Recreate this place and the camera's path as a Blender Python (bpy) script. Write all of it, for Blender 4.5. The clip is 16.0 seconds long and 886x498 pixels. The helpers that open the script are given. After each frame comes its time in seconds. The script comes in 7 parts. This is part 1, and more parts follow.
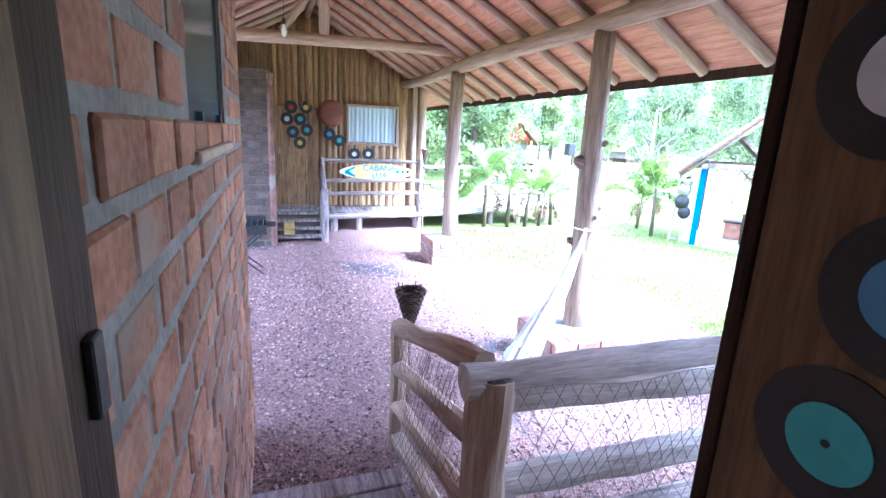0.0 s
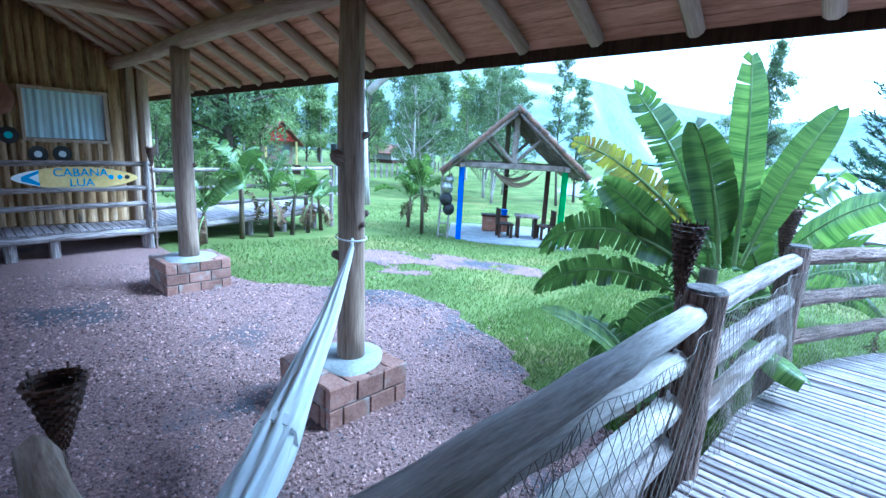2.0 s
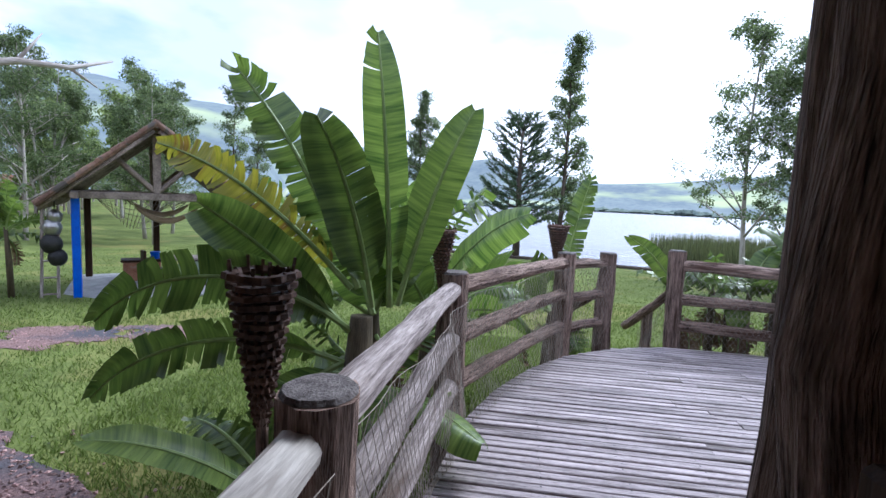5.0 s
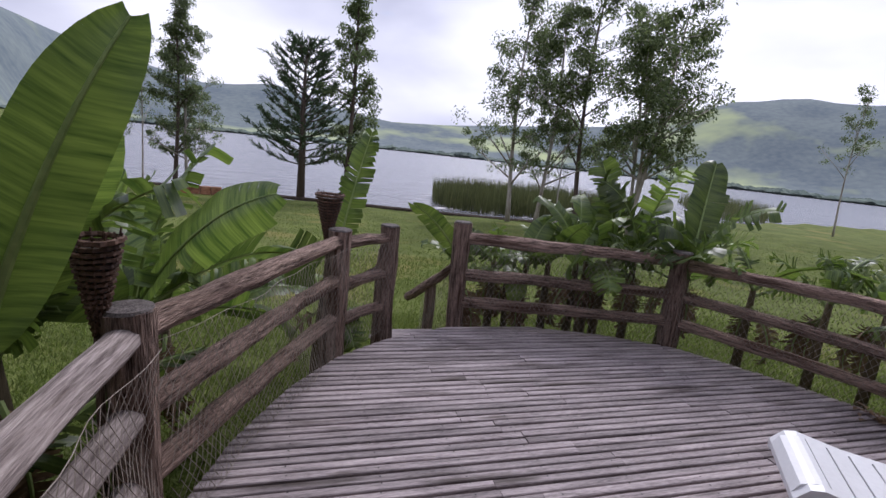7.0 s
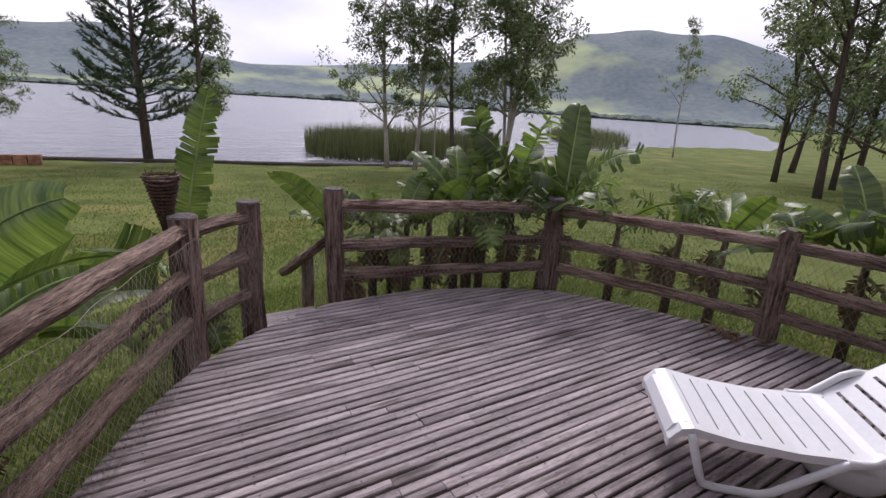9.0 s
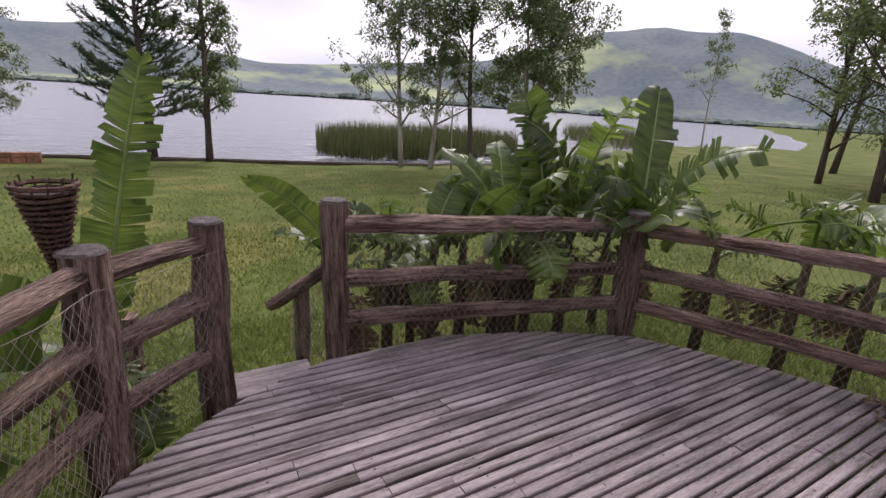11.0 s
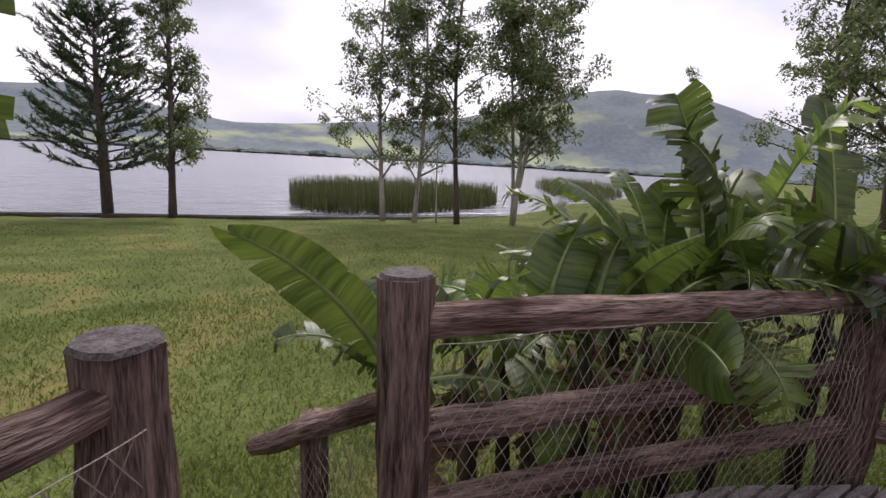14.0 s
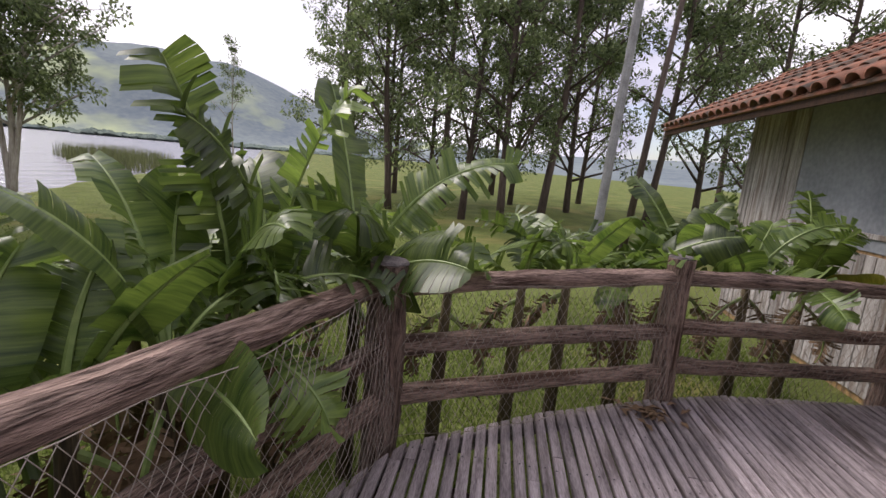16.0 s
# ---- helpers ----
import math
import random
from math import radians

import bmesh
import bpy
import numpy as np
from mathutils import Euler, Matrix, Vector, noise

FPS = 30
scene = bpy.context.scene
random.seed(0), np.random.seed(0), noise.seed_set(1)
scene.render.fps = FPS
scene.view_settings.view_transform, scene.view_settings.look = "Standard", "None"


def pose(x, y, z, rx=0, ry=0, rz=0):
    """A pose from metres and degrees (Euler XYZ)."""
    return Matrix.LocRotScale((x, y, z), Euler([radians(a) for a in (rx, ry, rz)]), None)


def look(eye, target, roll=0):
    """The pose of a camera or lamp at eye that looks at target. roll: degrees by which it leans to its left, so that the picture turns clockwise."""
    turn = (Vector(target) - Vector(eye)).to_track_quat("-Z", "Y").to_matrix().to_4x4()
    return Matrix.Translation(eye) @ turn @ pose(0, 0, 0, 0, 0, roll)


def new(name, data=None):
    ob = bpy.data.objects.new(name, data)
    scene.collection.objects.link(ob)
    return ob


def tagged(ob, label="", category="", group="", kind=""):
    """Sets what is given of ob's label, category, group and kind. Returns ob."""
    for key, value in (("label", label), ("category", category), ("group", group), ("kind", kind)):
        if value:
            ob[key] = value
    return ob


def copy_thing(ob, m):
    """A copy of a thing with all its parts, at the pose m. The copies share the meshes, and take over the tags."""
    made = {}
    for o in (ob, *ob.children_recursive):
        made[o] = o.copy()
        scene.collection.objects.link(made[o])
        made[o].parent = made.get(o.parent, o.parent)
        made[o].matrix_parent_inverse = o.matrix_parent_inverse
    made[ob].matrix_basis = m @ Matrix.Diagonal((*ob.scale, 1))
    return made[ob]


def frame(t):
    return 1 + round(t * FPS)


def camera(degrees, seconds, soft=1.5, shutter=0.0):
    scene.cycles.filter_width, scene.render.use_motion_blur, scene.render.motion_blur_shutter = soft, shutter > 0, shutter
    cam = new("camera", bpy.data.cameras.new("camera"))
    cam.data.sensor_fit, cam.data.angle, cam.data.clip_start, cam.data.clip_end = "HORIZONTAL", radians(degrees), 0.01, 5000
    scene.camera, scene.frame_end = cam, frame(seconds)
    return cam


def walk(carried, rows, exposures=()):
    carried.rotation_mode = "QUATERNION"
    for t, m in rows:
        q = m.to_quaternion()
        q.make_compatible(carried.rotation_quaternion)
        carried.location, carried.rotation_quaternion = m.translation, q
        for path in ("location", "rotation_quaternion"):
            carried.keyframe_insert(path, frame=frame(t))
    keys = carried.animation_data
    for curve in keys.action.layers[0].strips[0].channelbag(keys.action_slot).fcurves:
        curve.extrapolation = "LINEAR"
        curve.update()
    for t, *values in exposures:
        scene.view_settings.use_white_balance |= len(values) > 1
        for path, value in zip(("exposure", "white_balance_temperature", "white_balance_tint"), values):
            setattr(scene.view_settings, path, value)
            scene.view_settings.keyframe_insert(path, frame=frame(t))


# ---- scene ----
cam = camera(86.0, 16.0)
PATH = [
    (0, (-0.164, 0.023, 1.616), (0.497, 1.853, 1.153), 2.8),
    (0.5, (-0.01, 0.292, 1.599), (0.814, 2.053, 1.131), 3.0),
    (1, (0.155, 0.482, 1.586), (1.188, 2.129, 1.119), 2.2),
    (1.5, (0.313, 0.627, 1.595), (1.562, 2.127, 1.161), 2.6),
    (2, (0.412, 0.695, 1.544), (1.836, 2.039, 1.136), 3.1),
    (2.5, (0.543, 0.766, 1.496), (2.128, 1.931, 1.138), 3.0),
    (3, (0.701, 0.809, 1.515), (2.423, 1.769, 1.182), 2.7),
    (3.5, (0.876, 0.845, 1.48), (2.706, 1.587, 1.167), 2.9),
    (4, (1.176, 0.909, 1.403), (3.09, 1.423, 1.135), 3.2),
    (4.2, (1.311, 0.909, 1.402), (3.24, 1.365, 1.138), 2.9),
    (6.3, (2.558, 0.663, 1.598), (4.526, 0.496, 1.283), 4.7),
    (6.5, (2.679, 0.652, 1.626), (4.62, 0.364, 1.238), 5.5),
    (7, (2.845, 0.608, 1.662), (4.713, 0.016, 1.259), 6.3),
    (7.5, (2.904, 0.591, 1.737), (4.665, -0.231, 1.263), 6.1),
    (8, (2.895, 0.564, 1.798), (4.568, -0.399, 1.274), 4.8),
    (8.2, (2.903, 0.544, 1.798), (4.55, -0.452, 1.255), 4.5),
    (10.5, (3.987, 0.056, 1.715), (5.595, -0.957, 1.094), 3.2),
    (11, (4.298, -0.058, 1.643), (5.941, -1.029, 1.046), 3.7),
    (11.5, (4.608, -0.104, 1.564), (6.301, -1.008, 1.001), 3.8),
    (12, (4.915, -0.13, 1.47), (6.668, -0.955, 0.976), 4.1),
    (12.5, (5.205, -0.111, 1.416), (6.993, -0.887, 0.97), 4.5),
    (13, (5.444, -0.105, 1.389), (7.229, -0.899, 0.961), 3.6),
    (13.5, (5.689, -0.143, 1.379), (7.432, -1.039, 0.984), 3.1),
    (14, (5.907, -0.237, 1.359), (7.54, -1.33, 0.987), 3.3),
    (14.5, (6.031, -0.358, 1.351), (7.463, -1.713, 1.015), 3.3),
    (15, (6.136, -0.583, 1.343), (7.286, -2.191, 1.042), 3.9),
    (15.5, (6.143, -0.685, 1.303), (6.86, -2.531, 1.028), 6.2),
    (16, (6.057, -0.838, 1.435), (6.272, -2.793, 1.075), 5.4),
]
EXPOSURES = [(0.0, 4.55, 4350, 10), (0.6, 3.85, 4000, 1), (1.0, 3.25, 3850, -3), (1.5, 2.65, 3790, -6), (2.5, 2.35, 3900, -4), (3.5, 2.15, 4350, 0),
             (4.2, 1.9, 4750, 4), (6.3, 0.2, 5750, 16), (8.0, 0.2, 6000, 19), (10.5, 0.38, 6350, 21), (13.0, 0.2, 6350, 22), (16.0, 0.6, 6450, 19)]
walk(cam, [(t, look(eye, target, roll)) for t, eye, target, roll in PATH], EXPOSURES)

# ---- world and sun ----
SUN_AZ, SUN_EL = radians(-38), radians(46)          # compass of the sun in the plan, height over the horizon


def make_world():
    w = bpy.data.worlds.new("sky")
    scene.world = w
    w.use_nodes = True
    nt = w.node_tree
    nt.nodes.clear()
    N, L = nt.nodes.new, nt.links.new
    sky = N("ShaderNodeTexSky")
    sky.sky_type, sky.sun_disc = "NISHITA", False
    sky.sun_elevation, sky.sun_rotation = SUN_EL, radians(90) - SUN_AZ
    tc, mp = N("ShaderNodeTexCoord"), N("ShaderNodeMapping")
    mp.inputs["Scale"].default_value = (1.0, 1.0, 2.3)
    L(tc.outputs["Generated"], mp.inputs[0])
    n1, n2 = N("ShaderNodeTexNoise"), N("ShaderNodeTexNoise")
    n1.inputs["Scale"].default_value, n1.inputs["Detail"].default_value = 2.1, 6
    n2.inputs["Scale"].default_value, n2.inputs["Detail"].default_value = 1.9, 5
    n2.inputs["Roughness"].default_value = 0.42
    L(mp.outputs[0], n1.inputs[0]), L(mp.outputs[0], n2.inputs[0])
    cover = N("ShaderNodeValToRGB")
    cover.color_ramp.elements[0].position, cover.color_ramp.elements[1].position = 0.30, 0.42
    L(n1.outputs[0], cover.inputs[0])
    grey = N("ShaderNodeValToRGB")
    grey.color_ramp.elements[0].position, grey.color_ramp.elements[1].position = 0.38, 0.66
    grey.color_ramp.elements[0].color = (4.3, 4.35, 5.2, 1)
    grey.color_ramp.elements[1].color = (9.4, 9.3, 9.6, 1)
    L(n2.outputs[0], grey.inputs[0])
    mix = N("ShaderNodeMixRGB")
    L(cover.outputs[0], mix.inputs[0]), L(sky.outputs[0], mix.inputs[1]), L(grey.outputs[0], mix.inputs[2])
    # thin cloud glows smoothly about the veiled sun
    dot, lift, power, glow, gain = N("ShaderNodeVectorMath"), N("ShaderNodeMath"), N("ShaderNodeMath"), N("ShaderNodeMath"), N("ShaderNodeVectorMath")
    dot.operation, lift.operation, power.operation, glow.operation, gain.operation = "DOT_PRODUCT", "MAXIMUM", "POWER", "MULTIPLY_ADD", "SCALE"
    dot.inputs[1].default_value = (math.cos(SUN_AZ) * math.cos(SUN_EL), math.sin(SUN_AZ) * math.cos(SUN_EL), math.sin(SUN_EL))
    lift.inputs[1].default_value, power.inputs[1].default_value = 0.0, 7.0
    glow.inputs[1].default_value, glow.inputs[2].default_value = 0.42, 0.98
    L(tc.outputs["Generated"], dot.inputs[0]), L(dot.outputs["Value"], lift.inputs[0]), L(lift.outputs[0], power.inputs[0]), L(power.outputs[0], glow.inputs[0])
    L(mix.outputs[0], gain.inputs[0]), L(glow.outputs[0], gain.inputs["Scale"])
    bg, out = N("ShaderNodeBackground"), N("ShaderNodeOutputWorld")
    bg.inputs[1].default_value = 0.105
    L(gain.outputs[0], bg.inputs[0]), L(bg.outputs[0], out.inputs[0])


make_world()
sun = new("sun", bpy.data.lights.new("sun", "SUN"))
sun.data.energy, sun.data.angle, sun.data.color = 2.0, radians(24), (1.0, 0.95, 0.87)
sun.matrix_world = look((0, 0, 30), (-30 * math.cos(SUN_AZ) / math.tan(SUN_EL), -30 * math.sin(SUN_AZ) / math.tan(SUN_EL), 0))

# ---- materials ----


def surface(name, dark, light, scale=6.0, fine=40.0, rough=0.75, bump=0.3, stretch=(1, 1, 1), uv=False, vary=0.0, metal=0.0,
            spots=None, spot_scale=3.0, spot_at=0.62, spec=0.4, leaf=0.0, island=False, bumpdist=0.01):
    """A procedural surface: two colours mixed by a coarse and a fine noise, spots of a third, relief from the same noises."""
    m = bpy.data.materials.new(name)
    m.use_nodes = True
    nt = m.node_tree
    nt.nodes.clear()
    N, L = nt.nodes.new, nt.links.new
    tc, mp = N("ShaderNodeTexCoord"), N("ShaderNodeMapping")
    mp.inputs["Scale"].default_value = stretch
    L(tc.outputs["UV" if uv else "Object"], mp.inputs[0])
    vec = mp.outputs[0]
    rnd = None
    if vary:
        rnd = N("ShaderNodeNewGeometry").outputs["Random Per Island"] if island else N("ShaderNodeObjectInfo").outputs["Random"]
        mul, add = N("ShaderNodeMath"), N("ShaderNodeVectorMath")
        mul.operation, mul.inputs[1].default_value = "MULTIPLY", 37.0
        L(rnd, mul.inputs[0]), L(vec, add.inputs[0]), L(mul.outputs[0], add.inputs[1])
        vec = add.outputs[0]
    a, b = N("ShaderNodeTexNoise"), N("ShaderNodeTexNoise")
    a.inputs["Scale"].default_value, a.inputs["Detail"].default_value = scale, 5
    b.inputs["Scale"].default_value, b.inputs["Detail"].default_value = fine, 6
    L(vec, a.inputs[0]), L(vec, b.inputs[0])
    mixn = N("ShaderNodeMath")
    mixn.operation = "MULTIPLY_ADD"
    mixn.inputs[1].default_value = 0.55
    half = N("ShaderNodeMath")
    half.operation, half.inputs[1].default_value = "MULTIPLY", 0.45
    L(b.outputs[0], half.inputs[0]), L(a.outputs[0], mixn.inputs[0]), L(half.outputs[0], mixn.inputs[2])
    ramp = N("ShaderNodeValToRGB")
    ramp.color_ramp.elements[0].position, ramp.color_ramp.elements[1].position = 0.36, 0.64
    ramp.color_ramp.elements[0].color, ramp.color_ramp.elements[1].color = (*dark, 1), (*light, 1)
    L(mixn.outputs[0], ramp.inputs[0])
    col = ramp.outputs[0]
    if spots:
        s, sr, sm = N("ShaderNodeTexNoise"), N("ShaderNodeValToRGB"), N("ShaderNodeMixRGB")
        s.inputs["Scale"].default_value, s.inputs["Detail"].default_value = spot_scale, 4
        sr.color_ramp.elements[0].position, sr.color_ramp.elements[1].position = spot_at - 0.05, spot_at + 0.06
        L(vec, s.inputs[0]), L(s.outputs[0], sr.inputs[0]), L(sr.outputs[0], sm.inputs[0]), L(col, sm.inputs[1])
        sm.inputs[2].default_value = (*spots, 1)
        col = sm.outputs[0]
    if rnd:
        hsv, mr = N("ShaderNodeHueSaturation"), N("ShaderNodeMapRange")
        mr.inputs["To Min"].default_value, mr.inputs["To Max"].default_value = 1 - vary, 1 + vary
        L(rnd, mr.inputs["Value"]), L(mr.outputs[0], hsv.inputs["Value"]), L(col, hsv.inputs["Color"])
        col = hsv.outputs[0]
    p, out = N("ShaderNodeBsdfPrincipled"), N("ShaderNodeOutputMaterial")
    L(col, p.inputs["Base Color"])
    p.inputs["Roughness"].default_value, p.inputs["Metallic"].default_value = rough, metal
    p.inputs["Specular IOR Level"].default_value = spec
    if bump:
        bn = N("ShaderNodeBump")
        bn.inputs["Strength"].default_value, bn.inputs["Distance"].default_value = bump, bumpdist
        L(mixn.outputs[0], bn.inputs["Height"]), L(bn.outputs[0], p.inputs["Normal"])
    if leaf:
        tr, ms = N("ShaderNodeBsdfTranslucent"), N("ShaderNodeMixShader")
        br = N("ShaderNodeHueSaturation")
        br.inputs["Value"].default_value, br.inputs["Saturation"].default_value = 1.5, 1.1
        L(col, br.inputs["Color"]), L(br.outputs[0], tr.inputs[0])
        ms.inputs[0].default_value = leaf
        L(p.outputs[0], ms.inputs[1]), L(tr.outputs[0], ms.inputs[2]), L(ms.outputs[0], out.inputs[0])
    else:
        L(p.outputs[0], out.inputs[0])
    return m


def water_surface():
    m = bpy.data.materials.new("lake_water")
    m.use_nodes = True
    nt = m.node_tree
    p = nt.nodes["Principled BSDF"]
    N, L = nt.nodes.new, nt.links.new
    p.inputs["Base Color"].default_value = (0.25, 0.25, 0.28, 1)
    p.inputs["Roughness"].default_value, p.inputs["IOR"].default_value = 0.18, 1.33
    tc, mp, a, b, c, bn = (N("ShaderNode" + k) for k in ("TexCoord", "Mapping", "TexNoise", "TexNoise", "Math", "Bump"))
    mp.inputs["Scale"].default_value, mp.inputs["Rotation"].default_value = (1.0, 0.32, 1), (0, 0, radians(12))
    a.inputs["Scale"].default_value, a.inputs["Detail"].default_value = 0.6, 5
    b.inputs["Scale"].default_value, b.inputs["Detail"].default_value = 0.16, 3
    L(tc.outputs["Object"], mp.inputs[0]), L(mp.outputs[0], a.inputs[0]), L(mp.outputs[0], b.inputs[0])
    L(a.outputs[0], c.inputs[0]), L(b.outputs[0], c.inputs[1]), L(c.outputs[0], bn.inputs["Height"])
    bn.inputs["Strength"].default_value, bn.inputs["Distance"].default_value = 1.0, 0.75
    L(bn.outputs[0], p.inputs["Normal"])
    return m


M_LAWN = surface("lawn_soil", (0.068, 0.088, 0.022), (0.165, 0.195, 0.056), 0.9, 26, 0.95, 1.0, spots=(0.19, 0.18, 0.060), spot_scale=0.5, spot_at=0.62, spec=0.1, bumpdist=0.05)
M_BLADE = surface("grass_blade", (0.075, 0.108, 0.025), (0.165, 0.205, 0.058), 0.6, 8, 0.6, 0, vary=0.4, island=True, leaf=0.4, spec=0.2)
M_GRAVEL = surface("gravel_bed", (0.060, 0.030, 0.028), (0.33, 0.205, 0.185), 42, 130, 0.9, 1.0, spots=(0.07, 0.065, 0.075), spot_scale=0.8, spot_at=0.62, bumpdist=0.02)
M_STONE = surface("gravel_stone", (0.12, 0.062, 0.055), (0.42, 0.27, 0.245), 2.0, 30, 0.8, 0.2, vary=0.68, island=True, spots=(0.12, 0.115, 0.13), spot_scale=0.8, spot_at=0.62)
M_DECK = surface("weathered_deck_board", (0.125, 0.102, 0.104), (0.45, 0.385, 0.388), 3.0, 30, 0.68, 0.55, stretch=(9, 0.8, 9), vary=0.22, spots=(0.085, 0.066, 0.06), spot_scale=1.3, spot_at=0.63, bumpdist=0.006, spec=0.25)
M_LOG = surface("weathered_bark_log", (0.042, 0.021, 0.014), (0.53, 0.37, 0.30), 44, 190, 0.85, 1.0, stretch=(1, 0.10, 1), uv=True, vary=0.18, spots=(0.085, 0.042, 0.027), spot_scale=14, spot_at=0.60, bumpdist=0.08)
M_PILLAR = surface("brown_peeled_pillar_log", (0.15, 0.095, 0.062), (0.38, 0.28, 0.205), 24, 110, 0.7, 0.7, stretch=(1, 0.06, 1), uv=True, vary=0.1, spots=(0.09, 0.052, 0.032), spot_scale=10, spot_at=0.66)
M_ENDGRAIN = surface("cracked_grey_end_grain", (0.045, 0.036, 0.034), (0.17, 0.145, 0.14), 30, 120, 0.85, 0.9, vary=0.2)
M_PEELED = surface("peeled_pine_log", (0.27, 0.18, 0.12), (0.50, 0.38, 0.28), 26, 120, 0.7, 0.6, stretch=(1, 0.07, 1), uv=True, vary=0.12, spots=(0.11, 0.065, 0.04), spot_scale=9, spot_at=0.70)
M_GREYLOG = surface("grey_sunbleached_log", (0.085, 0.062, 0.058), (0.42, 0.355, 0.335), 34, 150, 0.8, 0.9, stretch=(1, 0.09, 1), uv=True, vary=0.12, spots=(0.085, 0.055, 0.04), spot_scale=11, spot_at=0.62)
M_PALELOG = surface("pale_bare_log", (0.40, 0.35, 0.31), (0.70, 0.645, 0.59), 30, 140, 0.75, 0.6, stretch=(1, 0.12, 1), uv=True, vary=0.06, spots=(0.17, 0.12, 0.09), spot_scale=14, spot_at=0.70, bumpdist=0.008)
M_SLAB = surface("varnished_slab_board", (0.14, 0.080, 0.034), (0.42, 0.27, 0.125), 4, 22, 0.55, 0.5, stretch=(7, 7, 0.6), vary=0.25, spots=(0.05, 0.028, 0.014), spot_scale=3.0, spot_at=0.66)
M_DARKWOOD = surface("dark_stained_wood", (0.020, 0.010, 0.006), (0.065, 0.033, 0.018), 4, 25, 0.65, 0.4, stretch=(7, 7, 0.6), vary=0.15, spec=0.2)
M_ROOFBOARD = surface("pine_ceiling_board", (0.27, 0.125, 0.065), (0.50, 0.27, 0.165), 3, 20, 0.6, 0.25, stretch=(6, 0.5, 6), vary=0.22)
M_BRICK = surface("clay_brick", (0.20, 0.078, 0.040), (0.40, 0.205, 0.125), 6, 55, 0.85, 0.6, vary=0.32, spots=(0.30, 0.22, 0.17), spot_scale=5, spot_at=0.62)
M_OLDBRICK = surface("dull_weathered_brick", (0.14, 0.070, 0.050), (0.30, 0.170, 0.130), 5, 50, 0.9, 0.6, vary=0.22, spots=(0.30, 0.25, 0.22), spot_scale=4, spot_at=0.58)
# darker, browner brick and mortar for the far projecting wall
M_DARKBRICK = surface("dark_brown_brick", (0.055, 0.036, 0.028), (0.145, 0.097, 0.076), 5, 50, 0.9, 0.6, vary=0.3, spots=(0.11, 0.09, 0.08), spot_scale=3, spot_at=0.58)
M_DARKMORTAR = surface("dark_grey_mortar", (0.08, 0.07, 0.063), (0.16, 0.145, 0.13), 9, 60, 0.95, 0.6)
M_MORTAR = surface("grey_mortar", (0.17, 0.155, 0.14), (0.29, 0.27, 0.25), 9, 60, 0.95, 0.8)
M_CEMENT = surface("cement_cap", (0.21, 0.21, 0.21), (0.37, 0.37, 0.37), 5, 45, 0.9, 0.5)
M_TILE = surface("clay_roof_tile", (0.15, 0.058, 0.036), (0.34, 0.150, 0.092), 3, 26, 0.85, 0.5, vary=0.35, spots=(0.095, 0.070, 0.054), spot_scale=3, spot_at=0.53)
M_OLDTILE = surface("browned_old_roof_tile", (0.11, 0.060, 0.040), (0.27, 0.165, 0.115), 4, 30, 0.9, 0.5, vary=0.3, spots=(0.10, 0.085, 0.070), spot_scale=4, spot_at=0.56)
M_WHITEPAINT = surface("chalky_white_paint", (0.17, 0.150, 0.135), (0.50, 0.475, 0.45), 3, 30, 0.85, 0.7, stretch=(6, 6, 0.6), spots=(0.20, 0.165, 0.14), spot_scale=2.5, spot_at=0.56, vary=0.15)
M_PLASTIC = surface("white_moulded_plastic", (0.74, 0.74, 0.76), (0.82, 0.82, 0.84), 3, 40, 0.32, 0.03, spec=0.5)
M_WICKER = surface("dark_wicker", (0.035, 0.018, 0.013), (0.14, 0.075, 0.05), 20, 90, 0.7, 0.6, vary=0.2, island=True)
M_NET = surface("weathered_nylon_net", (0.24, 0.20, 0.17), (0.40, 0.35, 0.30), 8, 40, 0.8, 0)
M_CLOTH = surface("white_cotton_hammock", (0.74, 0.75, 0.74), (0.90, 0.90, 0.88), 4, 60, 0.9, 0.5, stretch=(1, 0.08, 1), uv=True)
M_CURTAIN = surface("pale_blue_curtain", (0.45, 0.56, 0.62), (0.66, 0.75, 0.80), 3, 30, 0.85, 0.3, stretch=(8, 8, 0.3))
M_VINYL = surface("black_vinyl", (0.012, 0.012, 0.013), (0.025, 0.025, 0.027), 6, 90, 0.28, 0.1, spec=0.6)
M_BANANA = surface("banana_leaf", (0.036, 0.068, 0.016), (0.165, 0.225, 0.055), 1.0, 5.0, 0.36, 0.5, stretch=(18, 1.2, 1), uv=True, vary=0.42, leaf=0.42, spec=0.5, bumpdist=0.003)
M_BANANAOLD = surface("yellowing_banana_leaf", (0.15, 0.165, 0.022), (0.32, 0.29, 0.055), 1.0, 5, 0.5, 0.4, stretch=(22, 1.5, 1), uv=True, vary=0.2, leaf=0.3, spots=(0.15, 0.085, 0.03), spot_scale=1.2, spot_at=0.62, bumpdist=0.004)
M_BANANADRY = surface("dry_banana_leaf", (0.09, 0.055, 0.03), (0.22, 0.14, 0.08), 5, 30, 0.9, 0.4, vary=0.2)
M_MIDRIB = surface("banana_midrib", (0.15, 0.22, 0.06), (0.26, 0.33, 0.11), 5, 30, 0.5, 0.1)
M_BSTEM = surface("banana_stem", (0.035, 0.026, 0.014), (0.135, 0.10, 0.05), 4, 26, 0.8, 0.8, stretch=(6, 6, 0.6), vary=0.25)
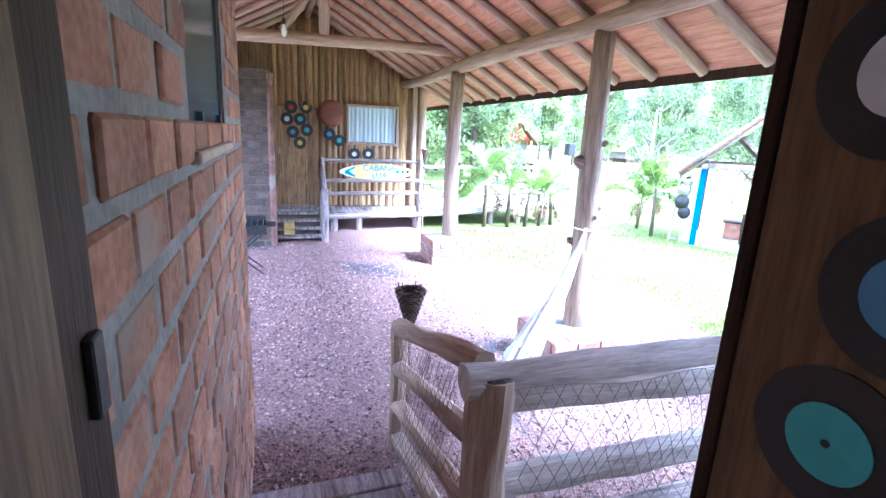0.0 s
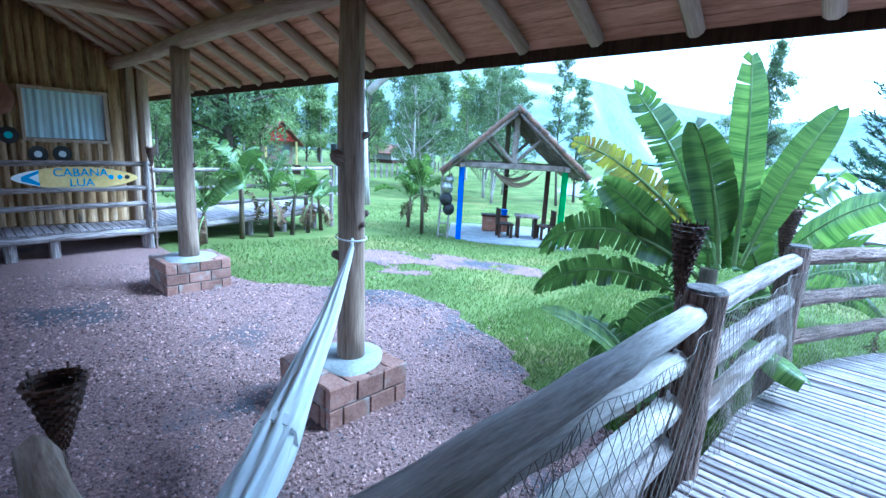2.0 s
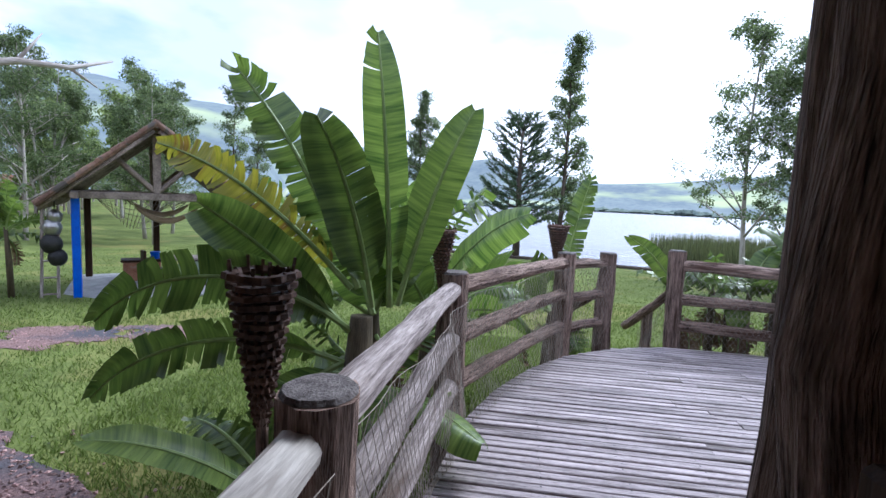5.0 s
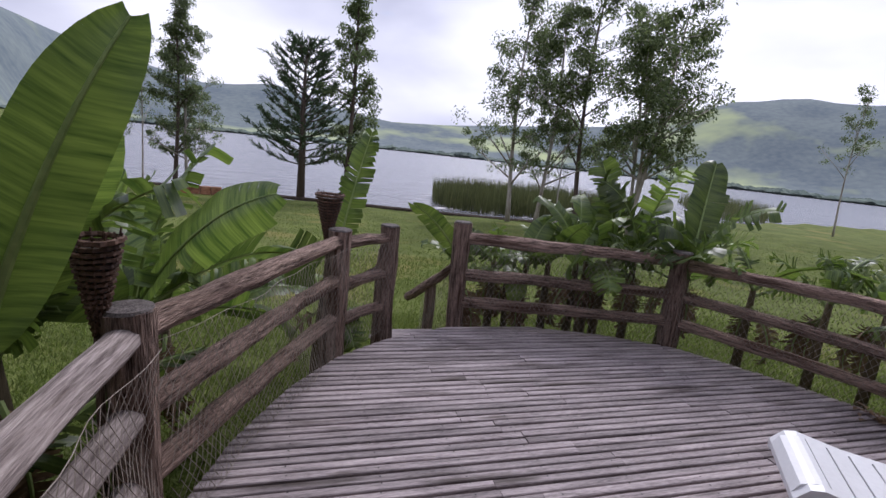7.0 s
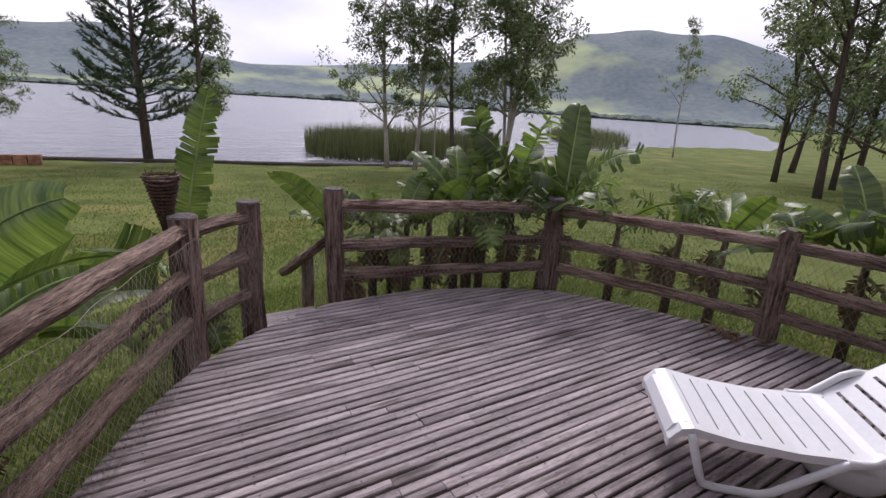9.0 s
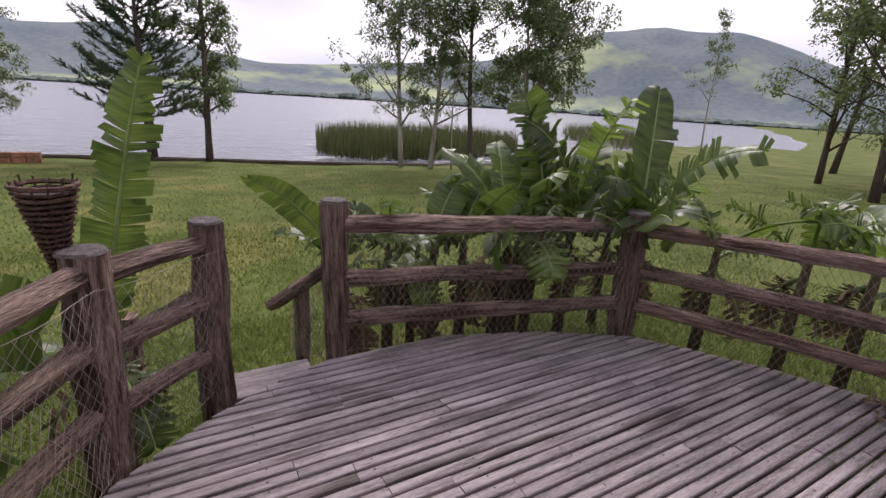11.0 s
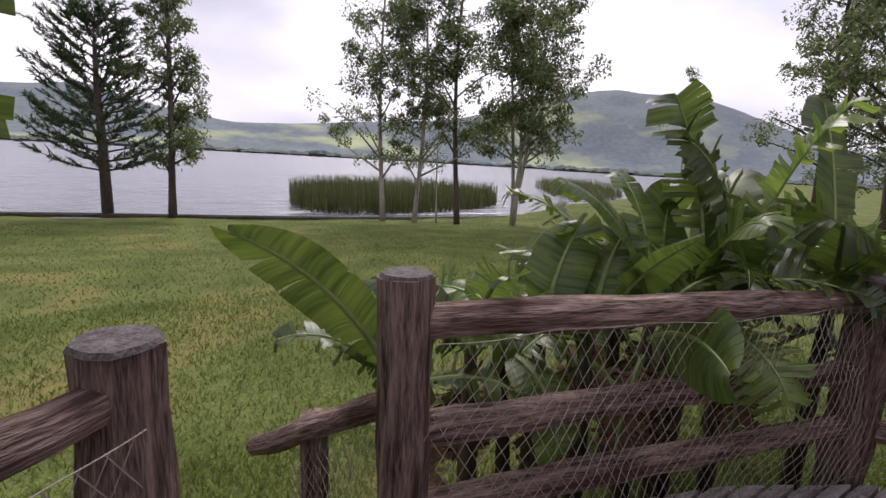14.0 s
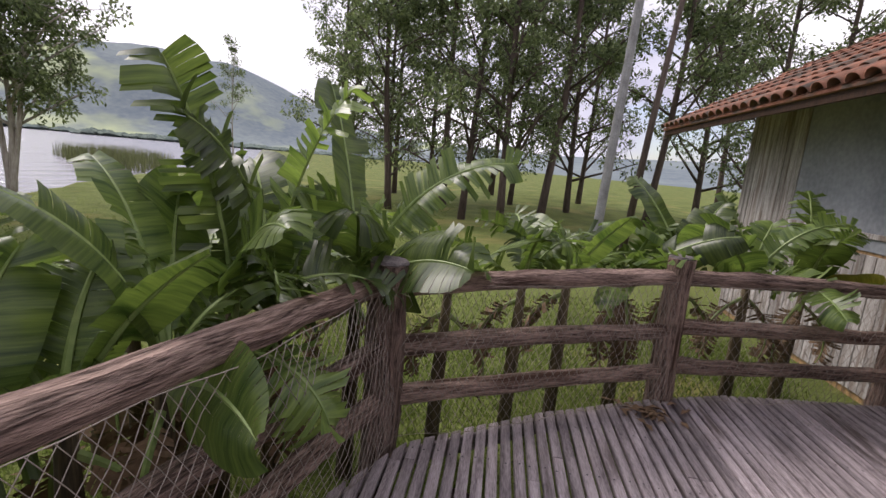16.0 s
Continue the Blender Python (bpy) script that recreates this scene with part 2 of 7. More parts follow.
M_EUCLEAF = surface("eucalyptus_foliage", (0.048, 0.072, 0.032), (0.185, 0.225, 0.100), 0.5, 5, 0.55, 0, vary=0.5, island=True, leaf=0.48, spec=0.35)
# far crowns: eucalyptus greens lightened, so distance haze sits in the colour
M_FARLEAF = surface("far_foliage_haze_tint", (0.085, 0.115, 0.045), (0.26, 0.31, 0.12), 0.5, 5, 0.7, 0, vary=0.45, island=True, leaf=0.45, spec=0.2)
M_PINELEAF = surface("pine_needles", (0.028, 0.052, 0.026), (0.085, 0.125, 0.058), 0.8, 6, 0.6, 0, vary=0.4, island=True, leaf=0.2, spec=0.3)
M_EUCBARK = surface("pale_eucalyptus_bark", (0.20, 0.165, 0.14), (0.52, 0.48, 0.44), 2.2, 16, 0.85, 0.5, stretch=(1, 0.25, 1), uv=True, spots=(0.15, 0.10, 0.075), spot_scale=1.6, spot_at=0.60)
M_DARKBARK = surface("dark_tree_bark", (0.045, 0.033, 0.028), (0.14, 0.105, 0.085), 3, 18, 0.9, 0.8, stretch=(1, 0.25, 1), uv=True)
M_REED = surface("lake_reed", (0.05, 0.065, 0.025), (0.14, 0.15, 0.06), 0.5, 4, 0.8, 0, vary=0.35, island=True, leaf=0.2)
# distance haze painted in as blue-grey; the pale green spots paint sunlit slopes
M_HILL = surface("hillside_haze_sun_tint", (0.135, 0.165, 0.190), (0.215, 0.250, 0.245), 0.016, 0.15, 1.0, 0, spots=(0.42, 0.47, 0.26), spot_scale=0.006, spot_at=0.56, spec=0.05)
# greyed, lightened greens put the far shore's haze into the colour
M_FARWOOD = surface("far_woods_haze_tint", (0.10, 0.130, 0.125), (0.17, 0.205, 0.165), 0.03, 0.3, 1.0, 0, vary=0.25, island=True, spec=0.05)
M_GREYBEAM = surface("grey_weathered_beam", (0.13, 0.10, 0.085), (0.36, 0.295, 0.255), 5, 30, 0.85, 0.6, vary=0.15)
M_BLUE = surface("blue_gloss_paint", (0.005, 0.07, 0.50), (0.01, 0.12, 0.66), 5, 40, 0.4, 0.1)
M_GREEN = surface("green_gloss_paint", (0.005, 0.17, 0.035), (0.01, 0.27, 0.06), 5, 40, 0.4, 0.1)
M_RED = surface("red_painted_board", (0.33, 0.03, 0.02), (0.50, 0.06, 0.04), 3, 20, 0.6, 0.2)
M_IRON = surface("black_sheet_iron", (0.012, 0.012, 0.014), (0.05, 0.047, 0.045), 8, 60, 0.55, 0.2, metal=0.4)
M_CLAY = surface("brown_clay_disc", (0.14, 0.05, 0.03), (0.24, 0.09, 0.055), 4, 30, 0.6, 0.2)
M_YELLOW = surface("yellow_board_paint", (0.60, 0.42, 0.12), (0.78, 0.60, 0.24), 3, 20, 0.5, 0.05)
M_SKYBLUE = surface("blue_lettering", (0.02, 0.25, 0.55), (0.03, 0.33, 0.66), 5, 30, 0.5, 0)
M_LABELS = [surface("record_label_" + n, c, tuple(min(1, v * 1.2) for v in c), 12, 40, 0.5, 0) for n, c in
            (("red", (0.45, 0.05, 0.05)), ("yellow", (0.6, 0.5, 0.08)), ("white", (0.6, 0.62, 0.62)), ("teal", (0.10, 0.42, 0.44)), ("blue", (0.10, 0.25, 0.42)))]
M_TEALGLASS = surface("teal_frosted_glass", (0.035, 0.085, 0.10), (0.06, 0.125, 0.14), 1.5, 40, 0.12, 0.02, spec=0.6)
M_DOORWOOD = surface("oiled_brown_door_board", (0.080, 0.043, 0.018), (0.19, 0.112, 0.052), 4, 22, 0.6, 0.4, stretch=(7, 7, 0.6), vary=0.1)
M_DARKGLASS = surface("dusty_dark_window_screen", (0.17, 0.18, 0.20), (0.28, 0.29, 0.31), 4, 60, 0.5, 0.1)
M_GREYPANEL = surface("weathered_grey_panel", (0.20, 0.215, 0.235), (0.33, 0.345, 0.37), 1.5, 20, 0.7, 0.15, spots=(0.17, 0.165, 0.165), spot_scale=0.9, spot_at=0.6)
M_STEEL = surface("worn_steel", (0.30, 0.29, 0.28), (0.48, 0.47, 0.46), 9, 60, 0.35, 0.1, metal=0.9)
M_BULB = surface("frosted_bulb", (0.75, 0.75, 0.72), (0.85, 0.85, 0.82), 5, 30, 0.2, 0)
M_WATER = water_surface()
M_DIRT = surface("bare_red_soil", (0.16, 0.075, 0.04), (0.30, 0.16, 0.09), 3, 25, 0.95, 0.5)

# ---- building tools ----


class Geo:
    """Vertices, faces and face-corner coordinates of one mesh."""

    def __init__(self):
        self.v, self.f, self.uv = [], [], []

    def face(self, idx, uv=None):
        self.f.append(tuple(idx))
        self.uv.extend(uv or [(self.v[i][0], self.v[i][1]) for i in idx])

    def tube(self, pts, radii, n=10, wobble=0.0, seed=0, caps=True):
        """A round member along pts; wobble makes its skin uneven."""
        pts = [Vector(p) for p in pts]
        if not hasattr(radii, "__len__"):
            radii = [radii] * len(pts)
        rng = random.Random(seed)
        lobes = [(rng.uniform(0, 6.28), rng.choice((2, 3, 5))) for _ in range(3)]
        t0 = (pts[1] - pts[0]).normalized()
        side = t0.orthogonal().normalized()
        start, run, last = len(self.v), 0.0, t0
        runs = []
        for i, p in enumerate(pts):
            t = (pts[min(i + 1, len(pts) - 1)] - pts[max(i - 1, 0)]).normalized()
            side = (last.rotation_difference(t) @ side).normalized()
            last = t
            other = t.cross(side)
            if i:
                run += (p - pts[i - 1]).length
            runs.append(run)
            for k in range(n):
                a = 2 * math.pi * k / n
                r = radii[i]
                if wobble:
                    r *= 1 + wobble * (sum(math.sin(m * a + ph + run * (2.1 + m)) for ph, m in lobes) / 2 + rng.uniform(-0.35, 0.35))
                self.v.append(tuple(p + (side * math.cos(a) + other * math.sin(a)) * r))
        around = 2 * math.pi * max(radii)
        for i in range(len(pts) - 1):
            for k in range(n):
                a, b = start + i * n + k, start + i * n + (k + 1) % n
                u0, u1 = around * k / n, around * (k + 1) / n
                self.face((a, b, b + n, a + n), [(u0, runs[i]), (u1, runs[i]), (u1, runs[i + 1]), (u0, runs[i + 1])])
        if caps:
            for off, rev in ((start, True), (start + (len(pts) - 1) * n, False)):
                idx = [off + k for k in range(n)]
                uv = [(0.05 * math.cos(6.28 * k / n), 0.05 * math.sin(6.28 * k / n)) for k in range(n)]
                self.face(idx[::-1] if rev else idx, uv)
        return self

    def box(self, lo, hi, m=None, ch=0.0):
        """A box from corner to corner, its edges cut by ch."""
        lo, hi = Vector(lo), Vector(hi)
        c, h = (lo + hi) / 2, (hi - lo) / 2
        ch = min(ch, min(h) * 0.45)
        s, out = len(self.v), []
        put = lambda p: self.v.append(tuple(m @ (c + p) if m else c + p))  # noqa: E731
        if not ch:
            for sx in (-1, 1):
                for sy in (-1, 1):
                    for sz in (-1, 1):
                        put(Vector((sx * h.x, sy * h.y, sz * h.z)))
            for q in ((0, 1, 3, 2), (4, 6, 7, 5), (0, 4, 5, 1), (2, 3, 7, 6), (0, 2, 6, 4), (1, 5, 7, 3)):
                self.face([s + i for i in q])
            return self
        ids = {}
        for sx in (-1, 1):
            for sy in (-1, 1):
                for sz in (-1, 1):
                    for ax in range(3):
                        d = [h.x - ch, h.y - ch, h.z - ch]
                        d[ax] += ch
                        ids[sx, sy, sz, ax] = len(self.v)
                        put(Vector((sx * d[0], sy * d[1], sz * d[2])))
        for ax in range(3):
            u, w = (ax + 1) % 3, (ax + 2) % 3
            for sg in (-1, 1):
                quad = []
                for su, sw in ((-1, -1), (1, -1), (1, 1), (-1, 1)):
                    k = [0, 0, 0]
                    k[ax], k[u], k[w] = sg, su, sw
                    quad.append(ids[(*k, ax)])
                self.face(quad if sg > 0 else quad[::-1])
            for su in (-1, 1):
                for sw in (-1, 1):
                    k0, k1 = [0, 0, 0], [0, 0, 0]
                    k0[ax], k0[u], k0[w] = -1, su, sw
                    k1[ax], k1[u], k1[w] = 1, su, sw
                    q = [ids[(*k0, u)], ids[(*k1, u)], ids[(*k1, w)], ids[(*k0, w)]]
                    self.face(q if su * sw > 0 else q[::-1])
        for sx in (-1, 1):
            for sy in (-1, 1):
                for sz in (-1, 1):
                    q = [ids[sx, sy, sz, a] for a in range(3)]
                    self.face(q if sx * sy * sz > 0 else q[::-1])
        return self

    def prism(self, poly, z0, z1):
        """An upright prism over a plan polygon (counter-clockwise)."""
        s, n = len(self.v), len(poly)
        self.v += [(x, y, z0) for x, y in poly] + [(x, y, z1) for x, y in poly]
        self.face(range(s + n, s + 2 * n))
        self.face(range(s + n - 1, s - 1, -1))
        for i in range(n):
            j = (i + 1) % n
            self.face((s + i, s + j, s + n + j, s + n + i))
        return self

    def disc(self, c, axis, r, depth, n=28, hole=0.0):
        axis = Vector(axis).normalized()
        c = Vector(c)
        return self.tube([c, c + axis * depth], r, n)

    def mesh(self, name, smooth=False):
        me = bpy.data.meshes.new(name)
        me.from_pydata([tuple(p) for p in self.v], [], self.f)
        layer = me.uv_layers.new(name="uv")
        layer.data.foreach_set("uv", np.array(self.uv, dtype=np.float32).ravel())
        if smooth:
            me.polygons.foreach_set("use_smooth", [True] * len(me.polygons))
        me.update()
        return me


def part(name, geo, material, parent=None, label="", smooth=False):
    """Links a geometry (or a ready mesh) as one mesh object under a thing or a part."""
    me = geo if isinstance(geo, bpy.types.Mesh) else geo.mesh(name, smooth)
    if material and not me.materials:
        me.materials.append(material)
    ob = new(name, me)
    if parent:
        ob.parent = parent
    if label:
        ob["label"] = label
    return ob


def thing(name, label, category, group="", at=None):
    ob = new(name)
    ob.empty_display_size = 0.1
    if at:
        ob.location = at
    return tagged(ob, label, category, group)


def whole(name, geo, material, label, category, group="", kind="", smooth=False):
    return tagged(part(name, geo, material, smooth=smooth), label, category, group, kind)


def structure(name, geo, material, label="", smooth=False):
    return tagged(part(name, geo, material, smooth=smooth), label, "", "", "structure")


def inside(x, y, poly):
    hit, n = False, len(poly)
    for i in range(n):
        (x0, y0), (x1, y1) = poly[i], poly[i - 1]
        if (y0 > y) != (y1 > y) and x < (x1 - x0) * (y - y0) / (y1 - y0) + x0:
            hit = not hit
    return hit


def soften(poly, rounds=2):
    for _ in range(rounds):
        poly = [q for (a, b) in zip(poly, poly[1:] + poly[:1]) for q in
                ((a[0] * .75 + b[0] * .25, a[1] * .75 + b[1] * .25), (a[0] * .25 + b[0] * .75, a[1] * .25 + b[1] * .75))]
    return poly


def smooth01(a, b, x):
    t = min(1, max(0, (x - a) / (b - a)))
    return t * t * (3 - 2 * t)


# ---- the land: lawn falling to a lake, hills beyond ----
WATER_Z = -1.72
SHORE = soften([(31.5, -70), (37, -56), (35, -40), (30, -30), (27, -22), (25.8, -16.5), (26.6, -10), (27.6, -5.5), (29.2, 0), (30.6, 6.5), (33, 14), (38, 24), (60, 34), (160, 70),
                (420, 130), (520, -60), (430, -330), (300, -420), (190, -330), (75, -150)], 1)


def lake_depth(x, y):
    """Rough distance into the lake (positive in the water)."""
    d = 1e9
    for (x0, y0), (x1, y1) in zip(SHORE, SHORE[1:] + SHORE[:1]):
        dx, dy = x1 - x0, y1 - y0
        s = min(1, max(0, ((x - x0) * dx + (y - y0) * dy) / (dx * dx + dy * dy)))
        d = min(d, math.hypot(x - x0 - s * dx, y - y0 - s * dy))
    return d if inside(x, y, SHORE) else -d


def land(x, y):
    z = -0.37 - 0.0545 * min(max(x - 4, 0), 23)
    z += 0.9 * smooth01(14, 45, y) * (1 - smooth01(60, 140, x))
    z += 0.5 * math.exp(-((x - 26) ** 2 + (y + 26) ** 2) / 40) + 0.35 * smooth01(-14, -40, y)
    if x > 15:
        z -= 0.75 * smooth01(-0.6, 1.5, lake_depth(x, y)) + 2.0 * smooth01(1.5, 8, lake_depth(x, y))
    r = math.hypot(x, y)
    if r > 8:
        z += 0.03 * noise.noise((x * 0.25, y * 0.25, 0.3))
    return z


def make_ground():
    g = Geo()
    rings = [0.0] + [1.5 * 1.075 ** i for i in range(98)]
    n = 160
    for r in rings[1:]:
        for k in range(n):
            a = 2 * math.pi * k / n
            x, y = 8 + r * math.cos(a), r * math.sin(a)
            g.v.append((x, y, land(x, y)))
    g.v.append((8, 0, land(8, 0)))
    for i in range(len(rings) - 2):
        for k in range(n):
            j = (k + 1) % n
            g.face((i * n + k, i * n + n + k, i * n + n + j, i * n + j))
    for k in range(n):
        g.face((len(g.v) - 1, k, (k + 1) % n))
    structure("ground", g, M_LAWN, "mown green lawn with worn patches sloping to the lake", True)


def make_hills():
    """Two ranges: a pale one over the far shore and a wooded one over the valley; haze is in their colour."""
    prof = [(-180, 3), (-120, 3), (-95, 2.0), (-80, 2.2), (-72, 3.0), (-64, 6.2), (-58, 8.0), (-52, 8.4), (-46, 7.9), (-40, 6.0), (-34, 4.6), (-24, 3.6), (-14, 2.9), (-9.5, 2.7), (-4, 3.4),
            (3, 5.0), (10, 4.2), (18, 5.8), (27, 8.2), (41, 9.7), (48, 9.9), (60, 9.0), (75, 8), (100, 6), (180, 3)]
    g, n, m = Geo(), 360, 14
    for k in range(n + 1):
        az = -180 + 360 * k / n
        el = np.interp(az, [p[0] for p in prof], [p[1] for p in prof])
        ca, sa = math.cos(radians(az)), math.sin(radians(az))
        near = max(smooth01(17, 31, az), 1 - smooth01(-88, -74, az))
        r0, r1 = 560 - 330 * near, 900 - 380 * near
        top = r1 * math.tan(radians(el)) * 1.0
        for i in range(m):
            s = i / (m - 1)
            r = r0 + (r1 - r0) * s
            z = -3 + (top + 3) * (smooth01(0, 1, s) if s < 1 else 1)
            z += (noise.noise((ca * 9, sa * 9, s * 3)) * 0.05 + noise.noise((ca * 40, sa * 40, s * 8)) * 0.012) * top * (s > 0)
            g.v.append((r * ca, r * sa, z))
    for k in range(n):
        for i in range(m - 1):
            a = k * m + i
            g.face((a, a + m, a + m + 1, a + 1))
    structure("backdrop_hills", g, M_HILL, "wooded hills around the lake, haze and sunlit patches painted in", True)


def far_belt():
    """A ragged belt of low woods along the opposite shore."""
    rng, g = random.Random(12), Geo()
    for _ in range(5200):
        az = radians(rng.uniform(-75, 30))
        r = rng.uniform(335, 420) if math.degrees(az) > -45 else rng.uniform(300, 400)
        x, y = r * math.cos(az), r * math.sin(az)
        h = (2.2 + 3.5 * max(0, noise.noise((az * 14, 0, 2))) + 1.5 * noise.noise((az * 60, 0, 5))) * rng.uniform(.6, 1.2)
        a, w, k = rng.uniform(0, 6.28), rng.uniform(1.6, 4.0), len(g.v)
        for q in range(6):
            t = a + q * 1.0472
            g.v.append((x + w * math.cos(t), y + w * math.sin(t), WATER_Z + h * rng.uniform(.35, .6)))
        g.v += [(x, y, WATER_Z - .5), (x + rng.uniform(-.8, .8), y, WATER_Z + h)]
        for q in range(6):
            g.face((k + q, k + (q + 1) % 6, k + 7)), g.face((k + (q + 1) % 6, k + q, k + 6))
    whole("far_woods", g, M_FARWOOD, "low belt of woods along the far shore, haze painted into its colour", "woods", "", "stuff")


make_ground()
make_hills()
far_belt()
lake = Geo()
lake.v += [(x, y, WATER_Z) for x, y in soften([(22, -80), (24, -30), (23, 0), (26, 30), (300, 160), (640, 100), (640, -560), (200, -560)], 1)]
lake.face(range(len(lake.v)))
structure("water", lake, M_WATER, "grey rippled lake under a cloudy sky")

# ---- gravel yard ----
GRAVEL = soften([(-7, 0.2), (3.35, 0.2), (3.4, 1.6), (3.75, 2.75), (4.35, 3.9), (4.75, 4.6), (4.5, 5.5), (3.85, 5.9), (3.2, 6.7), (3.0, 7.7), (2.85, 9.3), (2.9, 11.5), (-7, 11.5)], 2)
PATCH = soften([(4.5, 6.9), (5.4, 8.3), (6.7, 8.05), (7.5, 6.7), (8.2, 4.9), (7.6, 4.4), (6.8, 5.9), (5.7, 5.75)], 2)
GAZ = (10.25, 7.72)
GAZ_ROT = -49.0


def ragged(poly, step, amp):
    """A plan outline broken up into an uneven edge."""
    out = []
    for (x0, y0), (x1, y1) in zip(poly, poly[1:] + poly[:1]):
        n = max(1, int(math.hypot(x1 - x0, y1 - y0) / step)) if x0 > 2.5 and x1 > 2.5 else 1
        for i in range(n):
            x, y = x0 + (x1 - x0) * i / n, y0 + (y1 - y0) * i / n
            k = amp if x > 3.3 else 0
            out.append((x + k * (noise.noise((x * 2.1, y * 2.1, 3.0)) + .6 * noise.noise((x * 7, y * 7, 1.0))), y + k * (noise.noise((x * 2.1, y * 2.1, 9.0)) + .6 * noise.noise((x * 7, y * 7, 5.0)))))
    return out


GRAVEL = ragged([tuple(p) for p in GRAVEL], .11, .22)


def flat_sheet(name, poly, lift, material, label):
    bm = bmesh.new()
    f = bm.faces.new([bm.verts.new((x, y, land(x, y) + lift)) for x, y in poly])
    bmesh.ops.triangulate(bm, faces=[f])
    me = bpy.data.meshes.new(name)
    bm.to_mesh(me)
    bm.free()
    me.uv_layers.new(name="uv")
    return structure(name, me, material, label)


flat_sheet("gravel_yard", GRAVEL, 0.014, M_GRAVEL, "reddish grey crushed-stone yard under the shared roof")


def worn_path():
    """Broken patches of gravel showing through the turf."""
    g, c, ids = Geo(), 0.09, {}
    for i in range(60):
        for j in range(60):
            x, y = 4.0 + i * c, 4.0 + j * c
            if inside(x, y, PATCH) and noise.noise((x * 1.1, y * 1.1, 2.0)) + .35 * noise.noise((x * 4, y * 4, 1.0)) < .10:
                q = []
                for di, dj in ((0, 0), (1, 0), (1, 1), (0, 1)):
                    key = (i + di, j + dj)
                    if key not in ids:
                        ids[key] = len(g.v)
                        px, py = x + di * c + .03 * noise.noise((key[0] * .9, key[1] * .9, 5)), y + dj * c + .03 * noise.noise((key[0] * .9, key[1] * .9, 8))
                        g.v.append((px, py, land(px, py) + .010))
                    q.append(ids[key])
                g.face(q)
    structure("gravel_path", g, M_GRAVEL, "thin gravel path half grown over with grass")


worn_path()


def scatter_stones():
    rng = np.random.default_rng(3)
    g = Geo()
    shapes = []
    for s in range(6):
        r2 = random.Random(s)
        shapes.append([Vector((r2.uniform(.7, 1.2) * a, r2.uniform(.6, 1.1) * b, r2.uniform(.4, .8) * c)) for a, b, c in
                       ((1, 0, 0), (-1, 0, 0), (0, 1, 0), (0, -1, 0), (0, 0, 1), (0, 0, -1))])
    faces = ((0, 2, 4), (2, 1, 4), (1, 3, 4), (3, 0, 4), (2, 0, 5), (1, 2, 5), (3, 1, 5), (0, 3, 5))
    made = 0
    while made < 27000:
        x, y = rng.uniform(-2.2, 4.8), rng.uniform(1.2, 8.8)
        if rng.uniform() > 1.25 / (0.35 + 0.22 * math.hypot(x - 0.6, y - 0.9)):
            continue
        if not inside(x, y, GRAVEL):
            if rng.uniform() > 0.02:
                continue
        s = rng.uniform(0.009, 0.021)
        a = rng.uniform(0, 6.28)
        m = Matrix.Translation((x, y, land(x, y) + 0.016)) @ Matrix.Rotation(a, 4, "Z") @ Matrix.Rotation(rng.uniform(-.6, .6), 4, "X")
        k = len(g.v)
        g.v += [tuple(m @ (p * s)) for p in shapes[made % 6]]
        for f in faces:
            g.face([k + i for i in f])
        made += 1
    for _ in range(2200):
        x, y = rng.uniform(4, 8.4), rng.uniform(4.2, 8.5)
        if inside(x, y, PATCH) and noise.noise((x * 1.1, y * 1.1, 2.0)) < .16:
            s = rng.uniform(0.010, 0.022)
            k = len(g.v)
            g.v += [(x + p.x * s, y + p.y * s, land(x, y) + 0.012 + p.z * s) for p in shapes[made % 6]]
            for f in faces:
                g.face([k + i for i in f])
            made += 1
    whole("gravel_stones", g, M_STONE, "loose crushed stones in red brown and grey", "gravel", "", "stuff")


scatter_stones()

# ---- the deck ----
DECK = [(0.42, 0.40), (2.67, 0.40), (2.67, -4.45), (3.45, -4.36), (4.35, -4.2), (4.85, -4.0), (5.7, -3.55), (6.4, -3.05), (6.75, -2.4), (6.98, -1.7), (7.02, -0.95), (6.85, -0.45), (6.66, -0.12), (6.36, 0.27),
        (5.9, 0.62), (5.35, 0.9), (4.78, 1.08), (3.8, 1.2), (2.87, 1.22), (0.42, 1.27)]


def row_span(x):
    ys = sorted(y0 + (x - x0) * (y1 - y0) / (x1 - x0) for (x0, y0), (x1, y1) in zip(DECK, DECK[1:] + DECK[:1]) if (x0 > x) != (x1 > x))
    return (ys[0], ys[-1]) if len(ys) > 1 else None


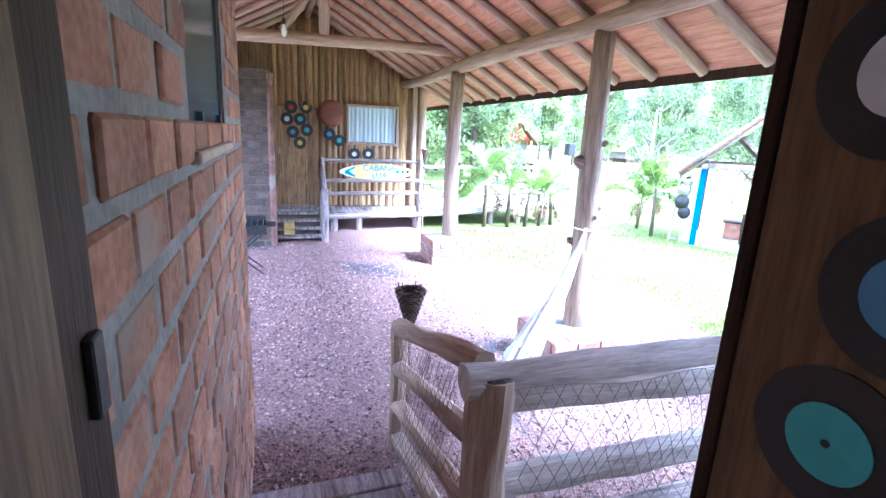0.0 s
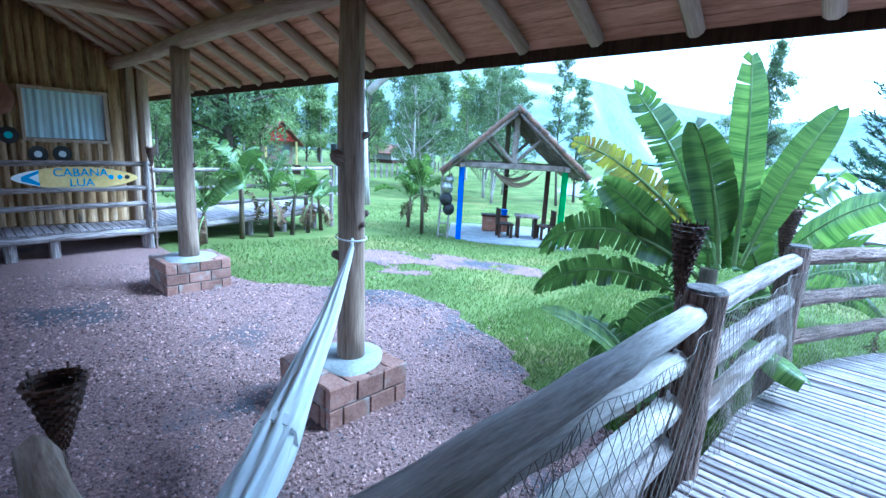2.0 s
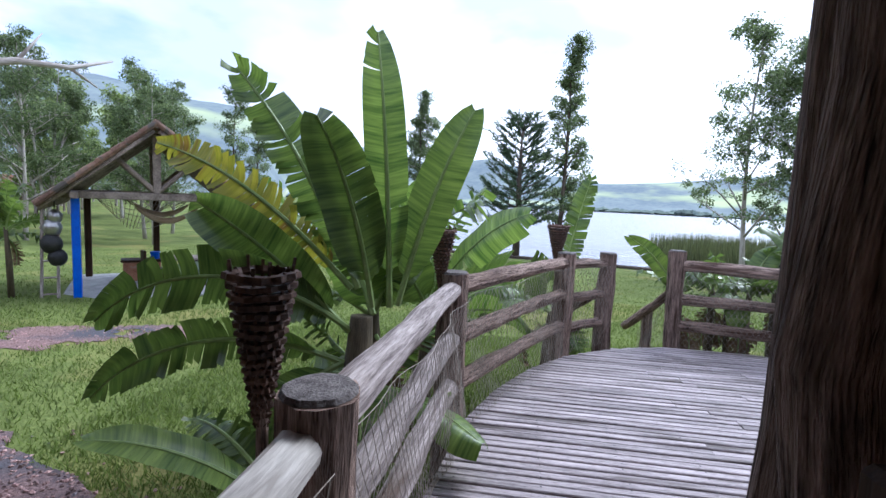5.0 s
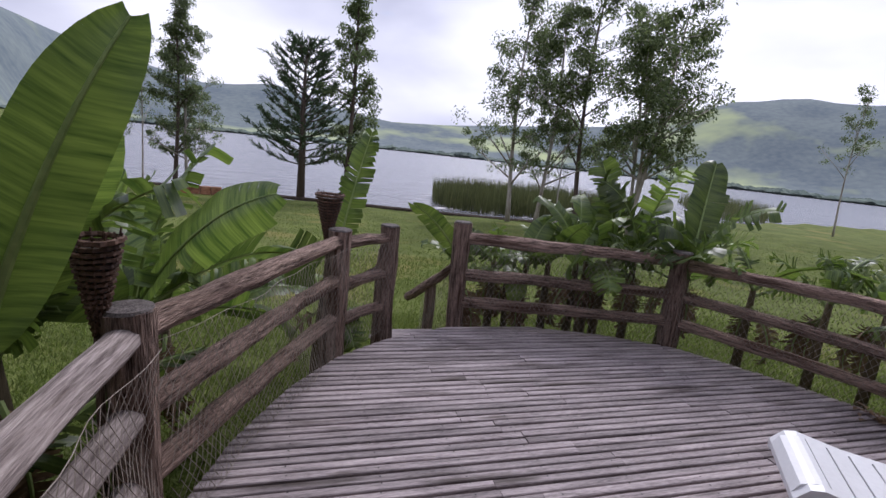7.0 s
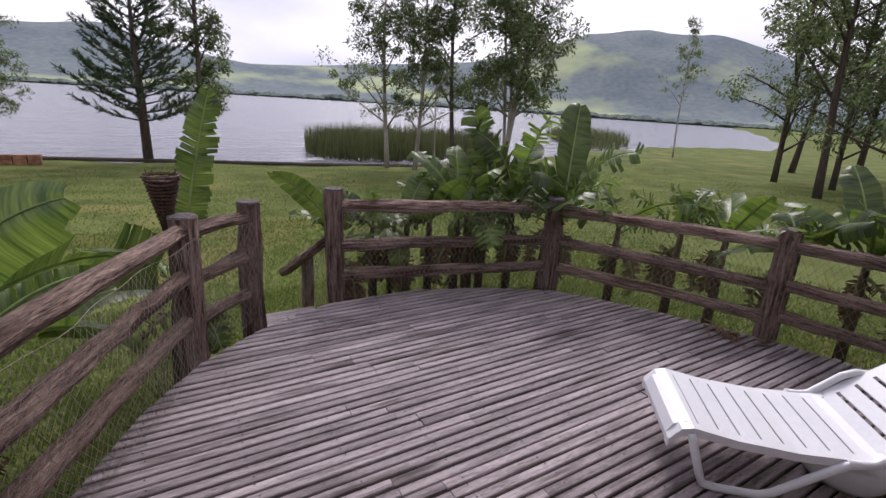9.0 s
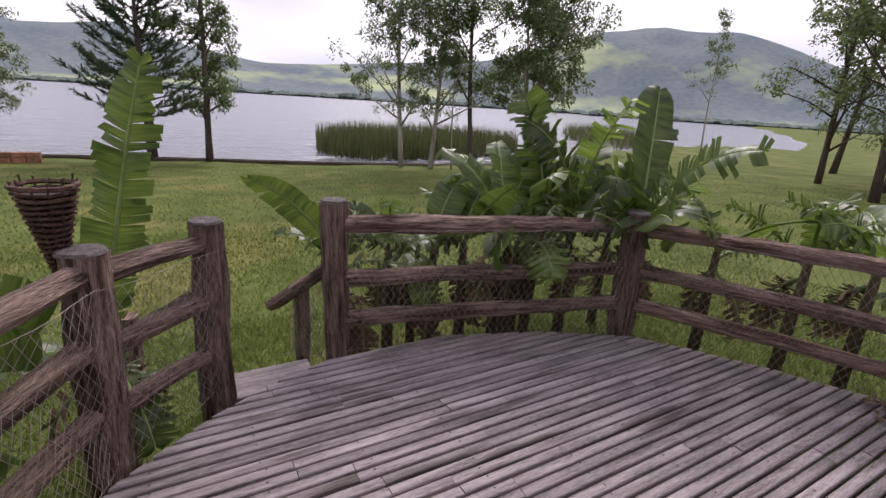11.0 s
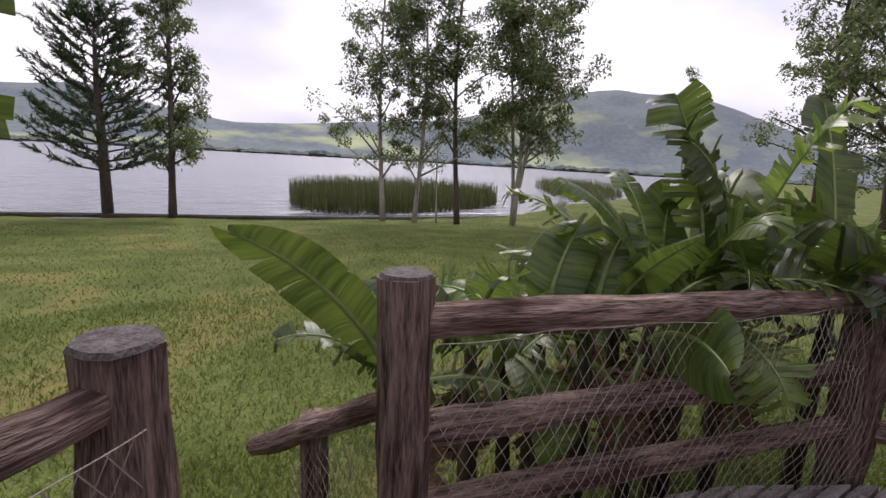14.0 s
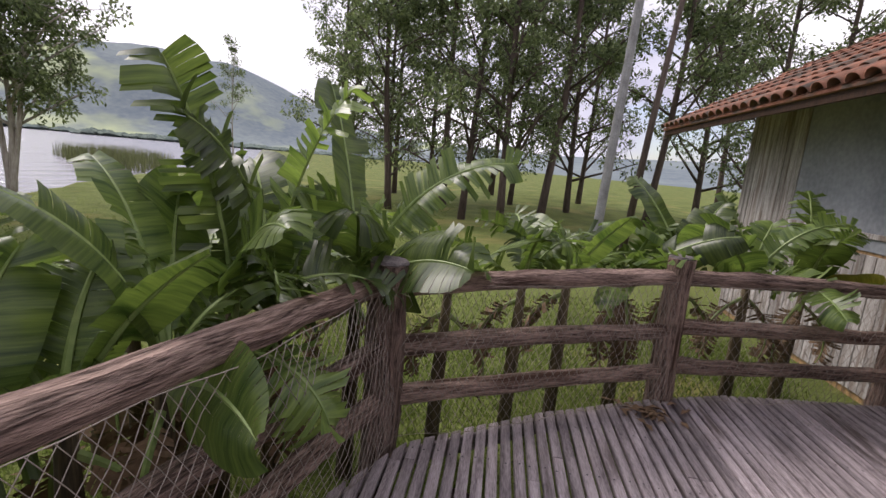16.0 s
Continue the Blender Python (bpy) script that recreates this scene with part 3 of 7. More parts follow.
def make_deck():
    deck = tagged(new("deck_floor"), "weathered grey wooden boardwalk deck with narrow gapped boards", "deck", "", "structure")
    rng = random.Random(5)
    pitch = 0.067
    x = 0.43
    while x < 6.98:
        x1 = x + pitch - 0.014
        a, b = row_span(x + 0.004), row_span(x1 - 0.004)
        if a and b:
            lo, hi = (a[0], b[0]), (a[1], b[1])
            row = int((x - .43) / pitch / 2)
            cuts = [c + rng.uniform(-0.02, 0.02) + (0, .34, -.28, .12, -.5)[(row * 3) % 5] for c in (-2.62, -0.78, 0.98) if max(lo) + 0.3 < c < min(hi) - 0.25]
            edges = [lo] + [(c, c) for c in cuts] + [hi]
            for (p, q), (r, s) in zip(edges, edges[1:]):
                g = Geo()
                gap, dz = 0.0014, rng.uniform(-0.004, 0.0035)
                c = 0.005
                ring = [(x, p + gap), (x1, q + gap), (x1, s - gap), (x, r - gap)]
                mid = ((x + x1) / 2, (p + q + r + s) / 4)
                top = [(px + (c if px < mid[0] else -c), py + (.0006 if py < mid[1] else -.0006)) for px, py in ring]
                g.v += [(px, py, -0.028 + dz) for px, py in ring] + [(px, py, -c + dz) for px, py in ring] + [(px, py, dz) for px, py in top]
                g.face((8, 9, 10, 11)), g.face((3, 2, 1, 0))
                for o in (0, 4):
                    for i in range(4):
                        j = (i + 1) % 4
                        g.face((o + i, o + j, o + 4 + j, o + 4 + i))
                part("board", g, M_DECK, deck)
        x += pitch
    # joists and outer skirt under the boards
    for k, y in enumerate((-3.9, -2.62, -1.7, -0.78, 0.1, 0.98)):
        xs = [px for px in (2.72, 6.9)] if y < 0.4 else [0.46, 5.1]
        span = [v for v in np.linspace(xs[0], xs[1], 60) if (sp := row_span(v)) and sp[0] < y - 0.05 and sp[1] > y + 0.05]
        if span:
            part("joist", Geo().box((span[0], y - 0.04, -0.16), (span[-1], y + 0.04, -0.031)), M_DARKWOOD, deck)
    pts = DECK[3:-1] + [DECK[-1]]
    for (x0, y0), (x1, y1) in zip(pts, pts[1:]):
        ln, an = math.hypot(x1 - x0, y1 - y0), math.atan2(y1 - y0, x1 - x0)
        part("skirt_board", Geo().box((0, -0.0, -0.13), (ln, 0.025, -0.032), Matrix.Translation((x0, y0, 0)) @ Matrix.Rotation(an, 4, "Z"), 0.004), M_DECK, deck)
    for x, y in ((0.6, 1.1), (2.8, 1.05), (4.6, 0.9), (6.1, 0.2), (6.6, -1.2), (6.1, -2.9), (4.6, -3.8), (3.3, -4.1), (3.2, -1.5), (5, -1.5)):
        part("stump_footing", Geo().tube([(x, y, land(x, y) - 0.15), (x, y, -0.165)], 0.08, 9, 0.05, int(x * 10)), M_LOG, deck)
    # nail heads along the joists, too small to pick singly
    g = Geo()
    for y in [-3.9 + .45 * j for j in range(12)]:
        x = 0.43 + 0.036
        while x < 6.95:
            sp = row_span(x)
            if sp and sp[0] + 0.03 < y < sp[1] - 0.03:
                px, py = x + rng.uniform(-.012, .012), y + rng.uniform(-.012, .012)
                s, r = len(g.v), 0.0055
                g.v += [(px + r * math.cos(k * 1.047), py + r * math.sin(k * 1.047), 0.0045) for k in range(6)]
                g.face(range(s, s + 6))
            x += pitch
    part("nail_heads", g, M_IRON, deck)


make_deck()

# ---- the long building: our cabin, open yard in the middle, the neighbouring cabin ----
EAVE_X, EAVE_Z, RIDGE_X, SLOPE = 3.5, 2.27, 0.55, 0.546
Y_END, Y_FAR = -9.3, 17.0


def roof_z(x):
    return EAVE_Z + SLOPE * (EAVE_X - RIDGE_X - abs(x - RIDGE_X))


BRICK_L, BRICK_H, JOINT = 0.198, 0.092, 0.026
brick_mesh = Geo().box((-BRICK_L / 2, -0.02, -BRICK_H / 2), (BRICK_L / 2, 0.02, BRICK_H / 2), None, 0.006).mesh("brick")
half_mesh = Geo().box((-BRICK_L / 4 + JOINT / 4, -0.02, -BRICK_H / 2), (BRICK_L / 4 - JOINT / 4, 0.02, BRICK_H / 2), None, 0.006).mesh("brick_half")
for me in (brick_mesh, half_mesh):
    me.materials.append(M_BRICK)
dark_brick_mesh, dark_half_mesh = brick_mesh.copy(), half_mesh.copy()
for me in (dark_brick_mesh, dark_half_mesh):
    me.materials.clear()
    me.materials.append(M_DARKBRICK)


def lay_bricks(parent, origin, along, length, z0, z1, hole=None, seed=0, kinds=(brick_mesh, half_mesh)):
    """Courses of bricks on the face that starts at origin and runs along a plan direction; hole: (s0, s1, z0, z1)."""
    rng = random.Random(seed)
    along = Vector((*along, 0)).normalized()
    an = math.atan2(along.y, along.x)
    z, row = z0 + BRICK_H / 2 + JOINT / 2, 0
    while z + BRICK_H / 2 < z1 + 0.01:
        s = 0.0 if row % 2 else -(BRICK_L + JOINT) / 2
        while s < length - 0.05:
            lo, hi, me = s, s + BRICK_L, kinds[0]
            if lo < 0:
                lo, me = lo + (BRICK_L + JOINT) / 2, kinds[1]
            if hi > length:
                hi, me = lo + BRICK_L / 2 - JOINT / 2, kinds[1]
            if not (hole and lo + 0.02 < hole[1] and hi - 0.02 > hole[0] and z + 0.03 < hole[3] and z - 0.03 > hole[2]):
                p = Vector((*origin, 0)) + along * ((lo + hi) / 2)
                ob = part("brick", me, None, parent)
                ob.matrix_basis = pose(p.x, p.y, z, rng.uniform(-.8, .8), rng.uniform(-.6, .6), math.degrees(an) + rng.uniform(-.5, .5)) @ Matrix.Translation((0, rng.uniform(-0.004, 0.004), 0))
            s += BRICK_L + JOINT
        z += BRICK_H + JOINT
        row += 1


def slabs(parent, x0, x1, y, z0, top, holes, seed, material=None, face=1):
    """Upright half-round slab boards on a wall that runs along x; top: height as a function of x."""
    rng = random.Random(seed)
    x = x0
    while x < x1 - 0.04:
        w = min(rng.uniform(0.10, 0.17), x1 - x)
        spans = [(z0, top(x + w / 2))]
        for hx0, hx1, hz0, hz1 in holes:
            if x + w > hx0 + 0.02 and x < hx1 - 0.02:
                spans = [q for a, b in spans for q in ((a, min(b, hz0)), (max(a, hz1), b)) if q[1] - q[0] > 0.05]
        for a, b in spans:
            g = Geo()
            n, bow = 5, w * rng.uniform(0.16, 0.30)
            levels = [a + (b - a) * t for t in (0, .2, .4, .6, .8, 1)]
            j = [rng.uniform(-.008, .008) for _ in levels]
            for lv, dj in zip(levels, j):
                for k in range(n + 1):
                    t = k / n
                    g.v.append((x + 0.003 + (w - 0.006) * t + dj * (t - .5), y + face * (0.012 + bow * math.sin(math.pi * t)), lv))
            for i in range(len(levels) - 1):
                for k in range(n):
                    q = (i * (n + 1) + k, i * (n + 1) + k + 1, (i + 1) * (n + 1) + k + 1, (i + 1) * (n + 1) + k)
                    g.face(q[::-1] if face > 0 else q)
            for base in (0, (len(levels) - 1) * (n + 1)):
                g.face([base + k for k in range(n + 1)])
            part("slab_board", g, material or M_SLAB, parent, smooth=True)
        x += w


def wall_with_holes(parent, axis, c0, c1, s0, s1, z0, z1, holes, material):
    """The solid body of a straight wall: boxes left, right, under and over its openings."""
    spans = [(s0, s1, z0, z1)]
    for h0, h1, hz0, hz1 in holes:
        nxt = []
        for a, b, p, q in spans:
            if h1 <= a or h0 >= b:
                nxt.append((a, b, p, q))
                continue
            nxt += [t for t in ((a, h0, p, q), (h1, b, p, q), (max(a, h0), min(b, h1), p, hz0), (max(a, h0), min(b, h1), hz1, q)) if t[1] - t[0] > 0.01 and t[3] - t[2] > 0.01]
        spans = nxt
    for a, b, p, q in spans:
        g = Geo()
        g.box((c0, a, p), (c1, b, q)) if axis == "y" else g.box((a, c0, p), (b, c1, q))
        part("wall_core", g, material, parent)


def build_cabin_walls():
    door, win = (-0.30, 0.470, 0.0, 2.05), (1.25, 2.22, 1.24, 2.1)
    w = tagged(new("wall_front"), "front wall of upright slab boards with a doorway and a window", "wall", "", "structure")
    wall_with_holes(w, "x", 0.27, 0.375, -0.46, 2.62, 0.0, 2.45, [door, win], M_DOORWOOD)
    slabs(w, 0.50, 2.50, 0.377, 0.0, lambda x: 2.45, [win], 11)
    s = tagged(new("wall_side"), "weathered side wall of pale boards and a grey panel facing the deck", "wall", "", "structure")
    wall_with_holes(s, "y", 2.50, 2.62, -8.2, 0.27, -0.37, 2.5, [], M_SLAB)
    rng = random.Random(8)
    y = -8.2
    while y < 0.25:
        wd = rng.uniform(0.11, 0.16)
        panel = -7.0 < y < -4.2
        z0 = -0.3
        z1 = 0.95 if panel else 2.48
        part("board", Geo().box((2.622, y + 0.003, z0), (2.644 + rng.uniform(0, .006), y + wd - 0.004, z1), None, 0.004), M_WHITEPAINT, s)
        y += wd
    part("grey_panel", Geo().box((2.622, -7.0, 0.98), (2.636, -4.1, 2.46), None, 0.003), M_GREYPANEL, s, "flat grey sheet panel")
    part("panel_rail", Geo().box((2.637, -7.0, 1.10), (2.66, -4.1, 1.15), None, 0.004), M_WHITEPAINT, s)
    part("bark_corner_post", Geo().tube([(2.64, 0.37, -0.2), (2.62, 0.37, 0.5), (2.585, 0.37, 1.1), (2.57, 0.37, 2.45)], [.085, .07, .055, .06], 14, 0.07, 3), M_LOG, w)
    part("bark_corner_post", Geo().tube([(2.44, 0.40, 0.0), (2.45, 0.40, 0.6), (2.42, 0.40, 1.0), (2.45, 0.405, 1.25), (2.42, 0.40, 1.6), (2.44, 0.40, 2.45)], [.075, .068, .07, .082, .072, .075], 16, 0.08, 4), M_LOG, w)
    b = tagged(new("wall_back"), "plain rear and inner walls of the cabin", "wall", "", "structure")
    for lo, hi in (((-3.0, -8.2, -0.37), (2.5, -8.08, 2.5)), ((-3.0, -8.08, -0.37), (-2.88, 0.27, 2.5)), ((-2.88, 0.27, 0), (-0.46, 0.375, 2.45))):
        part("wall_core", Geo().box(lo, hi), M_DOORWOOD, b)
    structure("floor_inside", Geo().box((-2.88, -8.08, -0.06), (2.5, 0.27, -0.002)), M_DECK, "plank floor inside the cabin")
    structure("floor_threshold", Geo().box((-0.32, 0.27, -0.06), (0.419, 1.24, -0.003), None, 0.004), M_DECK, "worn plank threshold before the doorway")
    # window in the front wall
    wd = tagged(new("window_1"), "cabin window with a pale sill and dusty screen", "window", "", "structure")
    part("pane", Geo().box((1.29, 0.32, 1.28), (2.18, 0.328, 2.06)), M_DARKGLASS, wd)
    for lo, hi in (((1.20, 0.38, 1.195), (2.31, 0.455, 1.25)), ((1.20, 0.38, 2.085), (2.29, 0.43, 2.15)), ((1.20, 0.38, 1.25), (1.26, 0.43, 2.085)), ((2.215, 0.38, 1.25), (2.255, 0.43, 2.085)),
                   ((1.25, 0.285, 1.24), (1.29, 0.37, 2.1)), ((2.18, 0.285, 1.24), (2.22, 0.37, 2.1))):
        part("window_frame", Geo().box(lo, hi, None, 0.006), M_GREYLOG, wd)
    part("sill_bracket", Geo().box((2.235, 0.40, 1.05), (2.325, 0.475, 1.193), None, 0.01), M_DARKWOOD, wd)
    # door frame and the open door leaf
    fr = tagged(new("door_frame"), "dark stained timber door frame", "door frame", "", "structure")
    for lo, hi in (((-0.345, 0.30, 0), (-0.308, 0.475, 2.08)), ((0.424, 0.462, 0), (0.466, 0.482, 2.08)), ((-0.345, 0.25, 2.08), (0.462, 0.475, 2.13))):
        part("jamb", Geo().box(lo, hi, None, 0.006), M_DARKWOOD, fr)
    part("strike_plate", Geo().box((-0.308, 0.43, 1.38), (-0.300, 0.455, 1.45), None, 0.002), M_IRON, fr)
    leaf = tagged(new("door_1"), "open plank door decorated with vinyl records", "door", "", "structure")
    part("leaf", Geo().box((0.427, -0.33, 0.02), (0.463, 0.458, 2.05), None, 0.005), M_DOORWOOD, leaf)
    for k, (yy, zz, mi) in enumerate(((0.324, 1.295, 3), (0.285, 1.48, 4), (0.335, 1.70, 2), (0.09, 1.42, 0))):
        rec = part("record", Geo().disc((0.4265, yy, zz), (-1, 0, 0), 0.088, 0.004, 32), M_VINYL, leaf, "black vinyl record")
        part("record_label", Geo().disc((0.4222, yy, zz), (-1, 0, 0), 0.046, 0.002, 24), M_LABELS[mi], rec)
        part("spindle_hole", Geo().disc((0.4200, yy, zz), (-1, 0, 0), 0.005, 0.001, 10), M_VINYL, rec)
    # brick block beside the doorway
    bk = tagged(new("wall_brick_near"), "rough red brick wall with thick grey mortar beside the doorway", "wall", "", "structure")
    wall_with_holes(bk, "y", -0.48, -0.3375, 0.48, 3.1, -0.4, 2.75, [(1.24, 2.1, 1.56, 2.35)], M_MORTAR)
    part("wall_core", Geo().box((-2.9, 2.98, -0.4), (-0.48, 3.1, 2.75)), M_MORTAR, bk)
    lay_bricks(bk, (-0.352, 0.49), (0, 1), 2.6, -0.37, 2.72, (1.24 - .49, 2.1 - .49, 1.56, 2.35), 2)
    w2 = tagged(new("window_2"), "small top-hung window with dark frame in the brick wall", "window", "", "structure")
    for lo, hi in (((-0.40, 1.24, 1.56), (-0.345, 1.28, 2.35)), ((-0.40, 2.06, 1.56), (-0.345, 2.10, 2.35)), ((-0.40, 1.28, 1.56), (-0.345, 2.06, 1.60)), ((-0.40, 1.28, 2.31), (-0.345, 2.06, 2.35))):
        part("window_frame", Geo().box(lo, hi, None, 0.004), M_DARKWOOD, w2)
    part("window_sill", Geo().box((-0.42, 1.22, 1.525), (-0.315, 2.16, 1.555), None, 0.005), M_PEELED, w2)
    part("pane", Geo().box((-0.356, 1.28, 1.60), (-0.350, 2.06, 2.31)), M_TEALGLASS, w2, "teal tinted glass pane")
    for yy in (1.48, 1.96):
        part("latch", Geo().box((-0.350, yy, 1.61), (-0.338, yy + 0.03, 1.65), None, 0.003), M_IRON, w2)


def build_neighbour():
    door, win = (-0.12, 0.66, 0.05, 2.05), (1.32, 2.40, 1.36, 2.16)
    w = tagged(new("wall_gable"), "gable wall of varnished upright logs on the neighbouring cabin", "wall", "", "structure")
    wall_with_holes(w, "x", 10.41, 10.52, -0.9, 3.0, -0.1, 2.5, [door, win], M_SLAB)
    slabs(w, -0.16, 2.98, 10.408, 0.05, lambda x: min(roof_z(x) - 0.03, 3.8), [door, win], 21, None, -1)
    part("wall_core", Geo().prism([(-2.3, 10.41), (3.0, 10.41), (3.0, 10.52), (-2.3, 10.52)], 2.5, 2.52), M_SLAB, w)
    gable = Geo()
    gable.v += [(-2.3, 10.42, 2.5), (3.0, 10.42, 2.5), (RIDGE_X, 10.42, roof_z(RIDGE_X)), (-2.3, 10.5, 2.5), (3.0, 10.5, 2.5), (RIDGE_X, 10.5, roof_z(RIDGE_X))]
    gable.face((0, 1, 2)), gable.face((5, 4, 3)), gable.face((0, 3, 4, 1)), gable.face((1, 4, 5, 2)), gable.face((2, 5, 3, 0))
    part("gable_core", gable, M_SLAB, w)
    part("corner_log", Geo().tube([(2.95, 10.36, -0.3), (2.93, 10.36, 2.6)], [.10, .09], 12, 0.06, 8), M_PEELED, w)
    part("corner_log", Geo().tube([(2.74, 10.36, 0.05), (2.75, 10.36, 2.7)], [.075, .07], 12, 0.06, 9), M_PEELED, w)
    body = tagged(new("wall_neighbour"), "plain outer walls of the neighbouring cabin", "wall", "", "structure")
    for lo, hi in (((2.88, 10.52, -0.37), (3.0, 16.9, 2.5)), ((-3, 16.9, -0.37), (3, 17.0, 2.5)), ((-3, 8.5, -0.37), (-2.88, 17, 2.5))):
        part("wall_core", Geo().box(lo, hi), M_SLAB, body)
    bk = tagged(new("wall_brick_far"), "dark brick wall projecting from the neighbouring cabin", "wall", "", "structure")
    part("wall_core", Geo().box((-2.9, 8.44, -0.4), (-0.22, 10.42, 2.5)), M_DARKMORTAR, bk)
    lay_bricks(bk, (-1.78, 8.44), (1, 0), 1.56, -0.37, 2.48, None, 4, (dark_brick_mesh, dark_half_mesh))
    part("plaster_corner", Geo().tube([(-0.20, 8.46, -0.37), (-0.19, 8.47, 2.45)], 0.06, 8, 0.04, 2), M_OLDBRICK, bk)
    d = tagged(new("door_2"), "closed plank door hung with vinyl records", "door", "", "structure")
    for k in range(5):
        part("plank", Geo().box((-0.12 + k * 0.156, 10.38, 0.06), (-0.12 + k * 0.156 + 0.153, 10.408, 2.04), None, 0.004), M_SLAB, d)
    part("door_handle", Geo().box((-0.06, 10.34, 1.10), (-0.03, 10.378, 1.22), None, 0.004), M_STEEL, d)
    wd = tagged(new("window_3"), "curtained window of the neighbouring cabin", "window", "", "structure")
    curtain = Geo()
    for k in range(41):
        t = k / 40
        curtain.v += [(1.36 + 1.0 * t, 10.44 + 0.012 * math.sin(t * 70) + .006 * math.sin(t * 31), z) for z in (1.40, 2.12)]
    for k in range(40):
        curtain.face((2 * k, 2 * k + 2, 2 * k + 3, 2 * k + 1))
    part("curtain", curtain, M_CURTAIN, wd, "pale blue gathered curtain", True)
    for lo, hi in (((1.30, 10.36, 1.34), (2.42, 10.42, 1.39)), ((1.30, 10.36, 2.12), (2.42, 10.42, 2.17)), ((1.30, 10.36, 1.39), (1.35, 10.42, 2.12)), ((2.37, 10.36, 1.39), (2.42, 10.42, 2.12))):
        part("window_frame", Geo().box(lo, hi, None, 0.005), M_PEELED, wd)
    # records on wall and door
    for k, (x, z, mi) in enumerate(((0.20, 2.03, 0), (0.485, 2.04, 1), (0.117, 1.80, 2), (0.372, 1.81, 3), (0.224, 1.55, 4), (0.498, 1.60, 3), (0.357, 1.34, 1), (0.942, 1.54, 4), (1.144, 1.42, 3), (1.46, 1.15, 2), (1.758, 1.16, 2))):
        y = 10.376 if x < 0.66 else 10.352
        rec = thing("vinyl_record", "old black vinyl record nailed up as wall decoration", "record", "records on the neighbouring cabin")
        part("disc", Geo().disc((x, y, z), (0, -1, 0), 0.125, 0.004, 28), M_VINYL, rec)
        part("record_label", Geo().disc((x, y - 0.0045, z), (0, -1, 0), 0.05, 0.002, 20), M_LABELS[mi], rec)
    hat = Geo()
    n = 28
    for i, (r, dy) in enumerate(((0.27, 0), (0.27, -0.02), (0.20, -0.045), (0.11, -0.075), (0.02, -0.085))):
        hat.v += [(0.99 + r * math.cos(6.2832 * k / n), 10.352 + dy, 1.95 + r * math.sin(6.2832 * k / n)) for k in range(n)]
    for i in range(4):
        for k in range(n):
            hat.face((i * n + k, i * n + (k + 1) % n, (i + 1) * n + (k + 1) % n, (i + 1) * n + k)[::-1])
    hat.face([4 * n + k for k in range(n)][::-1])
    whole("straw_hat_disc", hat, M_CLAY, "large brown domed disc hung on the log wall", "wall ornament", smooth=True)


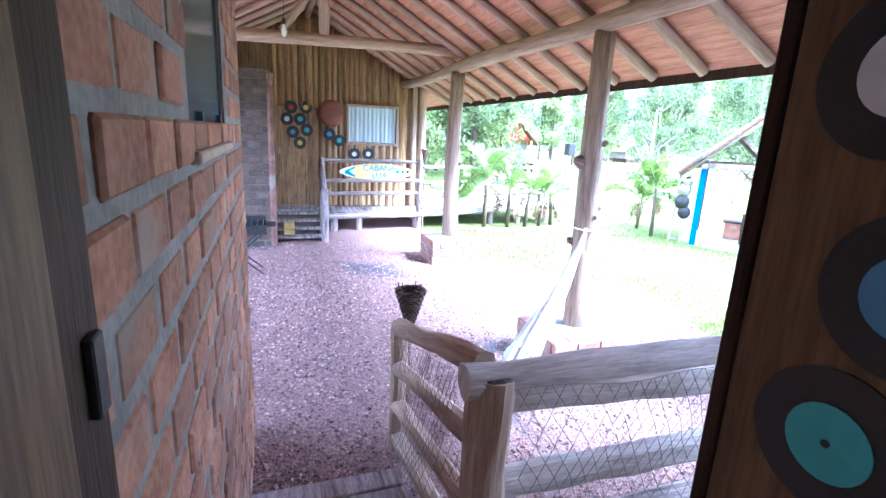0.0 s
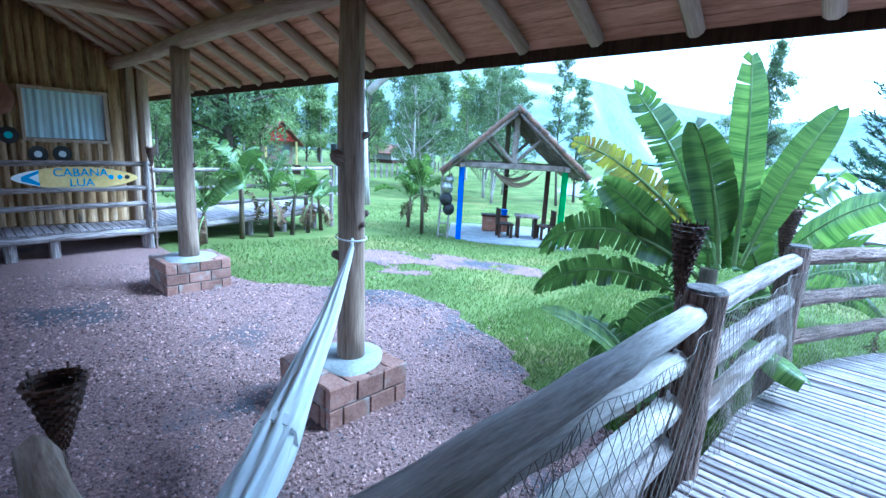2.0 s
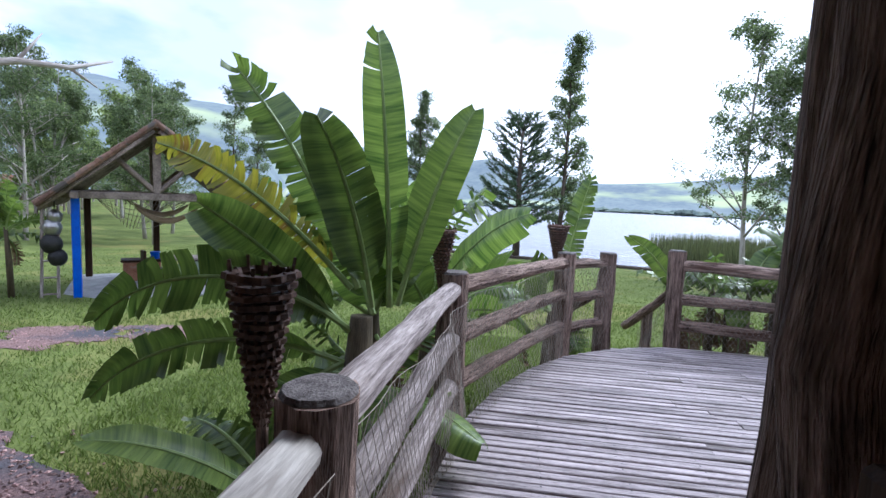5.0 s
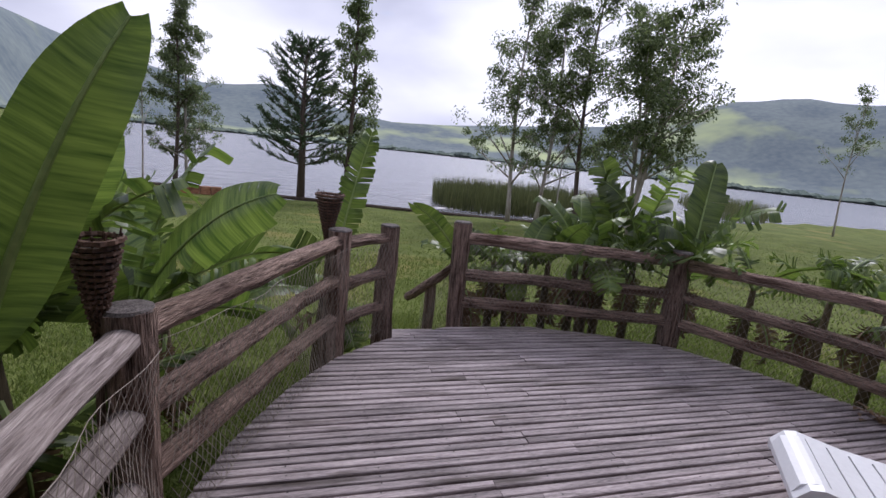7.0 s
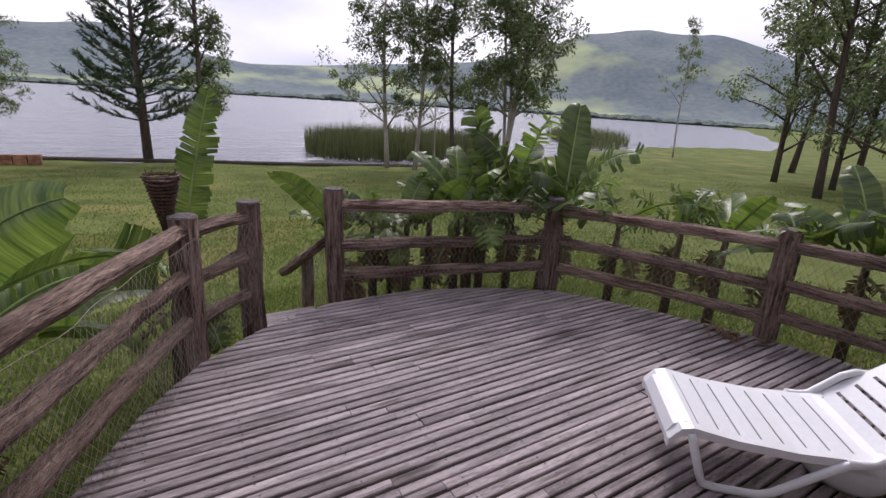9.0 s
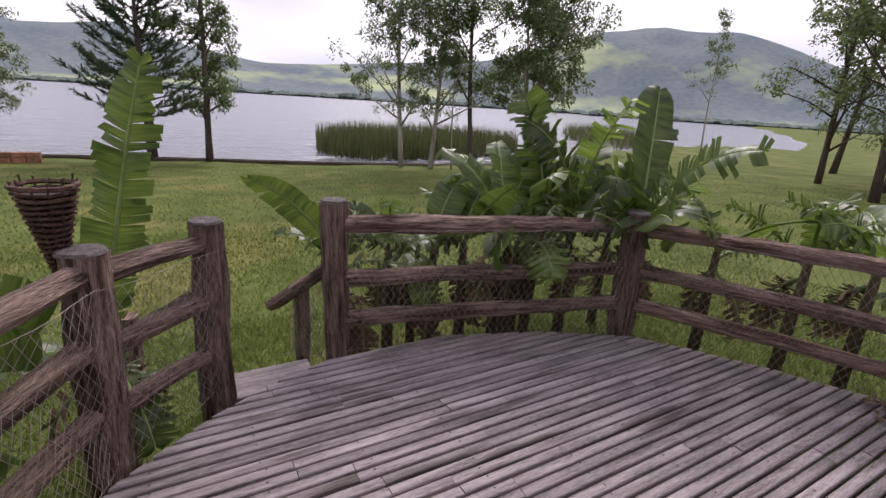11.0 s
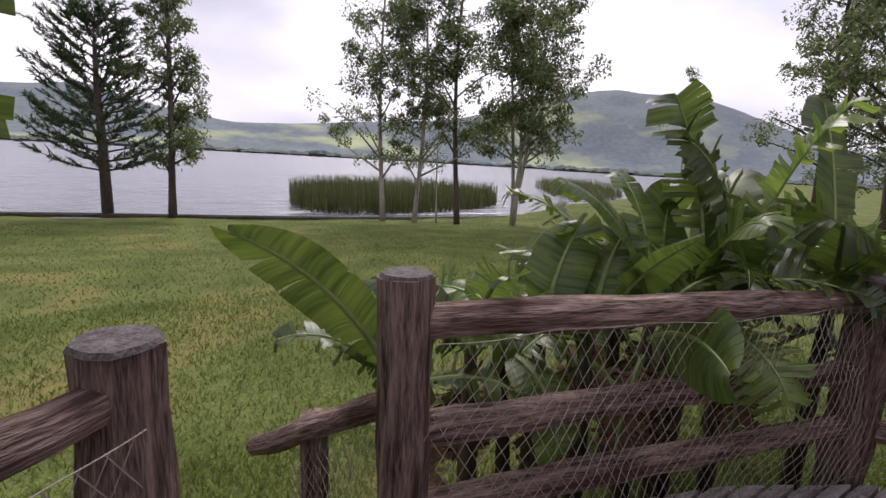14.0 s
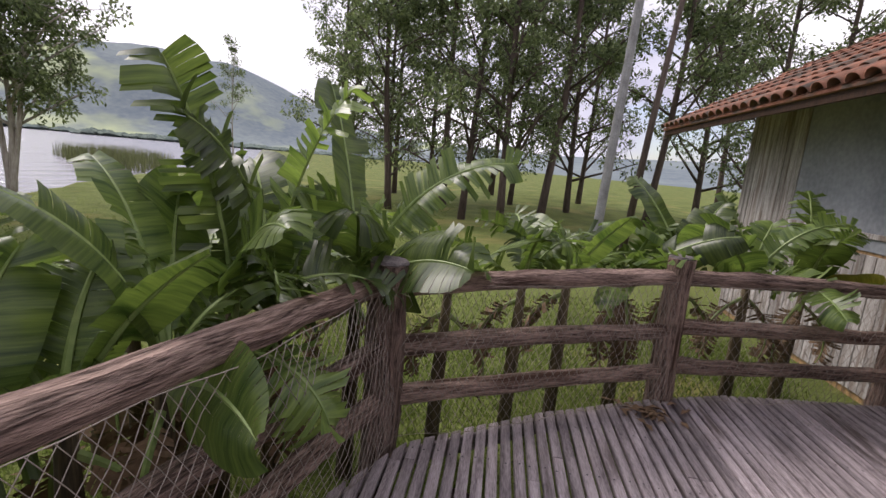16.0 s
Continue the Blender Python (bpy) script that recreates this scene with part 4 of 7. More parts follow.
def build_roof():
    rf = tagged(new("ceiling_boards"), "sloping pine board ceiling", "ceiling", "", "structure")
    g = Geo()
    w = 0.135
    ln = math.hypot(1, SLOPE)
    for sgn in (1, -1):
        s = 0.0
        reach = EAVE_X - RIDGE_X if sgn > 0 else 2.9
        while s < reach - 0.02:
            a, b = s + 0.003, min(s + w, reach) - 0.003
            xa, xb = RIDGE_X + sgn * a, RIDGE_X + sgn * b
            k = len(g.v)
            for x in (xa, xb):
                for y in (Y_END, Y_FAR):
                    for dz in (0, 0.018):
                        g.v.append((x, y, roof_z(x) + dz))
            for q in ((0, 1, 3, 2), (4, 6, 7, 5), (0, 4, 5, 1), (2, 3, 7, 6), (0, 2, 6, 4), (1, 5, 7, 3)):
                g.face([k + i for i in q])
            s += w
    old = part("boards", g, M_ROOFBOARD, rf)
    roof = tagged(new("roof_covering"), "clay tiled gable roof over both cabins and the yard", "roof", "", "structure")
    deckg = Geo()
    for sgn, reach in ((1, EAVE_X - RIDGE_X + 0.03), (-1, 2.95)):
        k = len(deckg.v)
        for x in (RIDGE_X, RIDGE_X + sgn * reach):
            for y in (Y_END, Y_FAR):
                for dz in (0.022, 0.05):
                    deckg.v.append((x, y, roof_z(x) + dz))
        for q in ((0, 1, 3, 2), (4, 6, 7, 5), (0, 4, 5, 1), (2, 3, 7, 6), (0, 2, 6, 4), (1, 5, 7, 3)):
            deckg.face([k + i for i in q])
    part("underlay", deckg, M_TILE, roof)
    # barrel tiles: rows from the eave up, columns along the eave
    tile = Geo()
    n, tl, r0, r1 = 6, 0.42, 0.098, 0.085
    for i, (t, r) in enumerate(((0, r0), (tl, r1))):
        for th in (0, 0.013):
            for k in range(n + 1):
                a = math.pi * k / n
                tile.v.append((-t, (r - th) * math.cos(a), (r - th) * math.sin(a) * 0.75))
    m = n + 1
    for k in range(n):
        tile.face((k, k + 1, 2 * m + k + 1, 2 * m + k)), tile.face((m + k, 3 * m + k, 3 * m + k + 1, m + k + 1)), tile.face((k, m + k, m + k + 1, k + 1))
    tme = tile.mesh("tile", True)
    tme.materials.append(M_TILE)
    rng = random.Random(2)
    tilt = math.degrees(math.atan(SLOPE))
    rest = Geo()
    for row in range(9):
        for col in range(122):
            y = Y_END + 0.1 + col * 0.205
            x = EAVE_X + 0.06 - row * 0.37 / ln
            mt = pose(x, y, roof_z(x) + 0.055 + 0.012, 0, tilt - 2.5, rng.uniform(-1.5, 1.5))
            if y < -2.6:
                part("tile", tme, None, roof).matrix_basis = mt
            elif row < 2:
                k = len(rest.v)
                rest.v += [tuple(mt @ Vector(v)) for v in tile.v]
                for f in tile.f:
                    rest.face([k + i for i in f])
    tagged(part("tile_rows", rest, M_TILE, roof), "", "", "", "stuff")
    part("fascia", Geo().box((EAVE_X - 0.03, Y_END, EAVE_Z - 0.075), (EAVE_X - 0.005, Y_FAR, EAVE_Z + 0.012), None, 0.003), M_DARKWOOD, roof)
    barge = Geo()
    for dz0, dz1 in ((-0.14, 0.03),):
        barge.v += [(x, y, roof_z(x) + dz) for y in (Y_END - 0.03, Y_END - 0.002) for x in (RIDGE_X, EAVE_X) for dz in (dz0, dz1)]
    for q in ((0, 1, 3, 2), (4, 6, 7, 5), (0, 4, 5, 1), (2, 3, 7, 6), (0, 2, 6, 4), (1, 5, 7, 3)):
        barge.face(q)
    part("barge_board", barge, M_GREYLOG, roof)
    # rafters under the boards
    fr = tagged(new("roof_frame"), "round pine log rafters and beams", "roof frame", "", "structure")
    y, k = 0.50, 0
    while y < 10.3:
        for sgn, reach in ((1, EAVE_X - RIDGE_X - 0.10), (-1, 2.7)):
            pts = [(RIDGE_X + sgn * reach * t, y + 0.015 * math.sin(9 * t + k), roof_z(RIDGE_X + sgn * reach * t) - 0.052 + 0.008 * math.sin(7 * t + k)) for t in (0.02, .25, .5, .75, 1)]
            part("rafter", Geo().tube(pts, [.044, .046, .047, .049, .05], 9, 0.04, k), M_PEELED, fr, smooth=True)
            k += 1
        y += 0.585
    for y in np.arange(-9.0, 0.3, 0.585):
        xs = (2.66, EAVE_X - 0.1)
        part("rafter", Geo().tube([(x, y, roof_z(x) - 0.05) for x in xs], .045, 8, 0.04, int(y * 10)), M_PEELED, fr, smooth=True)
    part("eave_beam", Geo().tube([(2.53 + .02 * math.sin(t), 0.46 + t, 2.625 + .015 * math.sin(t * 1.3)) for t in np.linspace(0, 9.94, 14)], [.088 + .006 * math.sin(k) for k in range(14)], 12, 0.04, 5), M_PEELED, fr, smooth=True)
    part("eave_beam", Geo().tube([(-1.45, 0.46 + t, 2.66) for t in np.linspace(0, 9.94, 6)], .085, 12, 0.04, 6), M_PEELED, fr, smooth=True)
    part("tie_beam", Geo().tube([(-1.5, 7.2, 2.74), (0, 7.2, 2.80), (1.3, 7.2, 2.84), (2.62, 7.2, 2.86)], [.085, .085, .08, .08], 12, 0.04, 7), M_PEELED, fr, smooth=True)
    part("king_post", Geo().tube([(RIDGE_X, 7.2, 2.88), (RIDGE_X, 7.2, roof_z(RIDGE_X) - 0.1)], .075, 10, 0.04, 8), M_PEELED, fr, smooth=True)
    part("ridge_pole", Geo().tube([(RIDGE_X, 0.46, roof_z(RIDGE_X) - 0.12), (RIDGE_X, 10.4, roof_z(RIDGE_X) - 0.12)], .06, 10, 0.03, 9), M_PEELED, fr, smooth=True)
    part("brace", Geo().tube([(0.0, 7.2, 2.88), (RIDGE_X - 0.05, 7.2, 3.55)], .05, 9, 0.04, 10), M_PEELED, fr, smooth=True)


def pillar(name_seed, x, y, z0, z1, r, lean, knots):
    p = thing("log_pillar", "tall peeled log pillar with knots holding up the roof", "pillar", "roof pillars")
    pts, rad = [], []
    for t in np.linspace(0, 1, 12):
        pts.append((x + lean[0] * t + 0.012 * math.sin(5 * t + name_seed), y + lean[1] * t, z0 + (z1 - z0) * t))
        rad.append(r * (1.04 - 0.12 * t) * (1 + 0.025 * math.sin(11 * t + name_seed)))
    part("shaft", Geo().tube(pts, rad, 16, 0.025, name_seed), M_PILLAR, p, smooth=True)
    for kz, az, s in knots:
        a = radians(az)
        t = (kz - z0) / (z1 - z0)
        cx, cy = x + lean[0] * t, y + lean[1] * t
        part("knot", Geo().tube([(cx + math.cos(a) * r * 0.7, cy + math.sin(a) * r * .7, kz - s * .3), (cx + math.cos(a) * (r + s * .35), cy + math.sin(a) * (r + s * .35), kz), (cx + math.cos(a) * (r + s * .75), cy + math.sin(a) * (r + s * .75), kz + s * .15)], [s * .75, s * .62, s * .3], 9, 0.15, int(kz * 10)), M_LOG, p, smooth=True)
    return p


def plinth(x0, y0, x1, y1, z0, z1, cap_c, cap_r, seed):
    p = thing("brick_plinth", "square brick plinth with a cement collar under a log pillar", "plinth", "pillar plinths")
    part("core", Geo().box((x0 + .012, y0 + .012, z0 - 0.1), (x1 - .012, y1 - .012, z1 - 0.012)), M_MORTAR, p)
    n = max(2, round((z1 - z0) / 0.15))
    h = (z1 - z0) / n
    rng = random.Random(seed)
    for row in range(n):
        for side in range(4):
            lx = x1 - x0 if side % 2 == 0 else y1 - y0
            cnt = 3
            for k in range(cnt + 1):
                off = 0 if row % 2 else -0.5
                a, b = (k + off) * lx / cnt, (k + 1 + off) * lx / cnt
                a, b = max(a, 0.0), min(b, lx)
                if b - a < 0.05:
                    continue
                zz = z0 + row * h
                g = Geo()
                d = 0.05
                a2, b2 = a + .006, b - .006
                if side == 0:
                    g.box((x0 + a2, y0, zz + .006), (x0 + b2, y0 + d, zz + h - .006), None, .006)
                elif side == 1:
                    g.box((x1 - d, y0 + max(a2, d + .004), zz + .006), (x1, y0 + min(b2, lx - d - .004), zz + h - .006), None, .006)
                elif side == 2:
                    g.box((x0 + a2, y1 - d, zz + .006), (x0 + b2, y1, zz + h - .006), None, .006)
                else:
                    g.box((x0, y0 + max(a2, d + .004), zz + .006), (x0 + d, y0 + min(b2, lx - d - .004), zz + h - .006), None, .006)
                part("brick", g, M_OLDBRICK, p)
    k = 4
    for i in range(k):
        for j in range(3):
            fx, fy = (x1 - x0) / k, (y1 - y0) / 3
            part("brick", Geo().box((x0 + i * fx + .007, y0 + j * fy + .007, z1 - 0.03), (x0 + (i + 1) * fx - .007, y0 + (j + 1) * fy - .007, z1 + rng.uniform(-.002, .004)), None, .006), M_OLDBRICK, p)
    cap_r *= 1.3
    ring = [(cap_c[0] + cap_r * (1 + .12 * math.sin(3 * a + seed)) * math.cos(a), cap_c[1] + cap_r * (1 + .10 * math.sin(2 * a)) * math.sin(a)) for a in np.linspace(0, 6.2832, 22)[:-1]]
    g = Geo()
    m = len(ring)
    g.v += [(px, py, z1) for px, py in ring] + [(cap_c[0] + (px - cap_c[0]) * .86, cap_c[1] + (py - cap_c[1]) * .86, z1 + 0.03) for px, py in ring] + [(*cap_c, z1 + 0.04)]
    for i in range(m):
        g.face((i, (i + 1) % m, m + (i + 1) % m, m + i)), g.face((m + i, m + (i + 1) % m, 2 * m))
    part("cement_collar", g, M_CEMENT, p, "smeared grey cement collar", True)


build_cabin_walls()
build_neighbour()
build_roof()
pillar(1, 2.41, 3.50, -0.03, 2.56, 0.10, (0.15, 0.22), ((1.46, 175, .085), (1.62, -60, .04), (1.05, -20, .045), (0.75, 150, .05), (0.98, -75, .035), (0.55, 60, .04)))
pillar(2, 2.48, 7.12, 0.05, 2.56, 0.115, (0.04, 0.05), ((1.2, -40, .04), (2.0, 160, .03)))
plinth(2.02, 3.18, 2.72, 3.86, -0.38, -0.055, (2.41, 3.52), 0.22, 1)
plinth(2.12, 6.84, 2.90, 7.52, -0.38, 0.02, (2.48, 7.14), 0.24, 2)

# ---- log railings with netting, round the deck ----


def log(a, b, r, seed, bow=0.02, r2=None, n=10):
    a, b = Vector(a), Vector(b)
    rng = random.Random(seed)
    up, k = Vector((0, 0, 1)), max(4, int((b - a).length / 0.16))
    pts = [a.lerp(b, i / k) + up * (bow * math.sin(math.pi * i / k) * rng.choice((1, 1, .6))) + Vector((rng.uniform(-1, 1), rng.uniform(-1, 1), rng.uniform(-1, 1))) * 0.004 for i in range(k + 1)]
    rad = [(r + ((r2 or r) - r) * i / k) * rng.uniform(.94, 1.06) for i in range(k + 1)]
    return Geo().tube(pts, rad, n, 0.075, seed)


def post(parent, x, y, z0, z1, r, seed, dx=0.0, dy=0.0, material=None):
    g = log((x - dx * .0, y, z0), (x + dx, y + dy, z1 - 0.012), r * 1.04, seed, 0.0, r * 0.97, 14)
    ob = part("post", g, material or M_LOG, parent, smooth=False)
    top = Geo().tube([(x + dx, y + dy, z1 - 0.013), (x + dx, y + dy, z1)], [r * .97, r * .88], 14, 0.04, seed)
    part("post_top", top, M_ENDGRAIN, ob, "cracked grey end grain")
    return ob


def railing(label, a, b, heights, r, seed, material=None, ends=0.0):
    f = thing("log_railing", label, "railing", "deck railings")
    for k, (h0, h1) in enumerate(heights):
        part("rail", log((a[0], a[1], h0), (b[0], b[1], h1), r * (1.0 if k else 1.1), seed * 7 + k, 0.012, r * .92), material or M_LOG, f)
    return f


POSTS = [(2.87, 1.28, 0.97, .10, 0, 0), (4.74, 1.15, 1.0, .09, -.04, .02), (6.46, .30, .98, .095, .13, -.02), (6.88, -.17, .96, .09, .16, -.03), (7.06, -.935, 1.02, .085, .06, .01),
         (6.55, -3.1, .95, .10, .0, .06), (4.83, -4.06, .98, .085, .02, .03)]
fence = thing("railing_posts", "row of stout bark-stripped log posts along the deck edge", "railing")
for k, (x, y, zt, r, dx, dy) in enumerate(POSTS):
    post(fence, x, y, land(x, y) - 0.2, zt, r, 30 + k, dx, dy)
post(fence, 0.50, 1.33, land(0.5, 1.33) - 0.2, 0.86, .085, 41, 0, 0, M_PEELED)
post(fence, 3.10, -4.50, land(3.1, -4.5) - 0.2, .95, .085, 43)


def top_of(k, h):
    x, y, zt, r, dx, dy = POSTS[k]
    t = (h + 0.5) / (zt + 0.5)
    return (x + dx * t, y + dy * t)


def run(k0, k1, hs, r, seed, material=None, label="weathered horizontal log rails between posts"):
    f = thing("log_railing", label, "railing", "deck railings")
    for i, (h0, h1) in enumerate(hs):
        a, b = top_of(k0, h0), top_of(k1, h1)
        part("rail", log((*a, h0), (*b, h1), r * (1.0 if i else 1.08), seed * 7 + i, 0.012, r * .92), material or M_LOG, f)
    return f


lead = thing("log_railing", "thick pale top rail with two lower rails beside the steps", "railing", "deck railings")
part("rail", log((0.40, 1.32, 0.835), (2.80, 1.29, 0.845), .058, 301, 0.0, .058, 14), M_PALELOG, lead)
part("rail", log((0.52, 1.40, 0.71), (2.82, 1.33, 0.60), .055, 302, 0.0, .06, 12), M_PALELOG, lead)
part("rail", log((0.52, 1.38, 0.36), (2.82, 1.33, 0.36), .06, 303, 0.0, .065, 12), M_PALELOG, lead)
part("rail", log((0.52, 1.38, 0.08), (2.82, 1.33, 0.14), .055, 304, 0.0, .06, 12), M_GREYLOG, lead)
run(0, 1, ((.86, .89), (.56, .58), (.25, .28)), .062, 2, M_GREYLOG)
run(1, 2, ((.90, .88), (.57, .58), (.26, .27)), .058, 3)
run(2, 3, ((.86, .84), (.52, .52), (.22, .22)), .05, 4)
run(4, 5, ((.86, .84), (.50, .50), (.22, .22)), .058, 5)
run(5, 6, ((.82, .84), (.50, .47), (.22, .18)), .055, 6, None, "long weathered log rails at the far end of the deck")
tail = thing("log_railing", "short log rails between the last post and the cabin", "railing", "deck railings")
for i, h in enumerate((.84, .50, .22)):
    part("rail", log((4.85, -4.04, h), (3.12, -4.48, h - .02), .055, 500 + i, .01, .05), M_LOG, tail)

# side rails of the garden steps
for nm, top, foot, ph in (("left", (6.97, -0.17, 0.58), (7.83, 0.22, 0.03), 0.16), ("right", (7.10, -0.96, 0.63), (8.15, -0.70, -0.09), 0.24)):
    g = thing("step_handrail", "sloping log handrail down to the lawn", "handrail", "step handrails")
    part("rail", log(top, foot, .05, 600 + len(nm), 0.0), M_LOG, g)
    part("post", log((7.76, .27 if nm == "left" else -.86, land(7.9, 0) - .2), (7.76, .27 if nm == "left" else -.86, ph), .06, 610 + len(nm), 0.0), M_LOG, g)
gs = thing("garden_steps", "two rough plank steps from the deck down to the lawn", "steps")
for i in range(2):
    part("tread", Geo().box((7.0 + .28 * i, -0.78 + .0, -0.19 - .17 * i), (7.3 + .28 * i, -0.2 + .02, -0.15 - .17 * i), None, .006), M_DECK, gs)
    part("riser", Geo().box((7.02 + .28 * i, -0.76, -0.60), (7.05 + .28 * i, -0.22, -0.192 - .17 * i), None, .004), M_DECK, gs)

# yard steps and their rail
st = thing("porch_steps", "worn plank steps from the doorway down to the gravel", "steps")
for i, (y, z) in enumerate(((1.26, -0.12), (1.40, -0.12), (1.54, -0.12), (1.86, -0.23), (2.01, -0.23), (2.16, -0.23))):
    part("tread", Geo().box((-0.34 + .01 * (i % 2), y, z - .035), (0.44, y + .137, z), None, .006), M_DECK, st)
    for x in (-0.30, 0.40):
        part("block", Geo().box((x - .04, y + .01, -0.40), (x + .04, y + .13, z - .037), None, .004), M_DARKWOOD, st)
part("riser", Geo().box((-0.36, 1.245, -0.30), (0.46, 1.258, -0.06), None, .002), M_DARKWOOD, st)
sr = thing("step_railing", "sloping peeled log railing with netting beside the porch steps", "railing")
part("newel_post", log((0.52, 2.62, -0.45), (0.52, 2.62, 0.50), .055, 702, 0, .05, 12), M_PEELED, sr)
for i, (h0, h1) in enumerate(((.86, .48), (.56, .22), (.26, -.04), (0.0, -.26))):
    part("rail", log((0.50, 1.38, h0), (0.52, 2.64, h1), .045 if i else .05, 710 + i, 0.0), M_PEELED, sr)


def net(a, b, z0, z1, cell, seed, slump=0.02):
    """A diamond net hung between two plan points; z0 and z1: (at a, at b)."""
    rng = random.Random(seed)
    a, b = Vector((*a, 0)), Vector((*b, 0))
    ln = (b - a).length
    d, nrm = (b - a) / ln, Vector((-(b - a).y, (b - a).x, 0)) / ln
    g = Geo()
    hgt = z1[0] - z0[0]
    shift = hgt * 0.62

    def at(s, t):
        s = min(max(s, 0), ln)
        q = s / ln
        lo, hi = z0[0] + (z0[1] - z0[0]) * q, z1[0] + (z1[1] - z1[0]) * q
        wave = 0.022 * math.sin(s * 5.1 + t * 4 + seed) + 0.012 * math.sin(s * 13 + t * 9)
        return a + d * (s + 0.015 * math.sin(t * 7 + s * 3)) + nrm * wave + Vector((0, 0, lo + (hi - lo) * t - slump * math.sin(math.pi * t) * abs(math.sin(s * 2.3))))
    s = -shift
    while s < ln + shift:
        for sg in (1, -1):
            pts = []
            for i in range(9):
                t = i / 8
                x = s + sg * shift * (t - .5)
                if 0 <= x <= ln:
                    pts.append(at(x, t))
            if len(pts) > 1:
                g.tube(pts, 0.0014, 3, 0, 0, False)
        s += cell
    netting = thing("fence_net", "thin knotted pale netting laced to the log railing", "netting", "deck netting")
    part("mesh", g, M_NET, netting)
    for t in (0.0, 1.0):
        part("edge_cord", Geo().tube([at(s, t) for s in np.linspace(0, ln, 24)], 0.0015, 4), M_NET, netting)


def inward(k, off=0.10):
    x, y, zt, r, dx, dy = POSTS[k]
    c = Vector((4.2, -1.2, 0))
    v = (c - Vector((x, y, 0))).normalized()
    return (x + dx * .5 + v.x * off, y + dy * .5 + v.y * off)


net((2.8, 1.19), (0.55, 1.22), (.02, .02), (.80, .84), .062, 1)
for k0, k1, top in ((1, 0, .84), (2, 1, .86), (3, 2, .84), (5, 4, .84), (6, 5, .82)):
    net(inward(k1), inward(k0), (.02, .02), (top, top), .050, k0 + 2)
net((3.12, -4.38), inward(6), (.02, .02), (.82, .82), .06, 9)
net((0.46, 1.42), (0.47, 2.58), (.0, -.28), (.80, .42), .06, 10)
net((7.12, -0.93), (7.85, -0.76), (-.1, -.4), (.66, .10), .05, 11)


def torch(x, y, rim, pole_to, rt=0.095, ht=0.40, tilt=(0, 0)):
    """A woven wicker cone on a pole."""
    t = thing("wicker_torch", "dark woven wicker torch cone on a pole", "garden torch", "wicker torches")
    n, rows = 26, 17
    weave = Geo()
    for i in range(rows):
        q = i / (rows - 1)
        r = rt * (0.12 + 0.88 * (1 - q))
        z = rim - ht * q
        pts = []
        for k in range(n + 1):
            a = 6.2832 * k / n
            rr = r + (0.004 if (k + i) % 2 else -0.003)
            pts.append((x + tilt[0] * (rim - z) + rr * math.cos(a), y + tilt[1] * (rim - z) + rr * math.sin(a), z + 0.002 * math.sin(3 * a + i)))
        weave.tube(pts, 0.0085 if i else 0.011, 5, 0, 0, False)
    for k in range(13):
        a = 6.2832 * k / 13
        part("stake", Geo().tube([(x + tilt[0] * ht + rt * .16 * math.cos(a), y + tilt[1] * ht + rt * .16 * math.sin(a), rim - ht), (x + rt * math.cos(a), y + rt * math.sin(a), rim + 0.012 + 0.012 * (k % 3))], 0.004, 5), M_WICKER, t)
    part("weave", weave, M_WICKER, t)
    part("liner", Geo().tube([(x + tilt[0] * ht * .95, y + tilt[1] * ht * .95, rim - ht * .95), (x, y, rim - 0.03)], [rt * .15, rt * .86], 16, 0, 0), M_IRON, t, "black inner tin")
    part("pole", log((x + tilt[0] * ht, y + tilt[1] * ht, pole_to), (x + tilt[0] * ht, y + tilt[1] * ht, rim - ht + .03), .017, int(x * 100), 0, .014, 7), M_LOG, t)


torch(0.60, 2.68, 0.69, -0.40, 0.088, 0.25)
torch(2.74, 1.36, 1.26, -0.42, 0.068, 0.33)
torch(4.66, 1.25, 1.25, -0.45, 0.078, 0.34)
torch(6.66, 0.37, 1.23, -0.55, 0.105, 0.38)
torch(2.80, 9.62, 1.32, -0.40, 0.07, 0.28)

